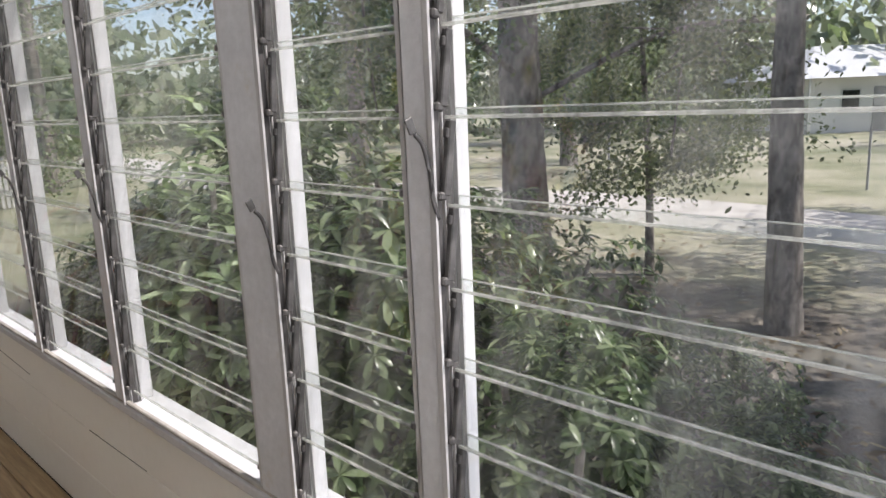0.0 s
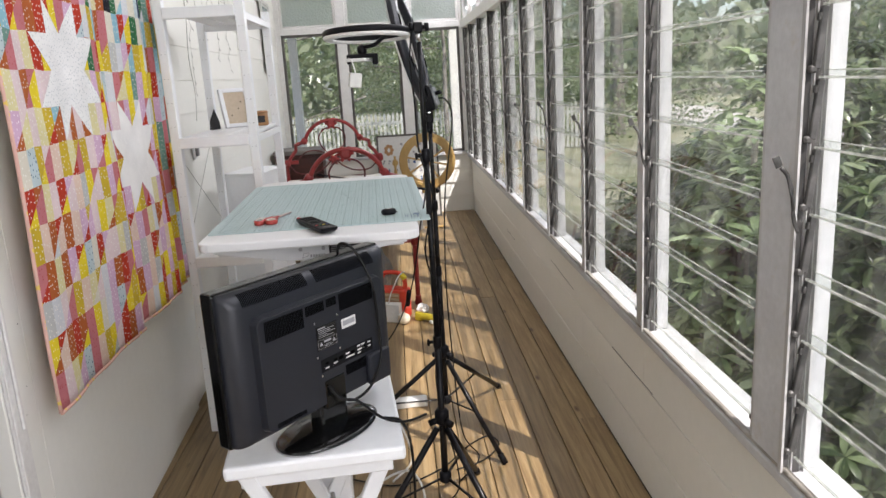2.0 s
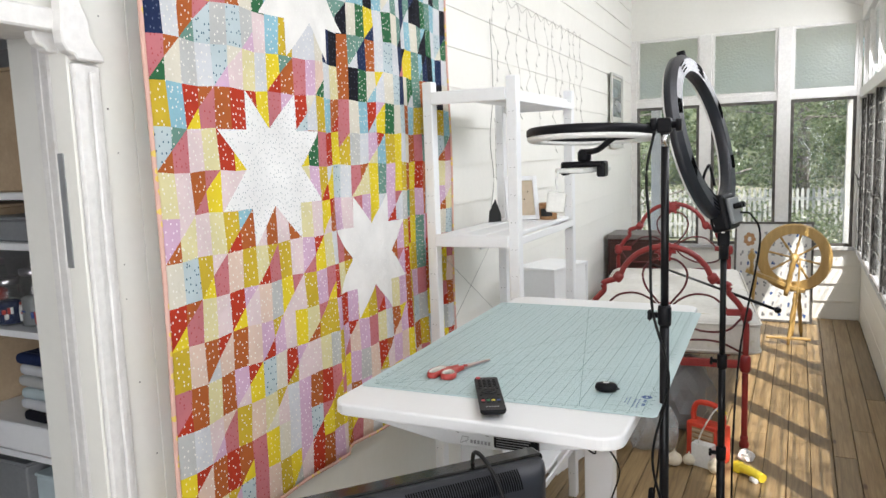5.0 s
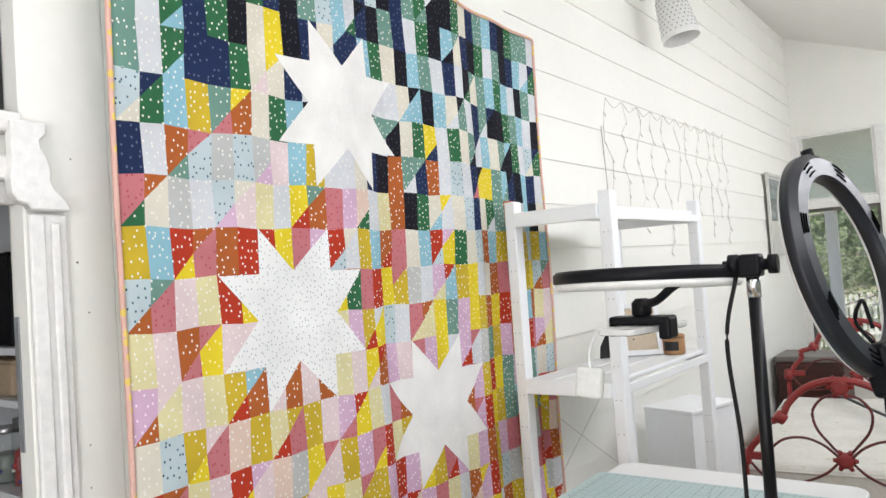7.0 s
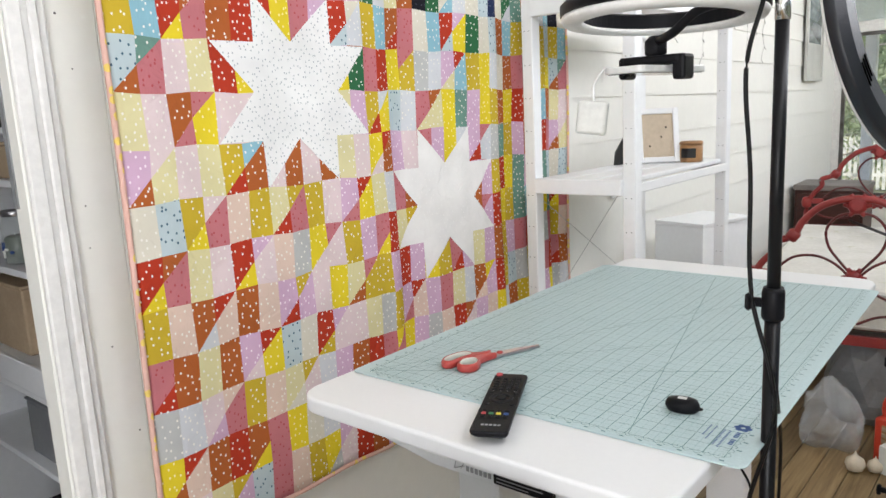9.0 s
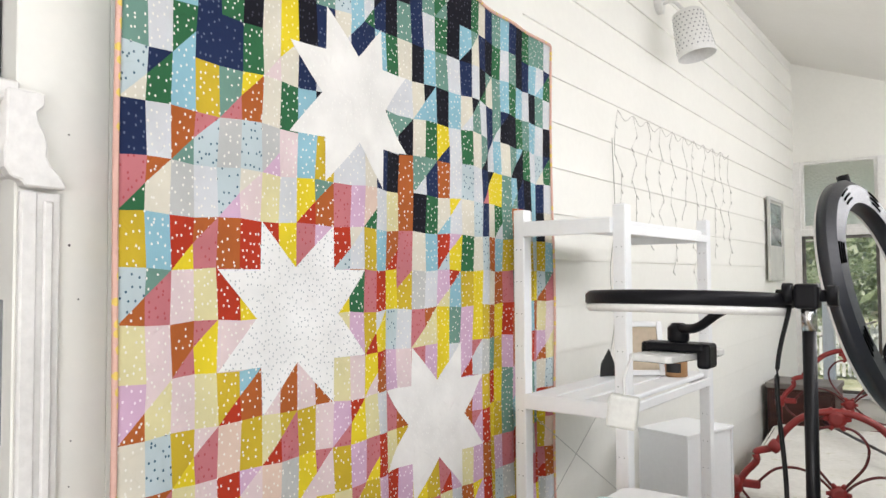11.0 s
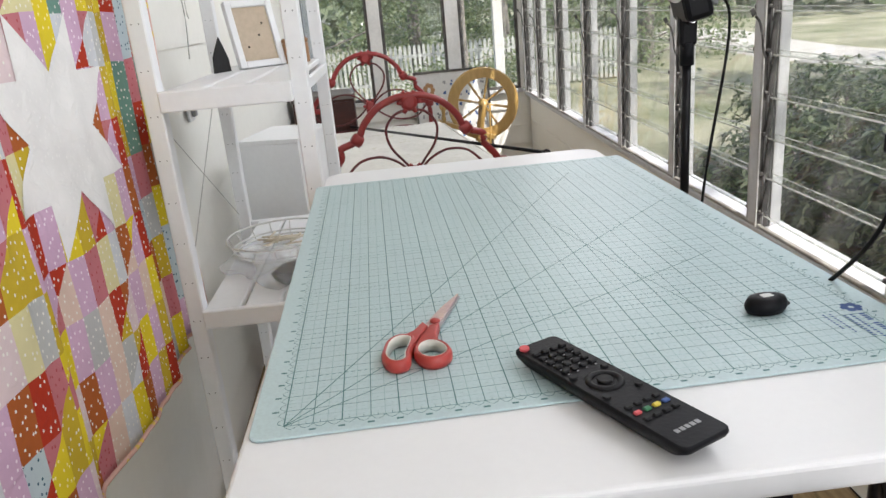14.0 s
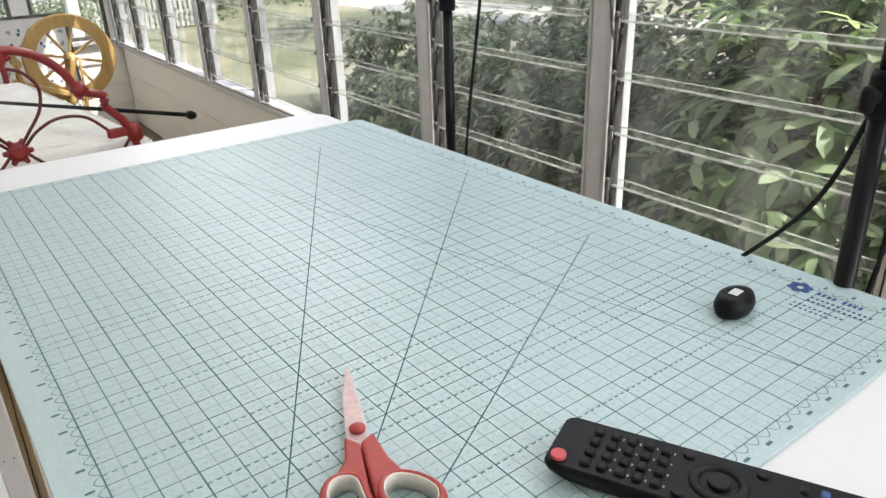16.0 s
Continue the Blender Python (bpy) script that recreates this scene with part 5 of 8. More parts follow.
def crumpled(name, m, size, mat, label, category, seed, sub=3, amp=0.35):
    """A crumpled bag: a ball pushed in and out by noise."""
    t = thing(name, m, label, category)
    bm = bmesh.new()
    bmesh.ops.create_icosphere(bm, subdivisions=sub, radius=1.0)
    for v in bm.verts:
        n = noise.noise(v.co * 1.7 + Vector((seed, 0, 0))) + 0.6 * noise.noise(v.co * 4.1 + Vector((0, seed, 0)))
        v.co *= 1 + amp * n
        v.co.z = max(v.co.z, -0.75)
        v.co = Vector((v.co.x * size[0], v.co.y * size[1], (v.co.z + 0.75) * size[2]))
    part("bag_skin", bm, mat, t)
    return t


def plastic_film():
    m, nt, p = shader("thin_clear_plastic")
    p.inputs["Base Color"].default_value = (0.80, 0.83, 0.84, 1)
    p.inputs["Roughness"].default_value = 0.18
    p.inputs["Alpha"].default_value = 0.30
    co = nt.nodes.new("ShaderNodeTexCoord")
    n = node(nt, "TexNoise", Scale=35.0, Detail=4.0)
    nt.links.new(co.outputs["Object"], n.inputs["Vector"])
    bp = node(nt, "Bump", Strength=0.9, Distance=0.02)
    nt.links.new(n.outputs[0], bp.inputs["Height"])
    nt.links.new(bp.outputs[0], p.inputs["Normal"])
    return m


FILM = plastic_film()
crumpled("plastic_bag", Matrix.Translation((-0.56, 3.30, 0.8425)), (0.085, 0.075, 0.05), FILM, "crumpled clear plastic bag on the shelf", "plastic bag", 3.1)
crumpled("dark_cloth_scrap", Matrix.Translation((-0.535, 3.285, 0.8428)), (0.050, 0.042, 0.030), BLACK, "dark grey scrap inside a clear bag", "scrap", 7.7, 2)
crumpled("plastic_wrap", Matrix.Translation((-0.66, 3.46, 0.8425)), (0.085, 0.12, 0.022), FILM, "loose clear plastic wrap on the shelf", "plastic wrap", 5.2)

f = thing("storage_cube", Matrix.Translation((-0.665, 4.345, 0)) @ Matrix.Rotation(radians(-14), 4, "Z") @ Matrix.Diagonal((0.86, 0.86, 0.985, 1)), "tall plain white cabinet standing beside the bed", "cabinet")
boxpart("front_panel", (-0.14, 0.14, -0.20, -0.185, 0.0, 1.085), SHELF_WHITE, f, bev=0.002)
boxpart("back_panel", (-0.14, 0.14, 0.185, 0.20, 0.0, 1.085), SHELF_WHITE, f, bev=0.002)
boxpart("wall_panel", (-0.14, -0.125, -0.184, 0.184, 0.0, 1.085), SHELF_WHITE, f, bev=0.002)
boxpart("side_panel", (0.122, 0.134, -0.184, 0.184, 0.0, 1.085), SHELF_WHITE, f, bev=0.002)
boxpart("top_panel", (-0.142, 0.142, -0.203, 0.203, 1.086, 1.102), SHELF_WHITE, f, bev=0.002)


# ---- ring lights ----
def tripod(t, x, y, hub, feet, top, r, knobs):
    """A light stand: tube sections, collars with wing knobs, three legs with rubber tips and struts."""
    bm = bmesh.new()
    rod(bm, (x, y, hub - 0.24), (x, y, knobs[0]), r + 0.002, seg=16)
    part("lower_tube", bm, POLE, t)
    zs = list(knobs) + [top]
    for i, (a, b) in enumerate(zip(zs, zs[1:])):
        bm = bmesh.new()
        rod(bm, (x, y, a - 0.03), (x, y, b), r - 0.0015 * i, seg=16)
        part("upper_tube", bm, POLE, t)
    for i, z in enumerate(knobs):
        bm = bmesh.new()
        lathe(bm, [(r + 0.0025, -0.020), (r + 0.0040, -0.016), (r + 0.0040, 0.014), (r + 0.0022, 0.020)], 16, Matrix.Translation((x, y, z)))
        bx(bm, x - r - 0.016, x - r - 0.002, y - 0.004, y + 0.004, z - 0.006, z + 0.005, 0.002)
        bx(bm, x - r - 0.023, x - r - 0.015, y - 0.006, y + 0.006, z - 0.012, z + 0.010, 0.003)
        part("collar", bm, BLACK, t)
    bm = bmesh.new()
    lathe(bm, [(r + 0.006, -0.03), (r + 0.014, -0.022), (r + 0.014, 0.015), (r + 0.006, 0.025)], 16, Matrix.Translation((x, y, hub)))
    for fx, fy in feet:
        d = (Vector((fx, fy, 0)) - Vector((x, y, 0))).normalized()
        rod(bm, Vector((x, y, hub - 0.012)) + d * 0.01, Vector((x, y, hub - 0.020)) + d * 0.045, 0.011, seg=8)
    part("leg_hub", bm, BLACK, t)
    bm = bmesh.new()
    lathe(bm, [(r + 0.004, -0.02), (r + 0.011, -0.014), (r + 0.011, 0.014), (r + 0.004, 0.02)], 16, Matrix.Translation((x, y, hub - 0.22)))
    part("strut_hub", bm, BLACK, t)
    for fx, fy in feet:
        a, b = Vector((x, y, hub - 0.015)), Vector((fx, fy, 0.012))
        a = a + (b - a).normalized() * 0.03
        bm = bmesh.new()
        rod(bm, a, b, 0.0105, seg=12)
        leg = part("leg", bm, POLE, t)
        bm = bmesh.new()
        rod(bm, b - (b - a).normalized() * 0.035, b + (b - a).normalized() * 0.010, 0.0135, seg=12)
        part("rubber_foot", bm, BLACK, leg)
        bm = bmesh.new()
        tube(bm, [(x, y, hub - 0.22), a + (b - a) * 0.52], 0.006, 6, flat=0.5)
        part("strut", bm, POLE, t)


def ring_light_small():
    """The ring that lies level over the desk, with a phone clamp under it."""
    t = thing("ring_light", Matrix(), "small ring light set level over the desk on a tripod stand", "ring light", "ring lights")
    x, y = 0.274, 2.096
    tripod(t, x, y, 0.50, [(0.30 - 0.34, 2.02), (0.52, 1.80), (0.42, 2.56)], 1.678, 0.0092, (0.755, 1.345))
    c = Vector((0.126, 2.112, 1.706))
    bm = bmesh.new()
    prof = ((0.1035, -0.014), (0.1035, 0.006), (0.108, 0.009), (0.130, 0.009), (0.135, 0.004), (0.135, -0.009), (0.133, -0.011))
    rings = [[bm.verts.new(c + Vector((0.94 * r * math.cos(a), 0.94 * r * math.sin(a), 0.85 * z - 0.05 * r * math.sin(a)))) for r, z in prof] for a in [2 * math.pi * k / 56 for k in range(56)]]
    for A, B in zip(rings, rings[1:] + rings[:1]):
        for k in range(len(prof)):
            bm.faces.new((A[k], A[(k + 1) % len(prof)], B[(k + 1) % len(prof)], B[k])).smooth = k in (3, 4)
    ring = part("ring_housing", bm, BLACK, t)
    bm = bmesh.new()
    prof = ((0.1045, -0.0145), (0.1325, -0.0105), (0.1340, -0.016), (0.1300, -0.022), (0.1080, -0.022), (0.1045, -0.019))
    rings = [[bm.verts.new(c + Vector((0.94 * r * math.cos(a), 0.94 * r * math.sin(a), 0.85 * z - 0.05 * r * math.sin(a)))) for r, z in prof] for a in [2 * math.pi * k / 56 for k in range(56)]]
    for A, B in zip(rings, rings[1:] + rings[:1]):
        for k in range(len(prof)):
            bm.faces.new((A[k], A[(k + 1) % len(prof)], B[(k + 1) % len(prof)], B[k])).smooth = True
    part("diffuser", bm, LED, ring, "white ring diffuser facing down")
    bm = bmesh.new()
    rod(bm, (x, y, 1.672), (x, y, 1.702), 0.0085, seg=14)
    part("spigot", bm, CHROME, t)
    bm = bmesh.new()
    bx(bm, x - 0.014, x + 0.012, y - 0.013, y + 0.013, 1.697, 1.726, 0.004, 2)
    rod(bm, (x - 0.034, y - 0.004, 1.712), (x + 0.020, y + 0.003, 1.712), 0.007, seg=12)
    rod(bm, (x + 0.019, y + 0.003, 1.712), (x + 0.030, y + 0.004, 1.712), 0.012, seg=12)
    rod(bm, (x - 0.027, y - 0.003, 1.714), (x - 0.016, y - 0.002, 1.714), 0.0125, seg=14)
    part("head_joint", bm, BLACK, t)
    bm = bmesh.new()
    tube(bm, spline([c + Vector((0.098, -0.02, -0.006)), c + Vector((0.055, -0.02, -0.012)), c + Vector((0.02, -0.015, -0.035)), c + Vector((-0.018, 0.022, -0.040))], 6), 0.006, 8)
    lathe(bm, [(0.010, -0.012), (0.014, -0.008), (0.014, 0.008), (0.008, 0.014)], 14, Matrix.Translation((0.108, 2.134, 1.659)))
    part("gooseneck", bm, BLACK, t)
    bm = bmesh.new()
    bx(bm, 0.068, 0.146, 2.116, 2.154, 1.636, 1.648, 0.004, 2)
    bx(bm, 0.136, 0.153, 2.118, 2.152, 1.616, 1.648, 0.004, 2)
    bx(bm, 0.062, 0.073, 2.118, 2.152, 1.620, 1.648, 0.003)
    part("phone_clamp", bm, BLACK, t)
    bm = bmesh.new()
    tube(bm, spline([(x - 0.02, y, 1.70), (x - 0.030, y - 0.025, 1.62), (x - 0.024, y - 0.02, 1.50), (x - 0.02, y - 0.018, 1.36), (x + 0.012, y - 0.022, 1.22), (x - 0.02, y - 0.016, 1.05), (x + 0.02, y - 0.01, 0.86), (x - 0.01, y + 0.02, 0.60), (x + 0.05, y + 0.08, 0.2), (x - 0.05, y + 0.24, 0.006)], 10), 0.0028, 6)
    part("lead", bm, CORD, t)


ring_light_small()
p = thing("phone", Matrix.Translation((0.103, 2.146, 1.6305)) @ Matrix.Rotation(radians(80), 4, "Z"), "white-edged phone lying face down in the clamp", "phone")
bm = bmesh.new()
prism(bm, rounded(0.075, 0.031, 0.010, 4), -0.0045, 0.0045)
soften(part("phone_body", bm, WHITEPLAST, p), 0.002, 2)
bm = bmesh.new()
prism(bm, rounded(0.071, 0.028, 0.008, 4), -0.0052, -0.0046)
part("phone_screen", bm, SCREEN, p)
p = thing("power_adapter", Matrix.Translation((0.088, 2.000, 1.576)) @ Matrix.Rotation(radians(8), 4, "Y") @ Matrix.Rotation(radians(18), 4, "Z"), "white power bank hanging from the phone by its lead", "power bank")
bm = bmesh.new()
bx(bm, -0.018, 0.018, -0.008, 0.008, -0.022, 0.018, 0.004, 3)
part("power_bank_body", bm, PALEFRAME, p)
bm = bmesh.new()
tube(bm, spline([(0.0, 0, 0.017), (-0.004, 0.01, 0.036), (-0.002, 0.045, 0.052), (-0.004, 0.072, 0.056)], 6), 0.002, 6)
part("lead", bm, WCORD, p)


def ring_light_large():
    """The upright ring turned towards the house wall, leaning over."""
    t = thing("ring_light", Matrix(), "large upright black ring light with vents, leaning on its stand", "ring light", "ring lights")
    x, y = 0.322, 2.784
    tripod(t, x, y, 0.455, [(0.620, 3.365), (0.540, 2.625), (-0.14, 2.88)], 1.36, 0.0098, (0.80, 1.07))
    R, w = 0.204, 0.027
    up = Vector((-0.24, 0.0, 0.971)).normalized()
    along = Vector((0.165, 0.9863, 0.0))
    nrm = along.cross(up).normalized()
    up = nrm.cross(along).normalized()
    low = Vector((x - 0.012, y - 0.004, 1.485))
    c = low + up * (R + 0.012)
    M = Matrix(((along.x, up.x, nrm.x, c.x), (along.y, up.y, nrm.y, c.y), (along.z, up.z, nrm.z, c.z), (0, 0, 0, 1)))
    face = 1 if nrm.x < 0 else -1
    bm = bmesh.new()
    prof = ((R - w, 0.010), (R - w, -0.014), (R - w + 0.004, -0.020), (R + w - 0.014, -0.020), (R + w, -0.008), (R + w, 0.010))
    rings = [[bm.verts.new(M @ Vector((r * math.cos(a), r * math.sin(a), z * face))) for r, z in prof] for a in [2 * math.pi * k / 96 for k in range(96)]]
    for A, B in zip(rings, rings[1:] + rings[:1]):
        for k in range(len(prof)):
            bm.faces.new((A[k], A[(k + 1) % len(prof)], B[(k + 1) % len(prof)], B[k])).smooth = k in (0, 4)
    ring = part("ring_housing", bm, TVBLACK, t)
    bm = bmesh.new()
    prof = ((R - w + 0.002, 0.0105), (R + w - 0.002, 0.0105), (R + w - 0.004, 0.016), (R - w + 0.004, 0.016))
    rings = [[bm.verts.new(M @ Vector((r * math.cos(a), r * math.sin(a), z * face))) for r, z in prof] for a in [2 * math.pi * k / 64 for k in range(64)]]
    for A, B in zip(rings, rings[1:] + rings[:1]):
        for k in range(4):
            bm.faces.new((A[k], A[(k + 1) % 4], B[(k + 1) % 4], B[k])).smooth = True
    part("diffuser", bm, LED, ring, "white ring diffuser")
    for k in range(8):
        for q in (-1, 0, 1):
            bm = bmesh.new()
            a0 = 2 * math.pi * (k + 0.5) / 8 + 0.02 * q
            rr = R + q * 0.010
            pts = [M @ Vector((rr * math.cos(a0 + e), rr * math.sin(a0 + e), -0.0205 * face)) for e in (-0.10, -0.05, 0, 0.05, 0.10)]
            tube(bm, pts, 0.002, 5)
            part("vent_slot", bm, SLOT, ring)
    bm = bmesh.new()
    top = M @ Vector((0, R + w, 0))
    rod(bm, top - up * 0.012, top + up * 0.012, 0.012, seg=12)
    part("top_mount", bm, BLACK, ring)
    bm = bmesh.new()
    vs = bx(bm, -0.060, 0.060, -0.055, 0.045, -0.035, 0.014, 0.010, 2)
    bmesh.ops.transform(bm, verts=bm.verts, matrix=M @ Matrix.Translation((0, -R - 0.005, 0)) @ Matrix.Diagonal((1, 1, face, 1)))
    part("control_housing", bm, BLACK, ring)
    bm = bmesh.new()
    bx(bm, -0.045, 0.045, -0.040, 0.030, -0.047, -0.035, 0.004, 2)
    bmesh.ops.transform(bm, verts=bm.verts, matrix=M @ Matrix.Translation((0, -R - 0.005, 0)) @ Matrix.Diagonal((1, 1, face, 1)))
    part("control_plate", bm, GREYPLAST, ring, "grey control plate with knobs")
    bm = bmesh.new()
    for q in (-0.02, 0.012):
        rod(bm, M @ Vector((q, -R, -0.047 * face)), M @ Vector((q, -R, -0.068 * face)), 0.008, seg=12)
    part("knob", bm, BLACK, ring)
    bm = bmesh.new()
    rod(bm, (x, y, 1.36), (x, y, 1.40), 0.013, seg=12)
    bx(bm, x - 0.016, x + 0.016, y - 0.011, y + 0.011, 1.395, 1.470, 0.006, 2)
    rod(bm, (x, y - 0.024, 1.44), (x, y + 0.024, 1.44), 0.009, seg=12)
    part("tilt_joint", bm, BLACK, t)
    bm = bmesh.new()
    rod(bm, (x, y - 0.0265, 1.44), (x, y - 0.0235, 1.44), 0.006, seg=12)
    rod(bm, (x + 0.0165, y, 1.445), (x + 0.0135, y, 1.445), 0.007, seg=12)
    part("rivet", bm, CHROME, t)
    bm = bmesh.new()
    k = M @ Vector((0.0, -R + w + 0.01, 0))
    tube(bm, spline([k, k + up * 0.05 + nrm * 0.02 * face, k + up * 0.085, k + up * 0.08 + along * 0.02, k + up * 0.03 + along * 0.018], 6), 0.004, 6)
    part("phone_hook", bm, BLACK, t)
    bm = bmesh.new()
    s0 = M @ Vector((0.03, -R - 0.02, -0.047 * face))
    tube(bm, spline([s0, s0 + Vector((0.03, 0.0, -0.01)), s0 + Vector((0.050, 0.01, -0.09)), (x + 0.045, y + 0.02, 1.10), (x + 0.030, y + 0.01, 0.80), (x + 0.035, y, 0.5), (x + 0.06, y - 0.03, 0.10), (x + 0.12, y - 0.10, 0.006), (x + 0.02, y - 0.28, 0.006)], 10), 0.0030, 6)
    part("lead", bm, CORD, t)


ring_light_large()


# ---- bed ----
def iron_bed():
    b = thing("bed", Matrix.Translation((-0.158, 4.82, 0)) @ Matrix.Rotation(radians(7.3), 4, "Z"), "old single bed with scrolled red iron ends and a bare mattress", "bed")

    def end_frame(y, dz, name, main, thin):
        w, s = 0.425, 1.0
        arch = spline([(-w, y, 0.02), (-w, y, 0.50 + dz), (-w, y, 0.70 + dz), (-w + 0.03, y, 0.80 + dz), (-w + 0.09, y, 0.875 + dz), (-0.335, y, 0.918 + dz), (-0.255, y, 0.950 + dz), (-0.215, y, 1.02 + dz), (-0.15, y, 1.085 + dz), (-0.07, y, 1.120 + dz), (0, y, 1.128 + dz)], 6)
        arch = arch + [Vector((-p.x, p.y, p.z)) for p in arch[-2::-1]]
        bm = bmesh.new()
        tube(bm, arch, 0.0165, 10)
        fr = part(name, bm, main, b)
        for sx in (-1, 1):
            bm = bmesh.new()
            lathe(bm, [(0.017, -0.028), (0.027, -0.022), (0.030, 0.0), (0.027, 0.022), (0.017, 0.028)], 14, Matrix.Translation((sx * 0.255, y, 0.952 + dz)) @ Matrix.Rotation(radians(sx * 55), 4, "Y"))
            part("collar", bm, main, fr)
            bm = bmesh.new()
            lathe(bm, [(0.018, -0.045), (0.030, -0.035), (0.033, 0.0), (0.026, 0.020), (0.018, 0.030)], 14, Matrix.Translation((sx * w, y, 0.765 + dz)))
            bx(bm, sx * w - sx * 0.105, sx * w, y - 0.012, y + 0.012, 0.748 + dz, 0.785 + dz, 0.006)
            part("casting", bm, main, fr)
            bm = bmesh.new()
            lathe(bm, [(0.017, 0.43), (0.027, 0.44), (0.029, 0.50), (0.026, 0.52), (0.017, 0.53)], 14, Matrix.Translation((sx * w, y, 0)))
            part("rail_socket", bm, main, fr)
            bm = bmesh.new()
            lathe(bm, [(0.018, 0.0), (0.026, 0.006), (0.027, 0.025), (0.019, 0.045), (0.022, 0.056), (0.017, 0.072)], 14, Matrix.Translation((sx * w, y, 0)))
            part("foot", bm, main, fr)
            bm = bmesh.new()
            tube(bm, spline([(sx * 0.018, y, 1.065 + dz), (sx * 0.075, y, 1.045 + dz), (sx * 0.118, y, 0.985 + dz), (sx * 0.105, y, 0.905 + dz), (sx * 0.05, y, 0.830 + dz), (sx * 0.012, y, 0.785 + dz)], 8), 0.0062, 8)
            tube(bm, spline([(sx * 0.02, y, 0.775 + dz), (sx * 0.08, y, 0.830 + dz), (sx * 0.16, y, 0.862 + dz), (sx * 0.25, y, 0.850 + dz), (sx * 0.315, y, 0.795 + dz), (sx * 0.335, y, 0.765 + dz)], 8), 0.0062, 8)
            tube(bm, spline([(sx * 0.02, y, 0.765 + dz), (sx * 0.09, y, 0.700 + dz), (sx * 0.20, y, 0.655 + dz), (sx * 0.33, y, 0.665 + dz), (sx * 0.41, y, 0.745 + dz)], 8), 0.0062, 8)
            tube(bm, spline([(sx * 0.02, y, 0.555 + dz), (sx * 0.12, y, 0.600 + dz), (sx * 0.28, y, 0.598 + dz), (sx * 0.41, y, 0.540 + dz)], 8), 0.0062, 8)
            part("scroll_rod", bm, thin, fr)
        for z, r in ((1.098 + dz, 0.042), (0.768 + dz, 0.038)):
            bm = bmesh.new()
            lathe(bm, [(r * 0.5, -0.018), (r * 0.85, -0.014), (r, 0.0), (r * 0.85, 0.014), (r * 0.5, 0.020)], 12, Matrix.Translation((0, y, z)) @ Matrix.Rotation(radians(90), 4, "X"))
            part("medallion", bm, main, fr)
            for k in range(6):
                a = k * math.pi / 3
                bm = bmesh.new()
                rod(bm, (r * 0.8 * math.cos(a), y, z + r * 0.8 * math.sin(a)), (r * 1.35 * math.cos(a), y, z + r * 1.35 * math.sin(a)), 0.014, 0.008, seg=8)
                part("petal", bm, main, fr)
        bm = bmesh.new()
        bx(bm, -w, w, y - 0.012, y + 0.012, 0.455, 0.500, 0.003)
        part("cross_rail", bm, main, fr)

    end_frame(0.0, 0.0, "footboard", REDIRON, DARKIRON)
    end_frame(1.92, 0.10, "headboard", REDIRON, DARKIRON)
    for sx in (-1, 1):
        boxpart("side_rail", (sx * 0.425 - 0.006, sx * 0.425 + 0.022, 0.02, 1.90, 0.455, 0.500), REDIRON, b, bev=0.003)
    for k in range(9):
        boxpart("base_slat", (-0.42, 0.42, 0.10 + k * 0.21, 0.14 + k * 0.21, 0.500, 0.507), DARKIRON, b)


iron_bed()
bed_m = Matrix.Translation((-0.158, 4.82, 0)) @ Matrix.Rotation(radians(7.3), 4, "Z")
f = thing("mattress", bed_m, "cream floral mattress with worn stains, lying on the iron bed", "mattress")
bm = bmesh.new()
bx(bm, -0.455, 0.505, 0.035, 1.88, 0.509, 0.715, 0.05, 4)
bmesh.ops.subdivide_edges(bm, edges=[e for e in bm.edges if e.calc_length() > 0.2], cuts=10, use_grid_fill=True)
for v in bm.verts:
    if v.co.z > 0.56:
        v.co.z += 0.012 * noise.noise(v.co * 4.0) + 0.006 * noise.noise(v.co * 11.0)
part("mattress_body", bm, MATTRESS, f)
bm = bmesh.new()
for z in (0.535, 0.690):
    tube(bm, [(x, y, z) for x, y in ((p[0] + 0.025, p[1] + 0.958) for p in rounded(0.483, 0.925, 0.045, 4))], 0.006, 6, closed=True)
part("piping", bm, MATTRESS, f)
f = thing("curtain_rod", Matrix(), "thin black curtain rod lying slantwise over the bed", "rod")
bm = bmesh.new()
rod(bm, (-0.555, 6.70, 0.738), (0.415, 4.64, 0.842), 0.0085, seg=10)
part("tube", bm, POLE, f)
bm = bmesh.new()
lathe(bm, [(0.006, -0.02), (0.015, -0.012), (0.017, 0.004), (0.012, 0.018), (0.004, 0.024)], 12, look((0.424, 4.621, 0.843), (-0.555, 6.70, 0.738)))
part("finial", bm, BLACK, f)

f = thing("chest", Matrix.Translation((-0.76, 7.16, 0)) @ Matrix.Rotation(radians(2), 4, "Z"), "dark red varnished wooden chest with a worn grey top", "chest")
boxpart("chest_body", (-0.225, 0.225, -0.20, 0.20, 0.04, 0.905), MAHOG, f, bev=0.006, seg=2)
boxpart("lid", (-0.235, 0.235, -0.21, 0.21, 0.906, 0.945), TRUNKTOP, f, bev=0.006, seg=2)
for k in range(3):
    boxpart("drawer_front", (-0.205, 0.205, -0.212, -0.2005, 0.08 + k * 0.275, 0.335 + k * 0.275), MAHOG, f, bev=0.004)
for x, y in ((-0.2, -0.17), (0.2, -0.17), (-0.2, 0.17), (0.2, 0.17)):
    boxpart("foot", (x - 0.02, x + 0.02, y - 0.02, y + 0.02, 0.0, 0.0395), MAHOG, f)

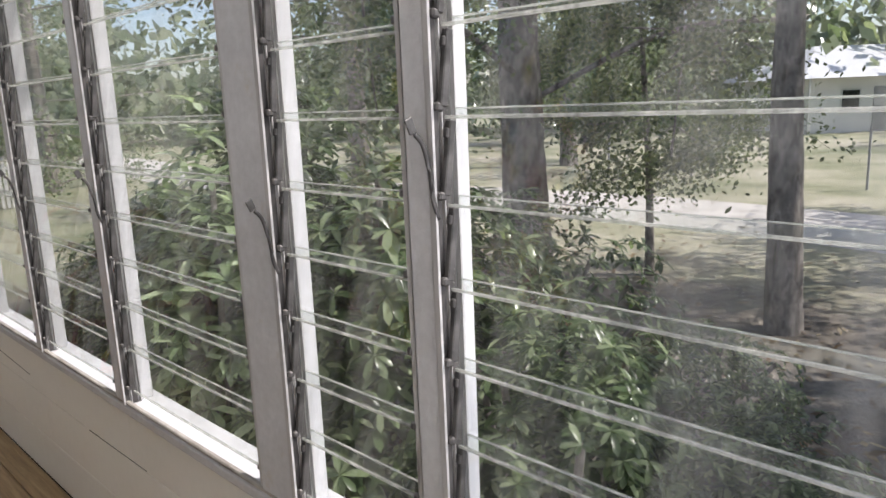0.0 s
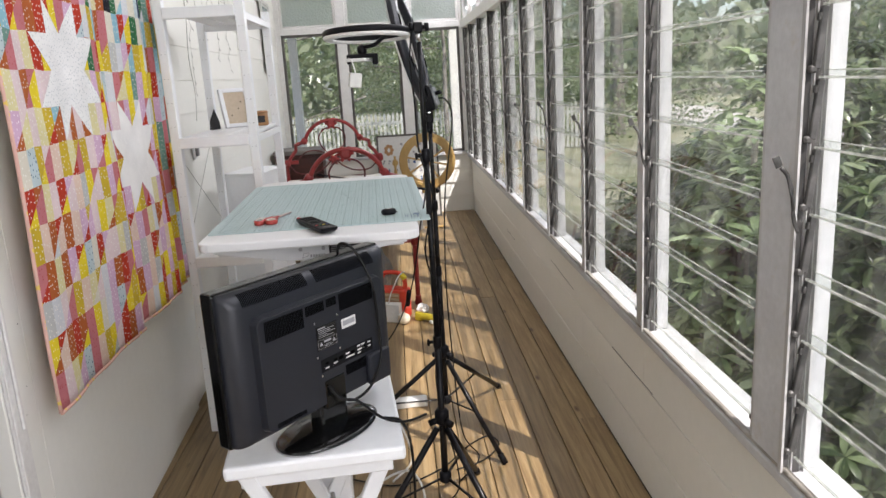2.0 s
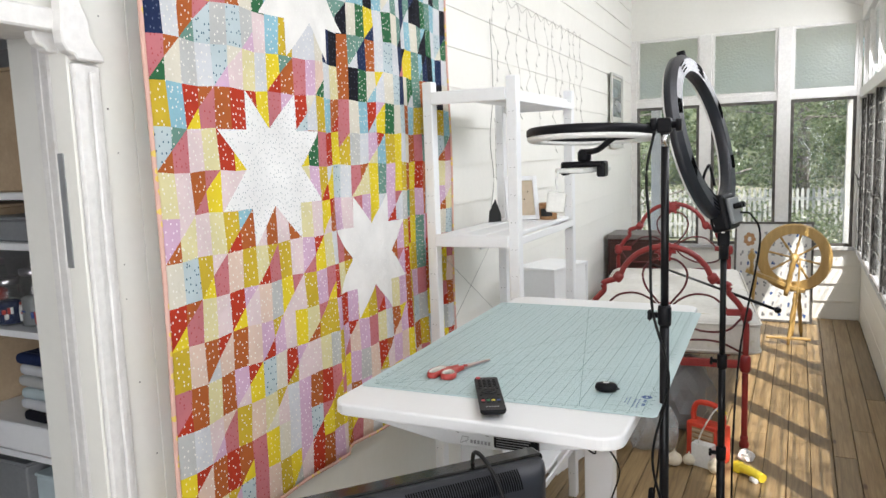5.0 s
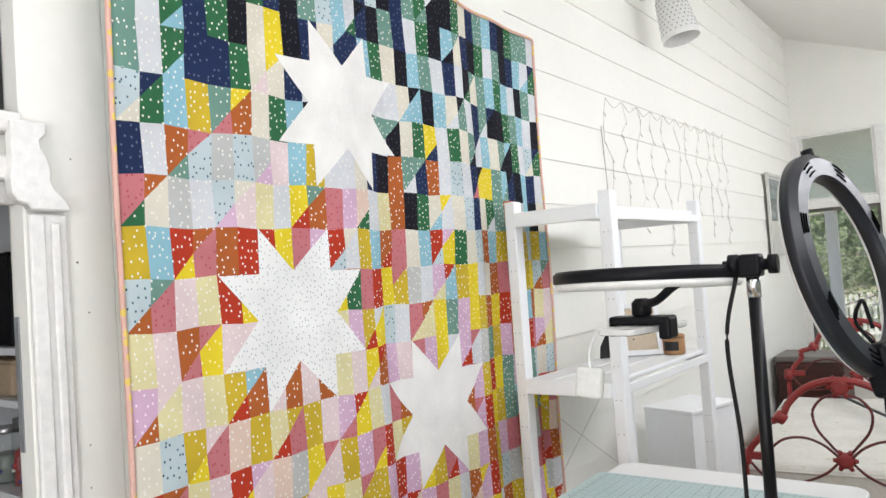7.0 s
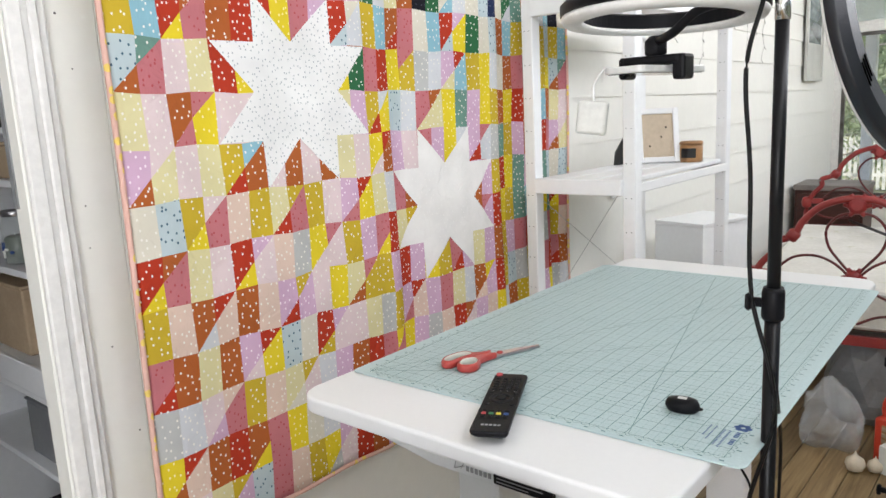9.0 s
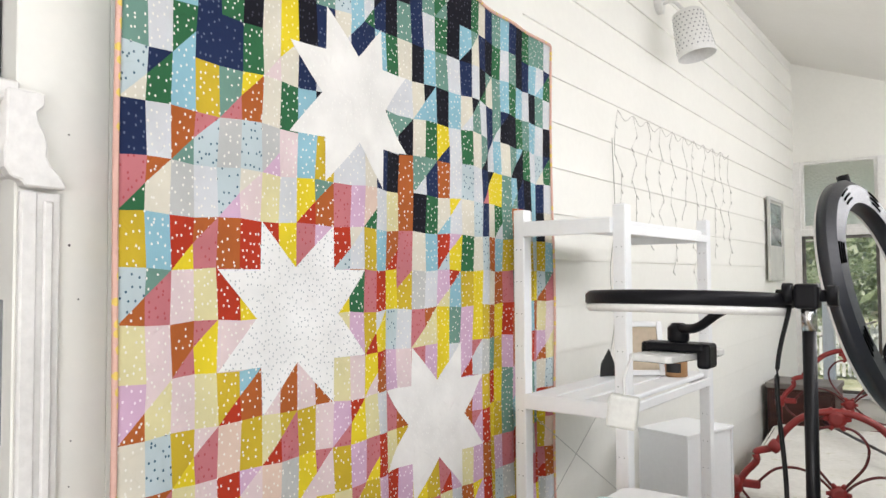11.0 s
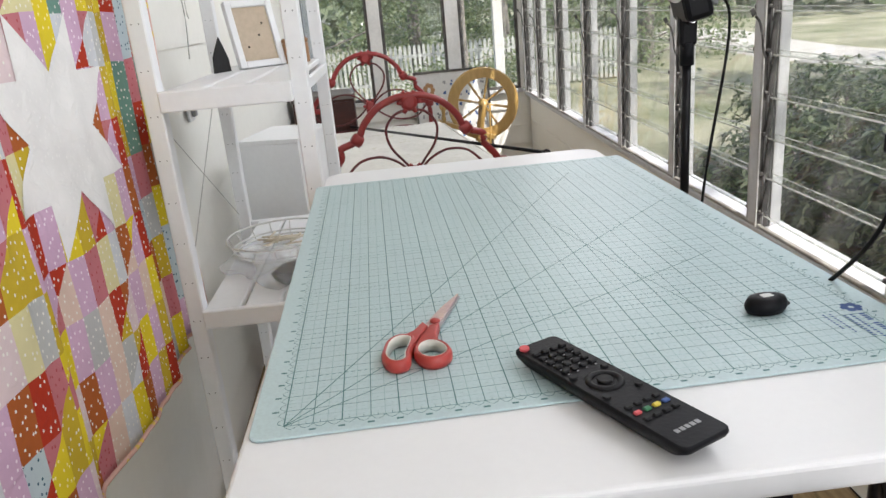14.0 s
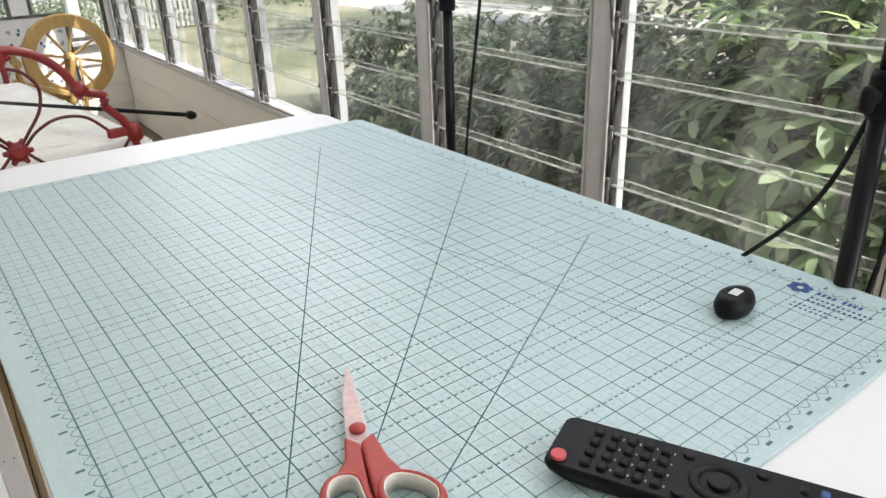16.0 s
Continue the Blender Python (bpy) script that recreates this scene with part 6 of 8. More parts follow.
f = thing("sampler_picture", Matrix.Translation((0.30, 8.12, 0.004)) @ Matrix.Rotation(radians(-10), 4, "X"), "dark framed cream print of small figures, leaning on the end wall", "framed print")
for q in ((-0.345, -0.325, 0, 0.95), (0.325, 0.345, 0, 0.95), (-0.325, 0.325, 0, 0.02), (-0.325, 0.325, 0.93, 0.95)):
    boxpart("frame_bar", (q[0], q[1], -0.012, 0.012, q[2], q[3]), DARKFRAME, f, bev=0.002)
boxpart("print_sheet", (-0.325, 0.325, -0.002, 0.004, 0.02, 0.93), LABEL, f)
bm = bmesh.new()
rng = random.Random(11)
for i in range(9):
    for j in range(9):
        cx, cz = -0.28 + i * 0.07, 0.07 + j * 0.095
        if i < 3 and j > 6:
            continue
        bm = bmesh.new()
        for k in range(3):
            ax, az = rng.uniform(-0.012, 0.012), rng.uniform(-0.02, 0.02)
            bx(bm, cx + ax - 0.008, cx + ax + 0.008, -0.0032 - k * 0.0002, -0.0021, cz + az - 0.010, cz + az + 0.010)
        part("printed_figure", bm, (GREYPLAST, PRINTBLUE, GREYPRINT)[(i * 2 + j) % 3], f)
bm = bmesh.new()
for k in range(7):
    a = k * 0.9
    bmesh.ops.create_circle(bm, cap_ends=True, segments=12, radius=0.022, matrix=Matrix.Translation((-0.21 + 0.035 * math.cos(a), -0.0035 - 0.0002 * k, 0.78 + 0.045 * math.sin(a))) @ Matrix.Rotation(radians(90), 4, "X"))
part("brown_motif", bm, WOODTIN, f)


def spinning_wheel():
    s = thing("spinning_wheel", Matrix.Translation((0.485, 7.45, 0)), "honey-coloured pine spinning wheel with turned spokes", "spinning wheel")
    Z, R = 0.715, 0.29
    bm = bmesh.new()
    prof = ((R - 0.082, -0.022), (R - 0.010, -0.022), (R, -0.014), (R - 0.006, 0.0), (R, 0.014), (R - 0.010, 0.022), (R - 0.082, 0.022), (R - 0.088, 0.0))
    rings = [[bm.verts.new((r * math.cos(a), d, Z + r * math.sin(a))) for r, d in prof] for a in [2 * math.pi * k / 64 for k in range(64)]]
    for A, B in zip(rings, rings[1:] + rings[:1]):
        for k in range(len(prof)):
            bm.faces.new((A[k], A[(k + 1) % len(prof)], B[(k + 1) % len(prof)], B[k])).smooth = k == 7
    rim = part("rim", bm, PINEWHEEL, s)
    bm = bmesh.new()
    lathe(bm, [(0.020, -0.06), (0.034, -0.045), (0.040, -0.01), (0.040, 0.01), (0.034, 0.045), (0.020, 0.06)], 18, Matrix.Translation((0, 0, Z)) @ Matrix.Rotation(radians(90), 4, "X"))
    part("hub", bm, PINEWHEEL, s)
    for k in range(8):
        a = 2 * math.pi * (k + 0.3) / 8
        bm = bmesh.new()
        lathe(bm, [(0.007, 0.035), (0.010, 0.06), (0.006, 0.075), (0.011, 0.11), (0.008, 0.16), (0.011, 0.185), (0.007, 0.225)], 10, Matrix.Translation((0, 0, Z)) @ Matrix.Rotation(a, 4, "Y"))
        part("spoke", bm, PINEWHEEL, s)
    for y in (-0.075, 0.075):
        bm = bmesh.new()
        lathe(bm, [(0.016, 0.0), (0.021, 0.05), (0.014, 0.08), (0.022, 0.14), (0.017, 0.20), (0.024, 0.24), (0.018, 0.30), (0.020, 0.34)], 14, Matrix.Translation((-0.06, y, Z - 0.315)) @ Matrix.Rotation(radians(11), 4, "Y"))
        part("upright", bm, PINEWHEEL, s)
    bm = bmesh.new()
    prism(bm, [(-0.40, -0.05), (0.06, -0.085), (0.10, 0.0), (0.06, 0.085), (-0.40, 0.05)], -0.018, 0.018, Matrix.Translation((0, 0, 0.465)) @ Matrix.Rotation(radians(20), 4, "Y"))
    soften(part("table", bm, PINEWHEEL, s), 0.006, 2)
    for a, bb in (((-0.30, 0.0, 0.55), (-0.36, 0.0, 0.0)), ((0.02, -0.06, 0.43), (-0.03, -0.17, 0.0)), ((0.04, 0.06, 0.43), (0.07, 0.17, 0.0))):
        bm = bmesh.new()
        A, B = Vector(a), Vector(bb)
        L = (B - A).length
        lathe(bm, [(0.015, 0.0), (0.020, L * 0.15), (0.013, L * 0.22), (0.022, L * 0.45), (0.014, L * 0.6), (0.018, L * 0.85), (0.012, L)], 12, Matrix.Translation(A) @ (B - A).to_track_quat("Z", "Y").to_matrix().to_4x4())
        part("leg", bm, PINEWHEEL, s)
    bm = bmesh.new()
    bx(bm, -0.20, 0.14, -0.17, -0.12, 0.045, 0.062, 0.004)
    part("treadle", bm, PINEWHEEL, s)
    for y in (-0.05, 0.05):
        bm = bmesh.new()
        lathe(bm, [(0.012, 0.0), (0.018, 0.04), (0.011, 0.07), (0.017, 0.14), (0.010, 0.18), (0.014, 0.20)], 12, Matrix.Translation((-0.33, y, 0.58)))
        part("maiden", bm, PINEWHEEL, s)
    bm = bmesh.new()
    rod(bm, (-0.33, -0.06, 0.72), (-0.33, 0.06, 0.72), 0.030, seg=16)
    part("bobbin", bm, PINEWHEEL, s)
    bm = bmesh.new()
    tube(bm, spline([(0.045, -0.07, Z), (0.03, -0.09, 0.40), (0.0, -0.14, 0.07)], 6), 0.008, 8)
    part("footman", bm, PINEWHEEL, s)


spinning_wheel()


# ---- quilt ----
COL, ROW, QY0, QZ0 = 0.052, 0.1025, 1.838, 1.857
NCOL = 32


def quilt_y(u):
    """Where column u hangs along the wall; the cloth is a little fuller in the middle."""
    return QY0 + u * COL + 0.010 * math.sin(math.pi * min(u, 17) / 17)


def quilt_x(y, z):
    """How far the hung quilt stands off the wall: it ripples more towards its free edge."""
    w = min(max((y - 2.7) / 0.5, 0), 1)
    drop = min(max((2.5 - z) / 1.6, 0), 1)
    off = np.interp(y, (1.83, 2.05, 2.25, 2.46, 2.62, 2.78, 2.93, 3.12, 3.50), (0.078, 0.078, 0.078, 0.092, 0.070, 0.090, 0.104, 0.080, 0.060))
    return lw(y) + float(off) + 0.004 * math.sin(y * 23 + z * 1.3) + w * drop * (0.012 * math.sin(y * 38.0 + 0.4) + 0.006 * math.sin(y * 71.0 + z)) \
        + 0.016 * drop * math.exp(-((y - 2.535) / 0.03) ** 2) + 0.004 * math.sin(z * 6.0 + y * 3)


TONES = {"K": (0.012, 0.012, 0.018), "N": (0.018, 0.030, 0.085), "G": (0.035, 0.15, 0.065), "T": (0.16, 0.30, 0.25), "B": (0.28, 0.52, 0.62), "b": (0.52, 0.62, 0.65),
         "S": (0.66, 0.68, 0.71), "g": (0.52, 0.53, 0.52), "C": (0.73, 0.69, 0.58), "Y": (0.80, 0.63, 0.03), "M": (0.60, 0.43, 0.035), "y": (0.74, 0.68, 0.38), "R": (0.48, 0.045, 0.020),
         "O": (0.44, 0.12, 0.03), "P": (0.56, 0.19, 0.21), "p": (0.76, 0.62, 0.63), "L": (0.66, 0.44, 0.60), "e": (0.76, 0.58, 0.48)}


def cotton(name, tone, dot, scale=66.0, size=0.135, share=0.88):
    """Printed cotton: scattered flecks, weave and the puckers of the quilting."""
    m, nt, p = shader(name)
    co = nt.nodes.new("ShaderNodeTexCoord")
    v = nt.nodes.new("ShaderNodeTexVoronoi")
    v.voronoi_dimensions = "2D"
    v.inputs["Scale"].default_value, v.inputs["Randomness"].default_value = scale, 0.85
    flat = nt.nodes.new("ShaderNodeSeparateXYZ")
    nt.links.new(co.outputs["Object"], flat.inputs[0])
    lay = nt.nodes.new("ShaderNodeCombineXYZ")
    tall = nt.nodes.new("ShaderNodeMath")
    tall.operation = "MULTIPLY"
    tall.inputs[1].default_value = 0.78
    nt.links.new(flat.outputs[1], lay.inputs[0])
    nt.links.new(flat.outputs[2], tall.inputs[0])
    nt.links.new(tall.outputs[0], lay.inputs[1])
    nt.links.new(lay.outputs[0], v.inputs["Vector"])
    sep = nt.nodes.new("ShaderNodeSeparateColor")
    nt.links.new(v.outputs["Color"], sep.inputs[0])
    lt = nt.nodes.new("ShaderNodeMath")
    lt.operation = "LESS_THAN"
    lt.inputs[1].default_value = size
    nt.links.new(v.outputs["Distance"], lt.inputs[0])
    keep = nt.nodes.new("ShaderNodeMath")
    keep.operation = "LESS_THAN"
    keep.inputs[1].default_value = share
    nt.links.new(sep.outputs[0], keep.inputs[0])
    both = nt.nodes.new("ShaderNodeMath")
    both.operation = "MULTIPLY"
    nt.links.new(lt.outputs[0], both.inputs[0])
    nt.links.new(keep.outputs[0], both.inputs[1])
    n1 = node(nt, "TexNoise", Scale=9.0, Detail=3.0)
    nt.links.new(co.outputs["Object"], n1.inputs["Vector"])
    base = ramp(nt, n1.outputs[0], [(0.3, tuple(c * 0.80 for c in tone)), (0.7, tuple(c * 0.93 for c in tone))])
    mx = nt.nodes.new("ShaderNodeMixRGB")
    nt.links.new(both.outputs[0], mx.inputs[0])
    nt.links.new(base, mx.inputs[1])
    mx.inputs[2].default_value = (*dot, 1)
    nt.links.new(mx.outputs[0], p.inputs["Base Color"])
    p.inputs["Roughness"].default_value = 0.9
    p.inputs["Specular IOR Level"].default_value = 0.15
    n2 = node(nt, "TexNoise", Scale=26.0, Detail=2.0, Distortion=1.2)
    nt.links.new(co.outputs["Object"], n2.inputs["Vector"])
    bp = node(nt, "Bump", Strength=0.55, Distance=0.008)
    nt.links.new(n2.outputs[0], bp.inputs["Height"])
    nt.links.new(bp.outputs[0], p.inputs["Normal"])
    return m


DOTS = {"b": (0.05, 0.11, 0.16), "P": (0.40, 0.08, 0.09), "K": (0.05, 0.05, 0.07), "N": (0.10, 0.13, 0.20), "L": (0.80, 0.70, 0.76), "Y": (0.84, 0.76, 0.40)}
LETTERS = "KNGTBbSgCYMyROPpLe"
CLOTH = [cotton("quilt_cotton_" + str(i), TONES[c], DOTS.get(c, (0.76, 0.74, 0.68))) for i, c in enumerate(LETTERS)]
# rows of two-strip blocks from the door side: ab plain, ab/cd split on the rising diagonal
QROWS = {
    -7: "TS GK NT/SG Kb KC BN GC/KN bK NT GS/TK KG CN TB NK GT",
    -6: "SN/BG TK CB/NK GN KT bB SK/GN KT NS GK BT/KC NK GS TK NB",
    -5: "TS GN/BN GK CY KN CB/SN NB GC KB TS NS KT/GC TB GB SK",
    -4: "TS GN/BN NG CY/pC NS gT NC SS CK/BB KB CK/ST SN TN/SK KG TB SK",
    -3: "bN/CG BM TY/PO CG BK SS SK TT/SK CG YS/NS GC TN/KS BC TB/KK GS",
    -2: "NS OP/Tb gb gp/Lp BM SS CN KO TT/SN OS bS NK/PY YT BK/TN KB",
    -1: "PO/GC gS bC/Lp yS YT/RO PL eS/GS yO KG CY/BS Cb NC GT/ST OR gB KC",
    0: "MB RO/YP OR RY PL RC/bS MB OP/RP CB RL/bY GC bO BM MT Mb",
    1: "bT/OP py RY pp PP LO/YG PR YP/YM gS LR/yB MY SC OP TB MY",
    2: "yp OP/PY pp SS OO yL MS/RY bS PO/yy YT LY MO YR Ob BO",
    3: "Lp/Oy py MB/RO pO pO yp YR/pO Lp PL YS LP/RS gT ML Ob RP",
    4: "Cb Mp/YP eM yM/RP Mp LR/PY yS PO YP MO LP/OL MR YT LP Tb",
    5: "RO/YP yp RL/Yp eg YP/pp ML PR/YR yM PR LY OP/pL RY MT BR YT",
    6: "Me OR/Se Oe LM/RL pY yP/OM ML RL YM PR/RL yL OM LP RO gP",
    7: "PO/RO yO LR/pY bC RL/Mp py gM LR/Pe LP yS OY/eL RM bg MY PR",
    8: "gS pe/LP Me yM/Cp SL OR PY/MP YL ge RO/Mp Le YS OM Rb LY",
    9: "YR/Oe OR OP/YP YC SL bP/RY MY pO Le gM/SR YL MO eP Yb LO",
    10: "Pp yM/CL bP eM YL/gp RO Lp MY/OP eS YO LM Rp gY OL Me",
}


def quilt():
    q = thing("quilt", Matrix(), "bright patchwork quilt with three white stars, hung on the house wall", "quilt")
    bm = bmesh.new()
    cache = {}

    def vert(u, r):
        key = (round(u, 3), round(r, 3))
        if key not in cache:
            y, z = quilt_y(u), QZ0 - r * ROW
            wob = 0.0025 * math.sin(u * 5.1 + r * 3.3)
            cache[key] = bm.verts.new((quilt_x(y, z), y + wob, z + 0.003 * math.sin(u * 1.7 + r)))
        return cache[key]

    def face(pts, c):
        f = bm.faces.new([vert(*p) for p in pts])
        f.material_index = LETTERS.index(c)
        f.smooth = True

    for r, text in QROWS.items():
        for i, tok in enumerate((text.split() * 2)[:NCOL // 2]):
            u = 2 * i
            b = r + 1
            if "/" in tok:
                (a0, a1), (c0, c1) = tok[:2], tok[3:5]
                face([(u, b), (u + 1, r + 0.5), (u + 1, r), (u, r)], a0)
                face([(u, b), (u + 1, b), (u + 1, r + 0.5)], c0)
                face([(u + 1, r + 0.5), (u + 2, r), (u + 1, r)], a1)
                face([(u + 1, b), (u + 2, b), (u + 2, r), (u + 1, r + 0.5)], c1)
            else:
                for k in (0, 1):
                    face([(u + k, b), (u + k + 1, b), (u + k + 1, r), (u + k, r)], tok[k])
    bmesh.ops.triangulate(bm, faces=[f for f in bm.faces if len(f.verts) > 4])
    bmesh.ops.subdivide_edges(bm, edges=bm.edges, cuts=3, use_grid_fill=True)
    for v in bm.verts:
        v.co.x = quilt_x(v.co.y, v.co.z)
    me = mesh_of("patchwork", bm)
    for m in CLOTH:
        me.materials.append(m)
    ob = new("patchwork", me)
    ob.parent = q
    sol = ob.modifiers.new("thickness", "SOLIDIFY")
    sol.thickness, sol.offset = 0.006, -1 if me.polygons[0].normal.x > 0 else 1
    for k, (u0, r0, mat, lab) in enumerate(((4, 0, cotton("white_flecked_cotton", (0.88, 0.88, 0.87), (0.40, 0.43, 0.45), 92.0, 0.150, 0.88), "white star with small grey flecks"),
                                            (14, 3, cotton("plain_white_cotton", (0.88, 0.87, 0.85), (0.78, 0.77, 0.75)), "plain white star"),
                                            (7.5, -5, cotton("bright_white_cotton", (0.88, 0.87, 0.84), (0.79, 0.78, 0.75)), "plain white star"))):
        bm = bmesh.new()
        pts = []
        # eight long points: two to each side
        for a, b in ((2.0, 0.0), (3.95, 0.95), (6.0, 0.0), (6.05, 1.0), (8.0, 1.0), (6.3, 2.0), (8.0, 3.0), (6.05, 3.0), (6.0, 4.0), (4.0, 3.0), (2.0, 4.0), (1.95, 3.0), (0.0, 3.0), (1.75, 2.0), (0.0, 1.0), (1.95, 1.0)):
            pts.append(bm.verts.new((0, u0 + a, r0 + b)))
        bm.faces.new(pts)
        bm.normal_update()
        bmesh.ops.triangulate(bm, faces=bm.faces)
        bmesh.ops.subdivide_edges(bm, edges=bm.edges, cuts=7, use_grid_fill=True)
        for v in bm.verts:
            y, z = quilt_y(v.co.y), QZ0 - v.co.z * ROW
            v.co = Vector((quilt_x(y, z) + 0.0016, y, z))
        for f in bm.faces:
            f.smooth = True
        part("star", bm, mat, q, lab)
    bm = bmesh.new()
    floral = cotton("pink_floral_binding", (0.80, 0.50, 0.42), (0.75, 0.55, 0.14), 48.0, 0.28, 0.45)
    zs = [QZ0 - r * ROW for r in [k * 0.5 for k in range(-14, 23)]]
    tube(bm, [(quilt_x(QY0, z) + 0.001, QY0 - 0.004, z) for z in zs], 0.0055, 6)
    tube(bm, [(quilt_x(QY0 + NCOL * COL, z) + 0.001, QY0 + NCOL * COL + 0.004, z) for z in zs], 0.0055, 6)
    ys = [QY0 + COL * 0.5 * k for k in range(2 * NCOL + 1)]
    tube(bm, [(quilt_x(y, zs[-1]) + 0.001, y, zs[-1] - 0.003) for y in ys], 0.0055, 6)
    tube(bm, [(quilt_x(y, zs[0]) + 0.001, y, zs[0] + 0.003) for y in ys], 0.0055, 6)
    part("binding", bm, floral, q, "narrow pink floral binding")


quilt()
f = thing("quilt_hanger", Matrix(), "thin rod on hooks that carries the quilt", "rod")
bm = bmesh.new()
rod(bm, (lw(1.80) + 0.055, 1.80, 2.585), (lw(3.5) + 0.030, 3.50, 2.585), 0.007, seg=10)
part("hanging_rod", bm, SHELF_WHITE, f)
for y in (1.83, 3.47):
    bm = bmesh.new()
    rod(bm, (lw(y) - 0.01, y, 2.585), (lw(y) + 0.05, y, 2.585), 0.006, seg=8)
    part("hook", bm, SHELF_WHITE, f)


# ---- wall things ----
def fairy_curtain():
    f = thing("fairy_lights", Matrix(), "curtain of unlit fairy lights on pale wire, hung on the boards", "fairy lights")
    rng = random.Random(8)
    xw = lambda y: lw(y) + 0.008
    ys = [4.27 + 0.187 * k for k in range(11)]
    bm = bmesh.new()
    top = []
    for i, y in enumerate(ys):
        top.append((xw(y), y, 2.49 + 0.004 * i))
        if i < 10:
            top.append((xw(y + 0.09), y + 0.09, 2.455 + 0.004 * i))
    tube(bm, spline(top, 4), 0.0013, 5)
    part("top_wire", bm, GREYCORD, f)
    for i, y in enumerate(ys):
        pts, z, yy = [], 2.49 + 0.004 * i, y
        n = (14, 8, 9, 8, 11, 7, 12, 8, 9, 8, 10)[i]
        bl = []
        for k in range(n):
            pts.append((xw(yy), yy, z))
            bl.append((yy, z))
            yy = y + rng.choice((-1, 1)) * rng.uniform(0.015, 0.05)
            z -= rng.uniform(0.06, 0.09)
        bm = bmesh.new()
        tube(bm, pts, 0.0011, 5)
        for yy, z in bl[1:]:
            rod(bm, (xw(yy), yy, z), (xw(yy) + 0.006, yy + rng.uniform(-0.02, 0.02), z - 0.020), 0.0019, seg=5)
        part("drop_wire", bm, GREYCORD, f)
    bm = bmesh.new()
    tube(bm, spline([(xw(4.2), 4.20, 2.35), (xw(4.22), 4.22, 2.0), (xw(4.16), 4.16, 1.75), (xw(4.2), 4.20, 1.55), (xw(4.15), 4.15, 1.40)], 6), 0.0022, 5)
    part("feed_wire", bm, GREYCORD, f)


fairy_curtain()
f = thing("wall_picture", Matrix.Translation((lw(7.45) + 0.016, 7.45, 2.02)) @ Matrix.Rotation(radians(WALL_TURN), 4, "Z"), "framed grey-green landscape photograph hung on the boards", "picture")
for q in ((-0.26, -0.235, -0.33, 0.33), (0.235, 0.26, -0.33, 0.33), (-0.235, 0.235, -0.33, -0.305), (-0.235, 0.235, 0.305, 0.33)):
    boxpart("frame_bar", (0, 0.022, *q), PALEFRAME, f, bev=0.002)
boxpart("mount", (0.004, 0.009, -0.235, 0.235, -0.305, 0.305), PALEFRAME, f)
boxpart("photograph", (0.0092, 0.0102, -0.215, 0.215, -0.05, 0.285), PHOTO, f, "grey landscape photograph with a dark tree line")
f = thing("wall_spotlight", Matrix.Translation((lw(4.85), 4.85, 3.15)), "white perforated metal spotlight angled down from the wall", "spotlight")
bm = bmesh.new()
lathe(bm, [(0.045, -0.01), (0.05, -0.005), (0.05, 0.02), (0.03, 0.03)], 18, Matrix.Rotation(radians(90), 4, "Y"))
part("wall_plate", bm, WHITEPLAST, f)
bm = bmesh.new()
tube(bm, spline([(0.02, 0, 0), (0.08, 0, 0.0), (0.13, 0.0, -0.05)], 6), 0.010, 8)
part("arm", bm, WHITEPLAST, f)
bm = bmesh.new()
axis = Matrix.Translation((0.15, 0.0, -0.07)) @ Matrix.Rotation(radians(-12), 4, "Y")
prof = [(0.060, 0.0), (0.074, -0.01), (0.095, -0.24), (0.092, -0.242), (0.070, -0.012), (0.058, -0.004)]
lathe(bm, prof, 28, axis)
part("shade", bm, WHITEPLAST, f, "white perforated shade")
bm = bmesh.new()
for j in range(9):
    for k in range(22):
        a = 2 * math.pi * (k + 0.5 * (j % 2)) / 22
        r = 0.0755 + 0.0196 * (j + 0.6) / 9
        z = -0.03 - j * 0.022
        rod(bm, axis @ Vector((r * math.cos(a), r * math.sin(a), z)), axis @ Vector(((r + 0.0015) * math.cos(a), (r + 0.0015) * math.sin(a), z)), 0.004, seg=5)
part("perforations", bm, GREYPLAST, f)
f = thing("wall_socket", Matrix.Translation((lw(4.02) + 0.001, 4.02, 1.26)) @ Matrix.Rotation(radians(WALL_TURN), 4, "Z"), "grey wall socket plate on the boards", "socket")
boxpart("plate", (0, 0.012, -0.035, 0.035, -0.06, 0.06), METAL_WHITE, f, bev=0.003)
boxpart("rocker", (0.0121, 0.026, -0.018, 0.018, -0.045, 0.02), GREYPLAST, f, bev=0.004)


# ---- floor things ----
def cable(name, pts, r, mat, label, category="cable", n=8):
    f = thing(name, Matrix(), label, category)
    bm = bmesh.new()
    tube(bm, spline(pts, n), r, 6)
    part("cable_sheath", bm, mat, f)
    return f


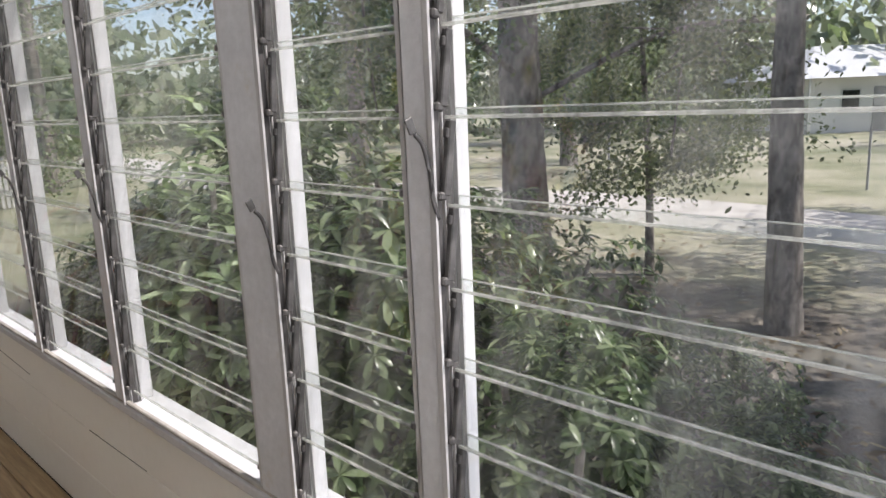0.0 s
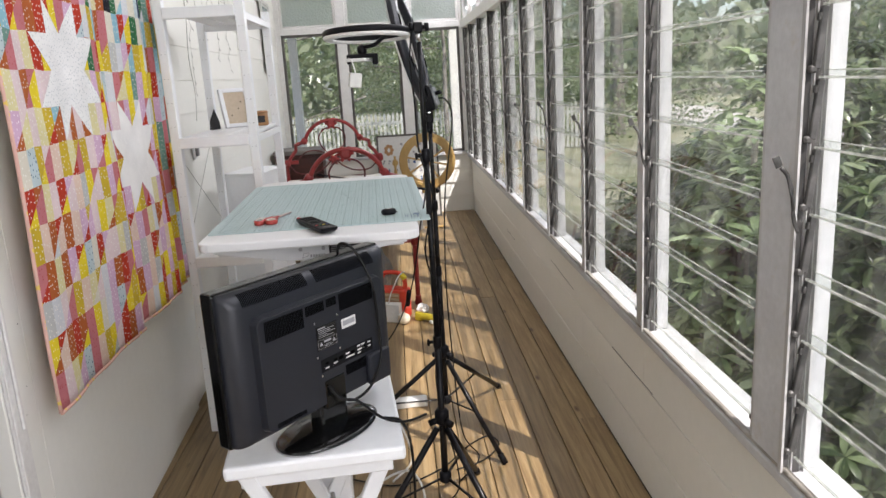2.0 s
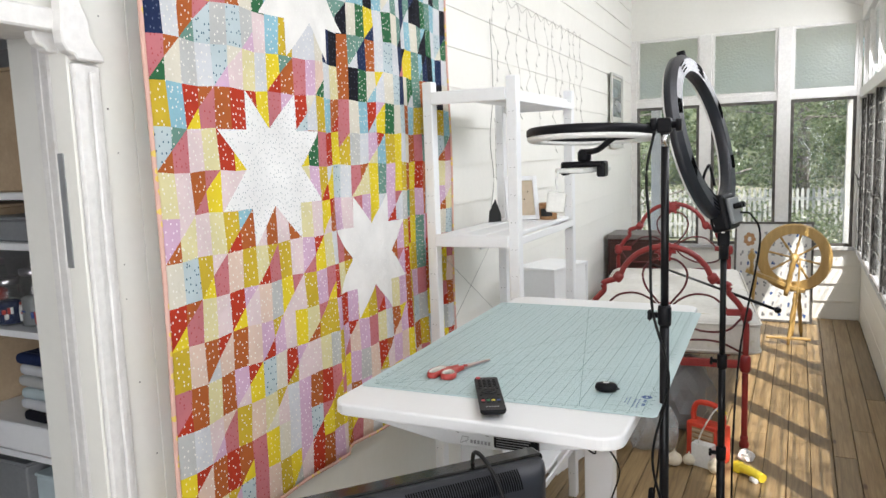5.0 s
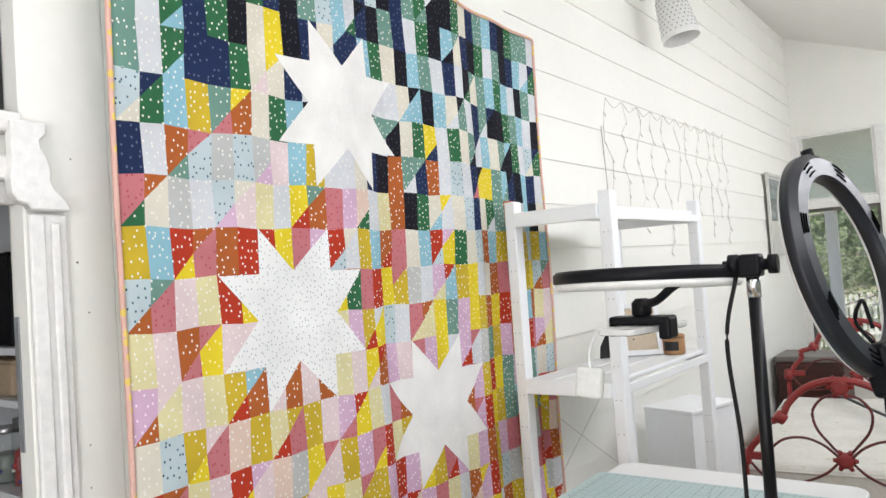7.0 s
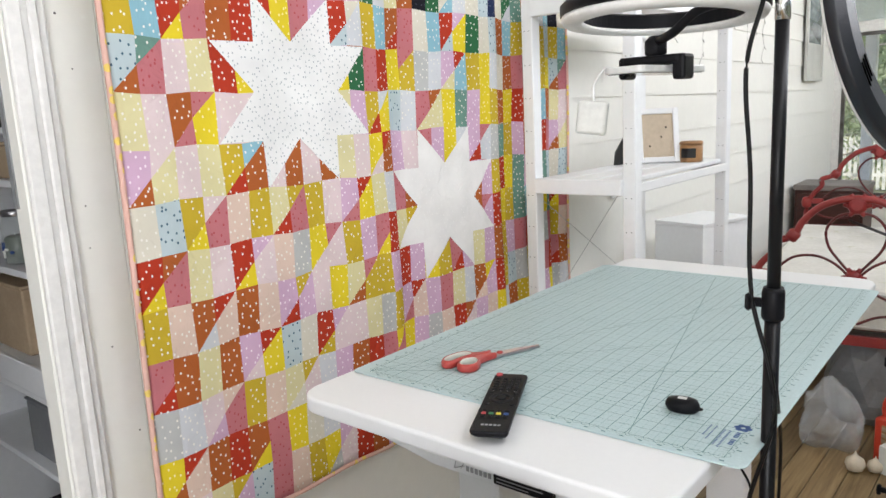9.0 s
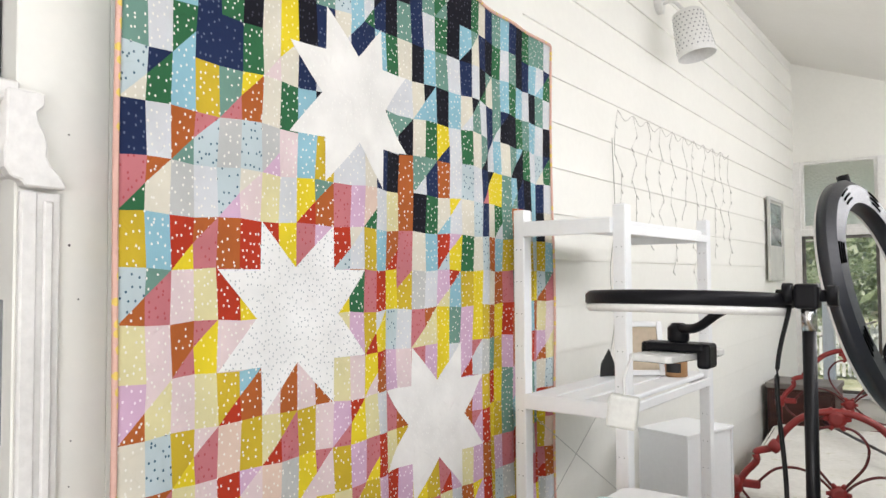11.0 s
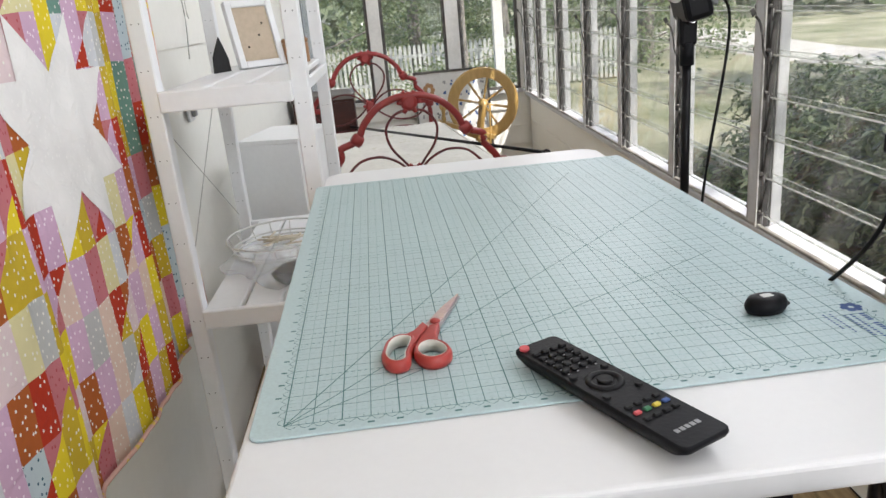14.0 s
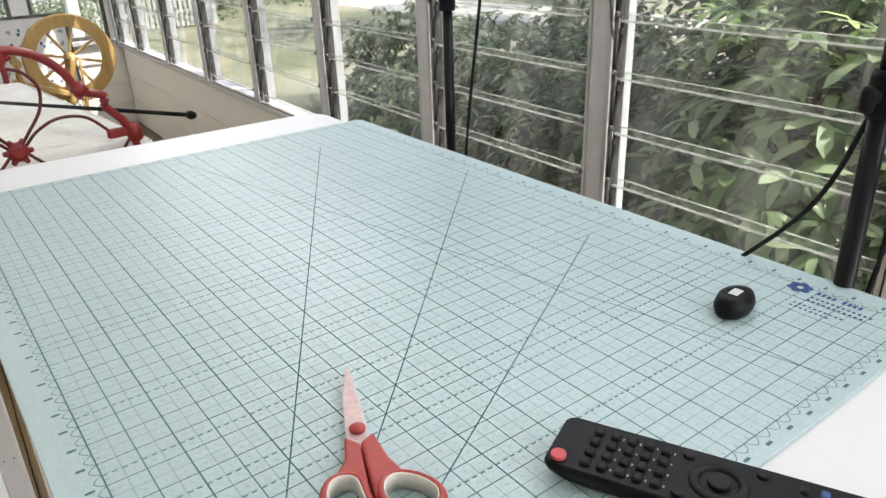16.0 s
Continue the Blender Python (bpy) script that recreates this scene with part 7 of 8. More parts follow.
cable("desk_lead", [(-0.09, 2.94, 1.105), (-0.095, 2.93, 0.76), (-0.075, 2.925, 0.685), (-0.105, 2.925, 0.70), (-0.085, 2.93, 0.748), (-0.065, 2.93, 0.735), (0.0, 2.93, 0.642), (-0.028, 2.93, 0.522), (-0.04, 2.93, 0.434), (-0.111, 2.93, 0.42), (-0.119, 2.93, 0.354), (-0.12, 2.93, 0.10), (-0.10, 3.05, 0.006), (-0.06, 3.16, 0.006)], 0.003, CORD, "black desk lead looped beside the column")
f = cable("switch_lead", [(0.272, 2.098, 1.34), (0.268, 2.14, 1.23), (0.247, 2.25, 1.098), (0.228, 2.32, 0.969), (0.210, 2.38, 0.871), (0.192, 2.415, 0.807), (0.153, 2.52, 0.687), (0.103, 2.65, 0.57), (0.024, 2.82, 0.441), (-0.074, 3.0, 0.33), (-0.166, 3.15, 0.18), (-0.15, 3.225, 0.075)], 0.0026, CORD, "black ring light lead with an inline switch")
bm = bmesh.new()
rod(bm, (0.197, 2.402, 0.836), (0.188, 2.43, 0.778), 0.0085, seg=12)
part("inline_switch", bm, BLACK, f)
cable("white_lead", [(-0.12, 2.30, 0.045), (-0.02, 2.42, 0.05), (0.10, 2.45, 0.10), (0.17, 2.40, 0.12), (0.20, 2.32, 0.05), (0.12, 2.20, 0.006), (0.05, 2.25, 0.006)], 0.0045, WCORD, "white power lead looping on the floor")
cable("white_lead", [(0.08, 2.55, 0.006), (0.16, 2.62, 0.05), (0.14, 2.70, 0.13), (0.10, 2.78, 0.16), (0.06, 2.85, 0.10), (0.02, 2.95, 0.006), (-0.1, 3.1, 0.006)], 0.0045, WCORD, "white power lead looping on the floor")
cable("floor_lead", [(-0.10, 2.60, 0.006), (0.10, 2.52, 0.006), (0.28, 2.62, 0.006), (0.40, 2.78, 0.006), (0.50, 2.86, 0.006), (0.54, 2.78, 0.006), (0.46, 2.66, 0.006), (0.34, 2.60, 0.006)], 0.0032, CORD, "black lead curled on the floorboards")
cable("tv_lead", [(0.11, 1.62, 0.742), (0.155, 1.60, 0.735), (0.175, 1.58, 0.66), (0.17, 1.62, 0.40), (0.15, 1.75, 0.10), (0.08, 1.95, 0.008), (-0.05, 2.2, 0.008)], 0.0035, CORD, "black television lead dropping off the stool")


def power_board():
    f = thing("power_board", Matrix.Translation((-0.02, 3.235, 0.0)) @ Matrix.Rotation(radians(3), 4, "Z"), "white multi-socket power board with black and white plugs", "power board")
    boxpart("board_body", (-0.27, 0.27, -0.032, 0.032, 0.0, 0.038), WHITEPLAST, f, bev=0.006, seg=2)
    for k, m in enumerate((BLACK, BLACK, WHITEPLAST)):
        x = -0.225 + k * 0.075
        bm = bmesh.new()
        bx(bm, x - 0.024, x + 0.024, -0.020, 0.020, 0.0385, 0.088, 0.006, 2)
        tube(bm, spline([(x, 0, 0.072), (x, 0.0, 0.11), (x + 0.03, 0.03, 0.12), (x + 0.07, 0.08, 0.06), (x + 0.10, 0.14, 0.005)], 6), 0.0035, 6)
        part("plug", bm, m, f)


power_board()
cable("white_flex", [(-0.30, 3.18, 0.03), (-0.34, 3.22, 0.10), (-0.375, 3.24, 0.12), (-0.39, 3.32, 0.07), (-0.41, 3.42, 0.05), (-0.36, 3.50, 0.16), (-0.34, 3.52, 0.19)], 0.004, WCORD, "white flex looping up beside the shelf unit")


def red_lantern():
    f = thing("red_lantern", Matrix.Translation((0.098, 4.645, 0)) @ Matrix.Rotation(radians(-26), 4, "Z"), "red plastic toy lantern with a carrying handle, on the floor", "lantern")
    bm = bmesh.new()
    bx(bm, -0.105, 0.105, -0.05, 0.05, 0.0, 0.205, 0.014, 3)
    part("lantern_body", bm, REDPLAST, f)
    bm = bmesh.new()
    tube(bm, spline([(-0.085, 0, 0.195), (-0.088, 0, 0.250), (-0.068, 0, 0.295), (-0.03, 0, 0.308), (0.03, 0, 0.308), (0.068, 0, 0.295), (0.088, 0, 0.250), (0.085, 0, 0.195)], 6), 0.015, 10)
    part("handle", bm, REDPLAST, f)
    boxpart("woven_panel", (-0.065, 0.065, -0.056, -0.0505, 0.04, 0.18), WOODTIN, f, "woven brown front panel", bev=0.002)
    for k in range(5):
        boxpart("panel_slat", (-0.062, 0.062, -0.0605, -0.0565, 0.048 + k * 0.027, 0.066 + k * 0.027), CARDBOARD, f, bev=0.002)
    bm = bmesh.new()
    rod(bm, (0.062, 0, 0.300), (0.092, 0, 0.268), 0.019, seg=14)
    part("handle_cap", bm, YELLOWPLAST, f, "yellow cap on the handle")


red_lantern()
for x, y, r in ((-0.055, 4.50, 0.040), (0.155, 4.475, 0.042), (0.015, 4.535, 0.032)):
    f = thing("white_bulb", Matrix.Translation((x, y, 0)), "cream papery bulb lying on the floorboards", "bulb", "bulbs on the floor")
    bm = bmesh.new()
    lathe(bm, [(r * 0.3, 0.0), (r * 0.8, r * 0.25), (r, r * 0.85), (r * 0.85, r * 1.4), (r * 0.35, r * 1.75), (r * 0.10, r * 2.05), (r * 0.06, r * 2.3)], 20)
    part("bulb_body", bm, ONION, f)
f = thing("white_card_box", Matrix.Translation((0.085, 4.545, 0)) @ Matrix.Rotation(radians(-20), 4, "Z"), "small white plastic box with a trailing lead", "box")
boxpart("box_body", (-0.055, 0.055, -0.03, 0.03, 0.0, 0.125), WHITEPLAST, f, bev=0.005, seg=2)
bm = bmesh.new()
tube(bm, spline([(-0.02, -0.02, 0.124), (0.0, -0.035, 0.18), (0.03, -0.03, 0.25), (0.06, 0.0, 0.315), (0.08, 0.05, 0.33)], 6), 0.004, 6)
part("lead", bm, WCORD, f)
f = thing("yellow_toy", Matrix.Translation((0.318, 4.49, 0)) @ Matrix.Rotation(radians(-34), 4, "Z"), "yellow plastic toy with a white tip on the floor", "toy")
bm = bmesh.new()
tube(bm, spline([(-0.09, 0.0, 0.025), (-0.03, 0.0, 0.03), (0.03, 0.0, 0.026), (0.08, -0.01, 0.024)], 6), 0.024, 10)
bx(bm, -0.10, -0.05, -0.022, 0.022, 0.0, 0.055, 0.010, 2)
part("toy_body", bm, YELLOWPLAST, f)
bm = bmesh.new()
rod(bm, (0.03, -0.035, 0.012), (0.07, -0.045, 0.012), 0.012, seg=10)
part("toy_tip", bm, WHITEPLAST, f)
crumpled("plastic_bag", Matrix.Translation((-0.20, 4.72, 0)), (0.13, 0.12, 0.165), FILM, "crumpled clear plastic bag on the floor under the bed end", "plastic bag", 1.3, 4)
crumpled("crumpled_paper", Matrix.Translation((0.285, 4.69, 0)), (0.040, 0.032, 0.034), LABEL, "crumpled white printed paper on the floorboards", "paper", 4.7, 3)
crumpled("grey_bag", Matrix.Translation((-0.12, 5.10, 0)), (0.20, 0.16, 0.27), GREYPLAST, "dark grey soft bag pushed under the bed", "bag", 9.3, 3, 0.2)


# ---- storage shelves in the room behind the doorway ----
RACK_Y = 1.94


def storage_rack():
    s = thing("storage_rack", Matrix(), "white open storage rack crowded with jars and boxes", "storage rack")
    for x in (-2.30, -1.235):
        boxpart("rack_side", (x, x + 0.018, RACK_Y + 0.01, RACK_Y + 0.36, 0, 2.3), SHELF_WHITE, s)
    for z in (0.05, 0.62, 0.855, 0.945, 1.22, 1.47, 1.61, 2.1):
        boxpart("rack_shelf", (-2.28, -1.236, RACK_Y, RACK_Y + 0.36, z - 0.020, z), SHELF_WHITE, s, bev=0.002)
    boxpart("drawer_front", (-2.28, -1.237, RACK_Y - 0.012, RACK_Y - 0.001, 0.865, 0.948), SHELF_WHITE, s, bev=0.003)


storage_rack()
rng = random.Random(21)
JAR = dusty_glass("jar_glass", 0.03, 0.12, 20.0)
for k in range(6):
    x, y = -1.30 - k * 0.095, RACK_Y + (0.055 if k % 2 else 0.075)
    h = (0.115, 0.165, 0.15, 0.12, 0.17, 0.14)[k]
    f = thing("glass_jar", Matrix.Translation((x, y, 1.2205)), "glass jar of small buttons with a metal lid", "jar", "jars on the rack")
    bm = bmesh.new()
    lathe(bm, [(0.030, 0), (0.040, 0.004), (0.042, h * 0.8), (0.033, h)], 18)
    part("jar_body", bm, JAR, f)
    bm = bmesh.new()
    lathe(bm, [(0.026, 0.004), (0.037, 0.006), (0.037, h * 0.55), (0.026, h * 0.6)], 14)
    part("contents", bm, (CLOTH[14], MAHOG, GREYPLAST, CLOTH[1], SCISSRED, GREENDARK)[k], f)
    bm = bmesh.new()
    lathe(bm, [(0.035, h), (0.037, h + 0.002), (0.037, h + 0.016), (0.033, h + 0.018)], 18)
    part("lid", bm, STEEL, f)
    for q in range(7):
        bm = bmesh.new()
        a = rng.uniform(3.6, 5.9)
        rod(bm, (0.0375 * math.cos(a), 0.0375 * math.sin(a), h * rng.uniform(0.1, 0.5)), (0.0392 * math.cos(a), 0.0392 * math.sin(a), h * 0.3), 0.006, seg=8)
        part("button", bm, (WHITEPLAST, SCISSRED, BTNBLUE, CLOTH[14])[q % 4], f)
for (x, z, w, h, m, nm) in ((-1.42, 1.61, 0.34, 0.33, CARDBOARD, "brown cardboard"), (-1.82, 1.61, 0.36, 0.25, BLACK, "black"), (-1.33, 1.47, 0.15, 0.085, CLOTH[5], "grey blue"), (-1.52, 1.47, 0.20, 0.06, GREYPLAST, "grey"), (-1.78, 1.47, 0.25, 0.09, CARDBOARD, "brown"),
                            (-1.38, 0.62, 0.26, 0.15, CLOTH[5], "pale blue"), (-1.70, 0.62, 0.3, 0.17, GREYPLAST, "grey"), (-1.44, 0.05, 0.36, 0.38, MAHOG, "dark red"), (-1.86, 0.05, 0.36, 0.30, BLACK, "black"), (-1.9, 0.945, 0.3, 0.2, CARDBOARD, "brown")):
    f = thing("storage_box", Matrix.Translation((x, RACK_Y + 0.15, z + 0.0005)), nm + " storage box on the crowded rack", "box", "boxes on the rack")
    boxpart("box_body", (-w / 2, w / 2, -0.12, 0.14, 0, h), m, f, bev=0.006, seg=2)
    boxpart("lid", (-w / 2 - 0.003, w / 2 + 0.003, -0.123, 0.143, h + 0.0005, h + 0.010), m, f, bev=0.003)
    if m is CARDBOARD and z == 1.61:
        bm = bmesh.new()
        prism(bm, [(0.05 * math.cos(math.pi / 6 + k * math.pi / 3), 0.05 * math.sin(math.pi / 6 + k * math.pi / 3)) for k in range(6)], 0.1206, 0.1214, Matrix.Translation((0.07, 0, 0.16)) @ Matrix(((1, 0, 0, 0), (0, 0, -1, 0), (0, 1, 0, 0), (0, 0, 0, 1))))
        part("printed_mark", bm, BLACKPAPER, f)
    if nm == "pale blue":
        for xx in (-0.03, 0.06):
            bm = bmesh.new()
            rod(bm, (xx, -0.121, 0.075), (xx, -0.132, 0.075), 0.009, seg=12)
            part("knob", bm, STEEL, f)
f = thing("gold_tin", Matrix.Translation((-1.36, RACK_Y + 0.11, 0.4410)) @ Matrix.Rotation(radians(20), 4, "Z"), "shiny gold gift box on the red box", "box")
boxpart("tin_body", (-0.07, 0.07, -0.05, 0.05, 0, 0.05), BRASSY, f, bev=0.004, seg=2)
boxpart("lid", (-0.072, 0.072, -0.052, 0.052, 0.0505, 0.066), BRASSY, f, bev=0.004)
f = thing("plastic_packet", Matrix.Translation((-1.40, RACK_Y + 0.10, 0.8555)), "red and white plastic packet lying on the shelf", "packet")
boxpart("packet_body", (-0.12, 0.10, -0.08, 0.1, 0, 0.042), REDPLAST, f, bev=0.018, seg=3)
boxpart("packet_end", (0.1005, 0.15, -0.07, 0.09, 0.002, 0.038), WHITEPLAST, f, bev=0.014, seg=3)
rng = random.Random(4)
for k in range(6):
    f = thing("folded_fabric", Matrix.Translation((-1.38 - 0.01 * (k % 2), RACK_Y + 0.15, 0.9458 + k * 0.034)) @ Matrix.Rotation(radians(rng.uniform(-5, 5)), 4, "Z"), "folded cotton fabric in a stack on the rack", "fabric", "fabric stack")
    boxpart("fold", (-0.13, 0.12, -0.14, 0.12, 0, 0.032), CLOTH[(0, 6, 5, 7, 6, 1)[k]], f, bev=0.013, seg=3)


# ---- outside ----
GZ = -0.70
bm = bmesh.new()
bmesh.ops.create_grid(bm, x_segments=1, y_segments=1, size=150.0)
bmesh.ops.translate(bm, verts=bm.verts, vec=(20, 20, GZ))
ground = structure("ground", bm, GROUND, "dry lawn and leaf litter around the house", "ground")
bm = bmesh.new()
pts = [(10.5 + 0.9 * math.sin(y * 0.21) + 0.3 * y / 10, y) for y in range(-30, 41, 2)]
for (x0, y0), (x1, y1) in zip(pts, pts[1:]):
    bm.faces.new([bm.verts.new(p) for p in ((x0, y0, GZ + 0.006), (x0 + 3.0, y0, GZ + 0.006), (x1 + 3.0, y1, GZ + 0.006), (x1, y1, GZ + 0.006))])
bmesh.ops.remove_doubles(bm, verts=bm.verts, dist=0.001)
structure("road", bm, GRAVEL, "pale gravel drive across the lawn", "drive")


def leaf_faces(bm, p, d, up, L, W, bend=0.25):
    """One leaf: a folded blade of six faces."""
    d = d.normalized()
    s = d.cross(up)
    if s.length < 0.01:
        s = d.cross(Vector((1, 0, 0)))
    s.normalize()
    n = s.cross(d).normalized()
    mid = [p, p + d * L * 0.42 + n * L * 0.02, p + d * L * 0.82 - n * L * bend * 0.45, p + d * L - n * L * bend * 0.8]
    wid = [0.06, 0.85, 0.88, 0.0]
    c = [bm.verts.new(q) for q in mid]
    l = [bm.verts.new(q + s * W * w + n * W * 0.18) for q, w in zip(mid[:3], wid)]
    r = [bm.verts.new(q - s * W * w + n * W * 0.18) for q, w in zip(mid[:3], wid)]
    for A in (l, r):
        for i in range(2):
            bm.faces.new((c[i], c[i + 1], A[i + 1], A[i])).smooth = True
        bm.faces.new((c[2], c[3], A[2])).smooth = True


def shrub(x, y, rx, ry, h, seed, whorls, leafL=0.080, leaf=LEAF):
    """A broad evergreen shrub: stems from the ground, whorls of long leaves over an uneven dome."""
    rng = random.Random(seed)
    t = thing("shrub", Matrix.Translation((x, y, GZ)), "broad evergreen shrub with whorls of long glossy leaves, outside the louvres", "shrub", "shrubs by the verandah")
    tips = []
    for k in range(whorls):
        a, e = rng.uniform(0, 2 * math.pi), math.asin(rng.uniform(-0.25, 1.0))
        f = rng.uniform(0.55, 1.0) * (1 + 0.25 * noise.noise(Vector((math.cos(a) * 2, math.sin(a) * 2, e * 2 + seed))))
        tips.append(Vector((rx * f * math.cos(a) * math.cos(e), ry * f * math.sin(a) * math.cos(e), h * (0.42 + 0.58 * f * math.sin(e)))))
    bm = bmesh.new()
    for k in range(14):
        p = tips[k * 7 % len(tips)]
        tube(bm, spline([(rng.uniform(-0.1, 0.1), rng.uniform(-0.15, 0.15), 0), p * 0.35 + Vector((0, 0, 0.1)), p * 0.75, p], 4), 0.014, 6)
    part("stems", bm, BARK, t)
    bm = bmesh.new()
    for p in tips:
        n = rng.randint(7, 11)
        out = Vector((0.6 * p.x / rx, 0.6 * p.y / ry, 0.75)).normalized()
        up = (out + Vector((0, 0, 0.6))).normalized()
        a0 = rng.uniform(0, 6.28)
        u = out.orthogonal().normalized()
        v = out.cross(u)
        for k in range(n):
            a = a0 + k * 2.4
            d = (u * math.cos(a) + v * math.sin(a)) + out * rng.uniform(-0.1, 0.8) + Vector((0, 0, rng.uniform(-0.5, 0.1)))
            L = leafL * rng.uniform(0.7, 1.25)
            leaf_faces(bm, p, d, up, L, L * 0.17, rng.uniform(0.1, 0.5))
    part("crown", bm, leaf, t)


shrub(2.20, 2.35, 0.75, 0.75, 2.10, 1, 900, 0.085)
# sun on this shrub by the glass is painted into its leaves
shrub(1.62, 2.90, 0.30, 0.46, 2.20, 12, 300, 0.105, SUNLEAF)
shrub(2.20, 3.20, 0.70, 0.80, 2.50, 2, 1100)
shrub(2.25, 4.10, 0.70, 0.70, 1.85, 3, 800)
shrub(2.10, 1.45, 0.60, 0.60, 1.60, 4, 800, 0.062)
shrub(2.75, 1.00, 0.80, 0.55, 1.05, 7, 900, 0.050)
shrub(2.60, 5.25, 0.80, 0.80, 1.75, 5, 700)
shrub(2.50, 6.40, 0.70, 0.70, 1.25, 8, 600)
shrub(4.60, 6.60, 1.10, 1.20, 1.55, 10, 900)
shrub(4.30, 8.90, 1.00, 1.30, 1.35, 11, 800)
shrub(3.60, 2.90, 0.90, 1.10, 1.70, 6, 600)
shrub(4.30, 2.10, 0.90, 0.80, 0.80, 9, 700, 0.062)


def tree(x, y, r, h, crown_r, crown_h, seed, leaves, leafL=0.13, label="tall tree with rough grey bark and a loose leafy crown", low=0.4, leaf=TREELEAF):
    rng = random.Random(seed)
    t = thing("tree", Matrix.Translation((x, y, GZ)), label, "tree", "garden trees")
    bm = bmesh.new()
    pts = [(0, 0, -0.2), (0.02, 0.01, 0.3), (0.05 * rng.uniform(-1, 1), 0.05, h * 0.35), (0.15 * rng.uniform(-1, 1), 0.1 * rng.uniform(-1, 1), h * 0.7), (0.3 * rng.uniform(-1, 1), 0.2, h)]
    sp = spline(pts, 22)
    n = len(sp)
    seg = 26
    rings = []
    for i, p in enumerate(sp):
        f = i / (n - 1)
        rad = r * (1.0 - 0.75 * f) * (1.0 + 0.75 * math.exp(-f * 20))
        rings.append([bm.verts.new(p + Vector((math.cos(2 * math.pi * k / seg), math.sin(2 * math.pi * k / seg), 0)) * rad * (1 + 0.10 * noise.noise(Vector((math.cos(2 * math.pi * k / seg) * 2, math.sin(2 * math.pi * k / seg) * 2, f * 9 + seed))) + 0.07 * noise.noise(Vector((k * 1.7, f * 60, seed))))) for k in range(seg)])
    for A, B in zip(rings, rings[1:]):
        for k in range(seg):
            bm.faces.new((A[k], A[(k + 1) % seg], B[(k + 1) % seg], B[k])).smooth = True
    part("trunk", bm, BARK, t)
    tips = []
    bm = bmesh.new()
    for k in range(14):
        f = rng.uniform(low, 1.0)
        base = sp[int(f * (n - 1))]
        a = rng.uniform(0, 6.28)
        L = crown_r * rng.uniform(0.5, 1.05)
        end = base + Vector((math.cos(a) * L, math.sin(a) * L, crown_h * rng.uniform(-0.15, 0.35)))
        mid = base + (end - base) * 0.5 + Vector((0, 0, 0.3 * rng.uniform(-0.4, 1)))
        tube(bm, spline([base, mid, end], 5), r * 0.10, 6)
        for q in range(7):
            s = base + (end - base) * rng.uniform(0.35, 1.0)
            e = s + Vector((rng.uniform(-1, 1), rng.uniform(-1, 1), rng.uniform(-0.9, 0.6))) * crown_r * 0.34
            tube(bm, [s, e], r * 0.03, 4)
            tips.append((s, e))
    part("limbs", bm, BARK, t)
    bm = bmesh.new()
    for k in range(leaves):
        s, e = tips[rng.randrange(len(tips))]
        p = s + (e - s) * rng.uniform(0.1, 1.1) + Vector((rng.gauss(0, 1), rng.gauss(0, 1), rng.gauss(0, 0.8))) * crown_r * 0.10
        d = Vector((rng.uniform(-1, 1), rng.uniform(-1, 1), rng.uniform(-1, 0.3)))
        L = leafL * rng.uniform(0.7, 1.3)
        d.normalize()
        u = d.orthogonal().normalized()
        a = rng.uniform(0, 6.28)
        u = (Matrix.Rotation(a, 3, d) @ u) * L * 0.28
        bm.faces.new([bm.verts.new(q) for q in (p, p + d * L * 0.5 + u, p + d * L, p + d * L * 0.5 - u)])
    part("crown", bm, leaf, t)


tree(7.05, 2.47, 0.20, 7.5, 3.2, 2.2, 31, 20000, 0.062, low=0.60)
tree(6.15, 4.75, 0.31, 8.5, 3.4, 2.6, 32, 40000, 0.066, low=0.42)
tree(8.3, 4.55, 0.07, 3.7, 1.7, 1.2, 52, 17000, 0.070, label="slender garden tree with a low dense crown", low=0.50)
# next eight trees stand out of view, added for their shade and dapples
tree(3.6, -3.75, 0.22, 8.2, 1.7, 1.8, 49, 7000, 0.11, low=0.66)
tree(5.9, -3.0, 0.22, 8.4, 1.7, 1.8, 50, 13000, 0.11, low=0.62)
tree(12.3, -1.2, 0.24, 9.0, 2.2, 2.0, 51, 7000, 0.14, low=0.60)
tree(5.6, -6.2, 0.25, 9.5, 2.5, 2.2, 45, 1600, 0.16, low=0.66)
tree(6.6, 0.8, 0.22, 9.2, 2.4, 2.0, 47, 10000, 0.11, low=0.70)
tree(8.5, -2.1, 0.26, 9.2, 3.8, 2.2, 48, 15000, 0.12, low=0.55)
tree(14.8, -3.8, 0.3, 9.0, 4.2, 2.6, 46, 16000, 0.17, low=0.5)
tree(11.8, -5.0, 0.28, 9.0, 4.0, 2.6, 43, 16000, 0.16, low=0.5)
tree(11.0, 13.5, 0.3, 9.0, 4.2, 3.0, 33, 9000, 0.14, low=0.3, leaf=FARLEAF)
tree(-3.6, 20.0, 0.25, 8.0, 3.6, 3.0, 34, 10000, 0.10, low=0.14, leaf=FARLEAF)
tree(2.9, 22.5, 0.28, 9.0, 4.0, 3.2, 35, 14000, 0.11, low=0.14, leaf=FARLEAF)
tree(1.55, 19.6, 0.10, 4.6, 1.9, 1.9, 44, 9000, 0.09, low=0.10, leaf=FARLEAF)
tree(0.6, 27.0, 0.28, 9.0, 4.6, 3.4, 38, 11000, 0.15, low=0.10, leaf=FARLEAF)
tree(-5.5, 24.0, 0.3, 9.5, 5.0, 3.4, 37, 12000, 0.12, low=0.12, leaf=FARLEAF)
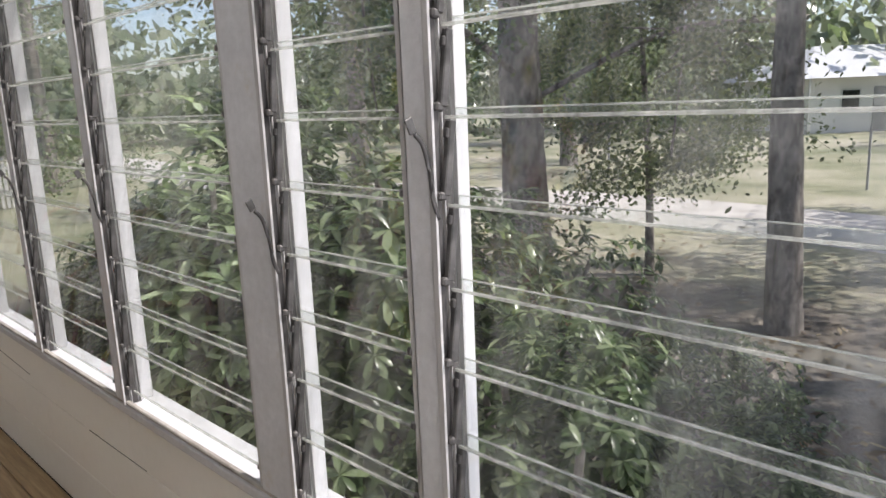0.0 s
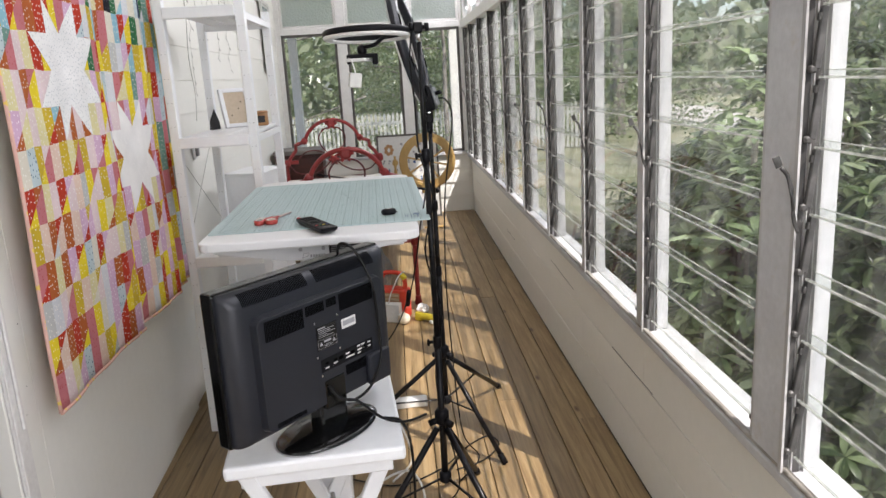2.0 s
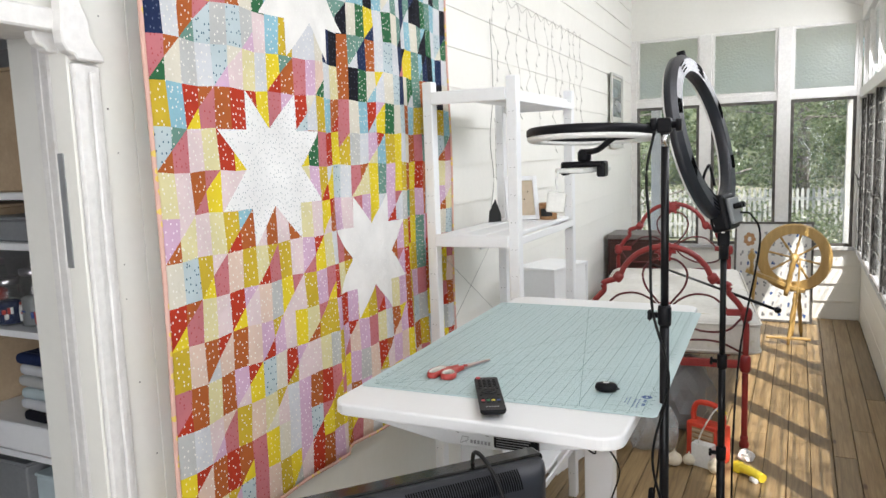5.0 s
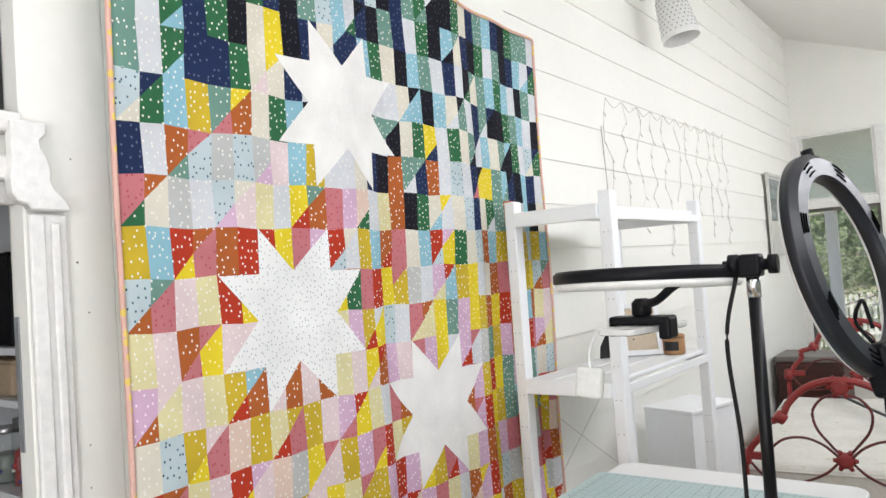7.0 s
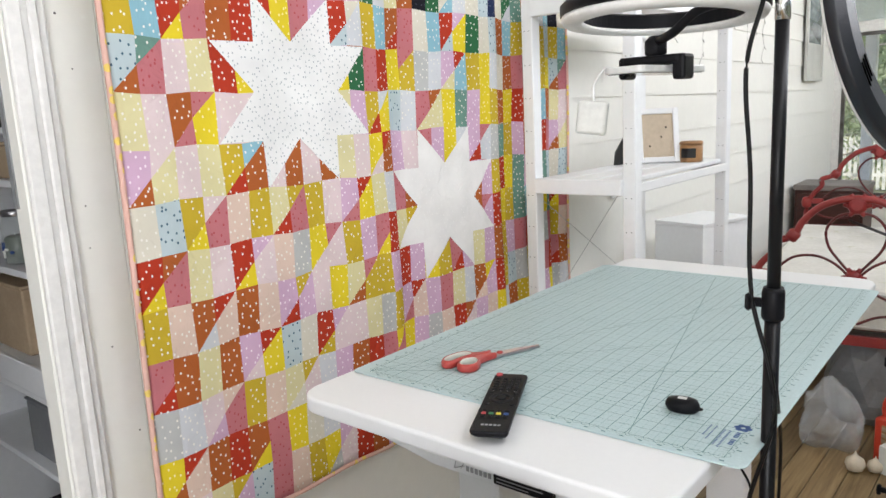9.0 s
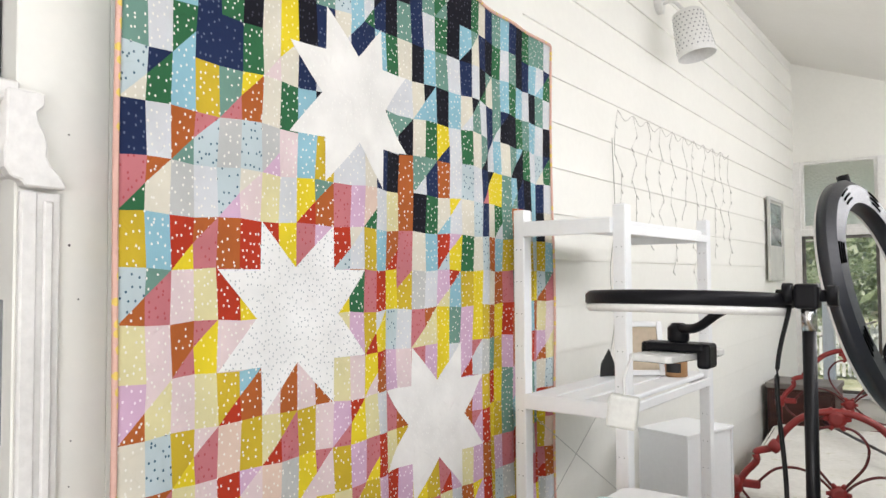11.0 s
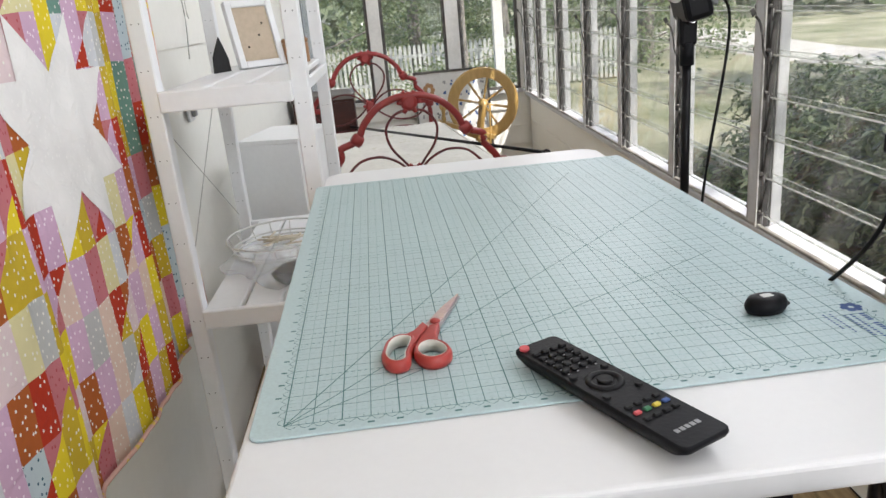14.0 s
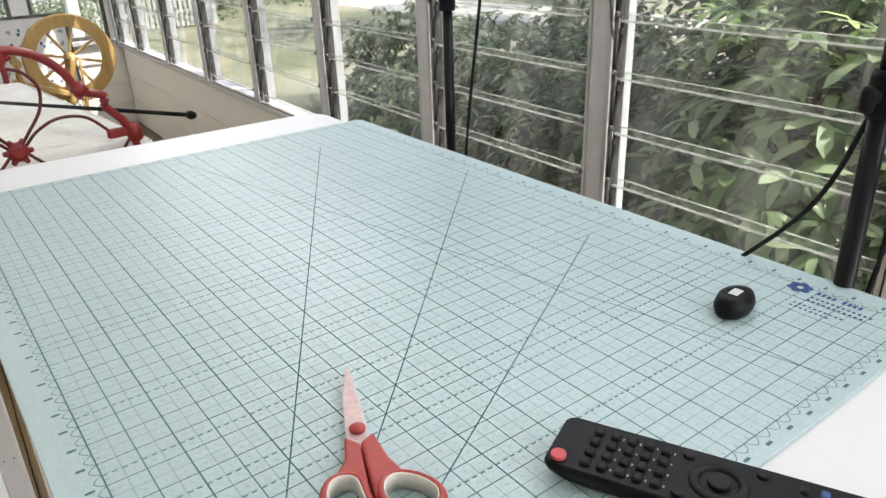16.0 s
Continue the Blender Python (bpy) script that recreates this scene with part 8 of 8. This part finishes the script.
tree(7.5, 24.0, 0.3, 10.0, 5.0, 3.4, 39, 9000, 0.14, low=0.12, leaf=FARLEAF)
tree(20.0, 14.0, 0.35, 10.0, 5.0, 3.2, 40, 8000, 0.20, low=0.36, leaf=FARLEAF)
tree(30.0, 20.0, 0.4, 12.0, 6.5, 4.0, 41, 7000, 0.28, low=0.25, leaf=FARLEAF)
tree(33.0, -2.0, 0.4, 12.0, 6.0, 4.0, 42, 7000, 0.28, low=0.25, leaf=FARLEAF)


def far_wood():
    """A belt of distant bush round the garden."""
    rng = random.Random(77)
    t = new("far_woods")
    bm = bmesh.new()
    for k in range(240):
        a = rng.uniform(-1.0, 2.1)
        d = rng.uniform(42, 60)
        c = Vector((d * math.cos(a), d * math.sin(a) + 4, GZ))
        h = rng.uniform(5, 11)
        for q in range(60):
            p = c + Vector((rng.gauss(0, 2.2), rng.gauss(0, 2.2), abs(rng.gauss(h * 0.5, h * 0.28))))
            u = Vector((rng.uniform(-1, 1), rng.uniform(-1, 1), rng.uniform(-1, 1))).normalized()
            v = u.orthogonal().normalized() * rng.uniform(0.3, 0.7)
            u *= rng.uniform(0.3, 0.8)
            bm.faces.new([bm.verts.new(x) for x in (p, p + u + v, p + u * 2, p + u - v)])
    me = mesh_of("far_woods", bm)
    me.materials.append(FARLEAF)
    bpy.data.objects.remove(t)
    tagged(new("far_woods", me), "distant belt of bush behind the lawn", "woods", kind="stuff")


far_wood()


def picket_fence():
    f = thing("fence", Matrix.Translation((-6.0, 20.6, GZ)), "white picket fence across the back lawn", "fence")
    bm = bmesh.new()
    prism(bm, [(-0.035, 0.05), (0.035, 0.05), (0.035, 1.25), (0, 1.32), (-0.035, 1.25)], -0.01, 0.01, Matrix(((1, 0, 0, 0), (0, 0, 1, 0), (0, 1, 0, 0), (0, 0, 0, 1))))
    me = mesh_of("picket", bm)
    me.materials.append(FENCEWHITE)
    for k in range(100):
        o = new("picket", me)
        o.parent, o.location = f, (k * 0.12, 0, 0)
    for z in (0.35, 1.0):
        boxpart("rail", (-0.1, 12.0, 0.011, 0.05, z, z + 0.08), FENCEWHITE, f)
    for k in range(7):
        boxpart("post", (k * 2.0 - 0.05, k * 2.0 + 0.05, 0.051, 0.15, -0.1, 1.2), FENCEWHITE, f)


picket_fence()
for x in (-1.12, 1.03):
    f = thing("verandah_post", Matrix.Translation((x, 10.2, GZ)), "white painted verandah post outside the end windows", "post", "verandah posts")
    boxpart("post_shaft", (-0.055, 0.055, -0.055, 0.055, 0.0, 3.6), WHITE, f, bev=0.006)
    boxpart("post_cap", (-0.075, 0.075, -0.075, 0.075, 3.4, 3.46), WHITE, f, bev=0.006)
    boxpart("post_base", (-0.07, 0.07, -0.07, 0.07, 0.0, 0.12), WHITE, f, bev=0.006)
bm = bmesh.new()
bx(bm, -4, 1.35, FAR + 0.25, 10.6, 2.88, 2.95)
structure("roof_porch", bm, CEIL, "white lined porch roof beyond the end windows", "roof")
bm = bmesh.new()
bx(bm, 1.12, 1.34, NEAR_END - 0.3, FAR + 0.25, 2.86, 2.92)
structure("roof_eave", bm, CEIL, "white lined eave over the louvres", "roof")


def far_house():
    f = thing("house", Matrix.Translation((40, 9.1, GZ)) @ Matrix.Rotation(radians(52), 4, "Z"), "low white cottage with a pale iron roof across the lawn", "house")
    boxpart("wall", (0, 7, -5, 5, 0, 2.5), HOUSEWALL, f)
    bm = bmesh.new()
    A = [bm.verts.new(p) for p in ((-0.6, -5.6, 2.5), (7.6, -5.6, 2.5), (7.6, 5.6, 2.5), (-0.6, 5.6, 2.5))]
    B = [bm.verts.new(p) for p in ((3.5, -2.5, 4.1), (3.5, 2.5, 4.1))]
    for q in ((A[0], A[1], B[0]), (A[1], A[2], B[1], B[0]), (A[2], A[3], B[1]), (A[3], A[0], B[0], B[1]), tuple(A)):
        bm.faces.new(q)
    part("roof", bm, ROOFIRON, f)
    for y in (-3.4, -0.6, 2.4):
        w = boxpart("window", (-0.04, 0.02, y, y + 1.0, 0.9, 2.0), FENCEWHITE, f)
        boxpart("pane", (-0.05, -0.041, y + 0.08, y + 0.92, 0.98, 1.92), SCREEN, w)
    boxpart("door", (-0.04, 0.02, 0.9, 1.75, 0.05, 2.05), GREYPLAST, f)
    for y in (-5.2, -2, 1.2, 5.2):
        boxpart("verandah_post", (-0.55, -0.45, y, y + 0.1, 0, 2.5), FENCEWHITE, f)


far_house()
for k, (x, y) in enumerate(((17.5, 4.6), (17.5, 6.6), (17.6, 8.6), (17.4, 2.4), (17.3, 10.8))):
    f = thing("fence_post", Matrix.Translation((x, y, GZ)), "thin grey steel fence post on the lawn", "post", "wire fence posts")
    boxpart("post_shaft", (-0.025, 0.025, -0.02, 0.02, 0, 1.35), GREYPLAST, f)


def litter():
    """Fallen leaves and tufts under the trees."""
    rng = random.Random(55)
    bm = bmesh.new()
    for k in range(5000):
        p = Vector((1.4 + abs(rng.gauss(0, 4.2)), rng.uniform(-3, 9), GZ + 0.01))
        a = rng.uniform(0, 6.28)
        u = Vector((math.cos(a), math.sin(a), rng.uniform(-0.2, 0.4))) * rng.uniform(0.03, 0.08)
        v = Vector((-math.sin(a), math.cos(a), rng.uniform(0, 0.3))) * rng.uniform(0.012, 0.03)
        bm.faces.new([bm.verts.new(q) for q in (p, p + u + v, p + u * 2, p + u - v)])
    me = mesh_of("leaf_litter", bm)
    me.materials.append(leafy("dry_fallen_leaf", (0.10, 0.06, 0.03), (0.20, 0.13, 0.07), (0.32, 0.25, 0.15)))
    tagged(new("leaf_litter", me), "dry fallen leaves scattered on the lawn", "leaf litter", kind="stuff")


litter()

# ---- floorboards: laid last ----
rng = random.Random(3)
BW = 0.112
for i in range(20):
    x0 = 1.045 - (i + 1) * BW
    y = NEAR_END
    step = rng.uniform(0.6, 3.4)
    while y < FAR - 0.01:
        y2 = min(y + step, FAR + 0.005)
        if FAR - y2 < 0.5:
            y2 = FAR + 0.005
        L = round(y2 - y - 0.002, 2)
        bm = bmesh.new()
        w = BW - 0.0035
        prof = [(0, -0.022), (w, -0.022), (w, -0.0022), (w - 0.0022, 0), (0.0022, 0), (0, -0.0022)]
        A = [bm.verts.new((a, 0, b)) for a, b in prof]
        B = [bm.verts.new((a, L, b)) for a, b in prof]
        bm.faces.new(A)
        bm.faces.new(B[::-1])
        for k in range(6):
            bm.faces.new((A[k], A[(k + 1) % 6], B[(k + 1) % 6], B[k]))
        o = part("floorboard", bm, FLOORBOARD, floor)
        o.location = (x0, y, 0)
        y = y2
        step = rng.uniform(2.2, 4.4)
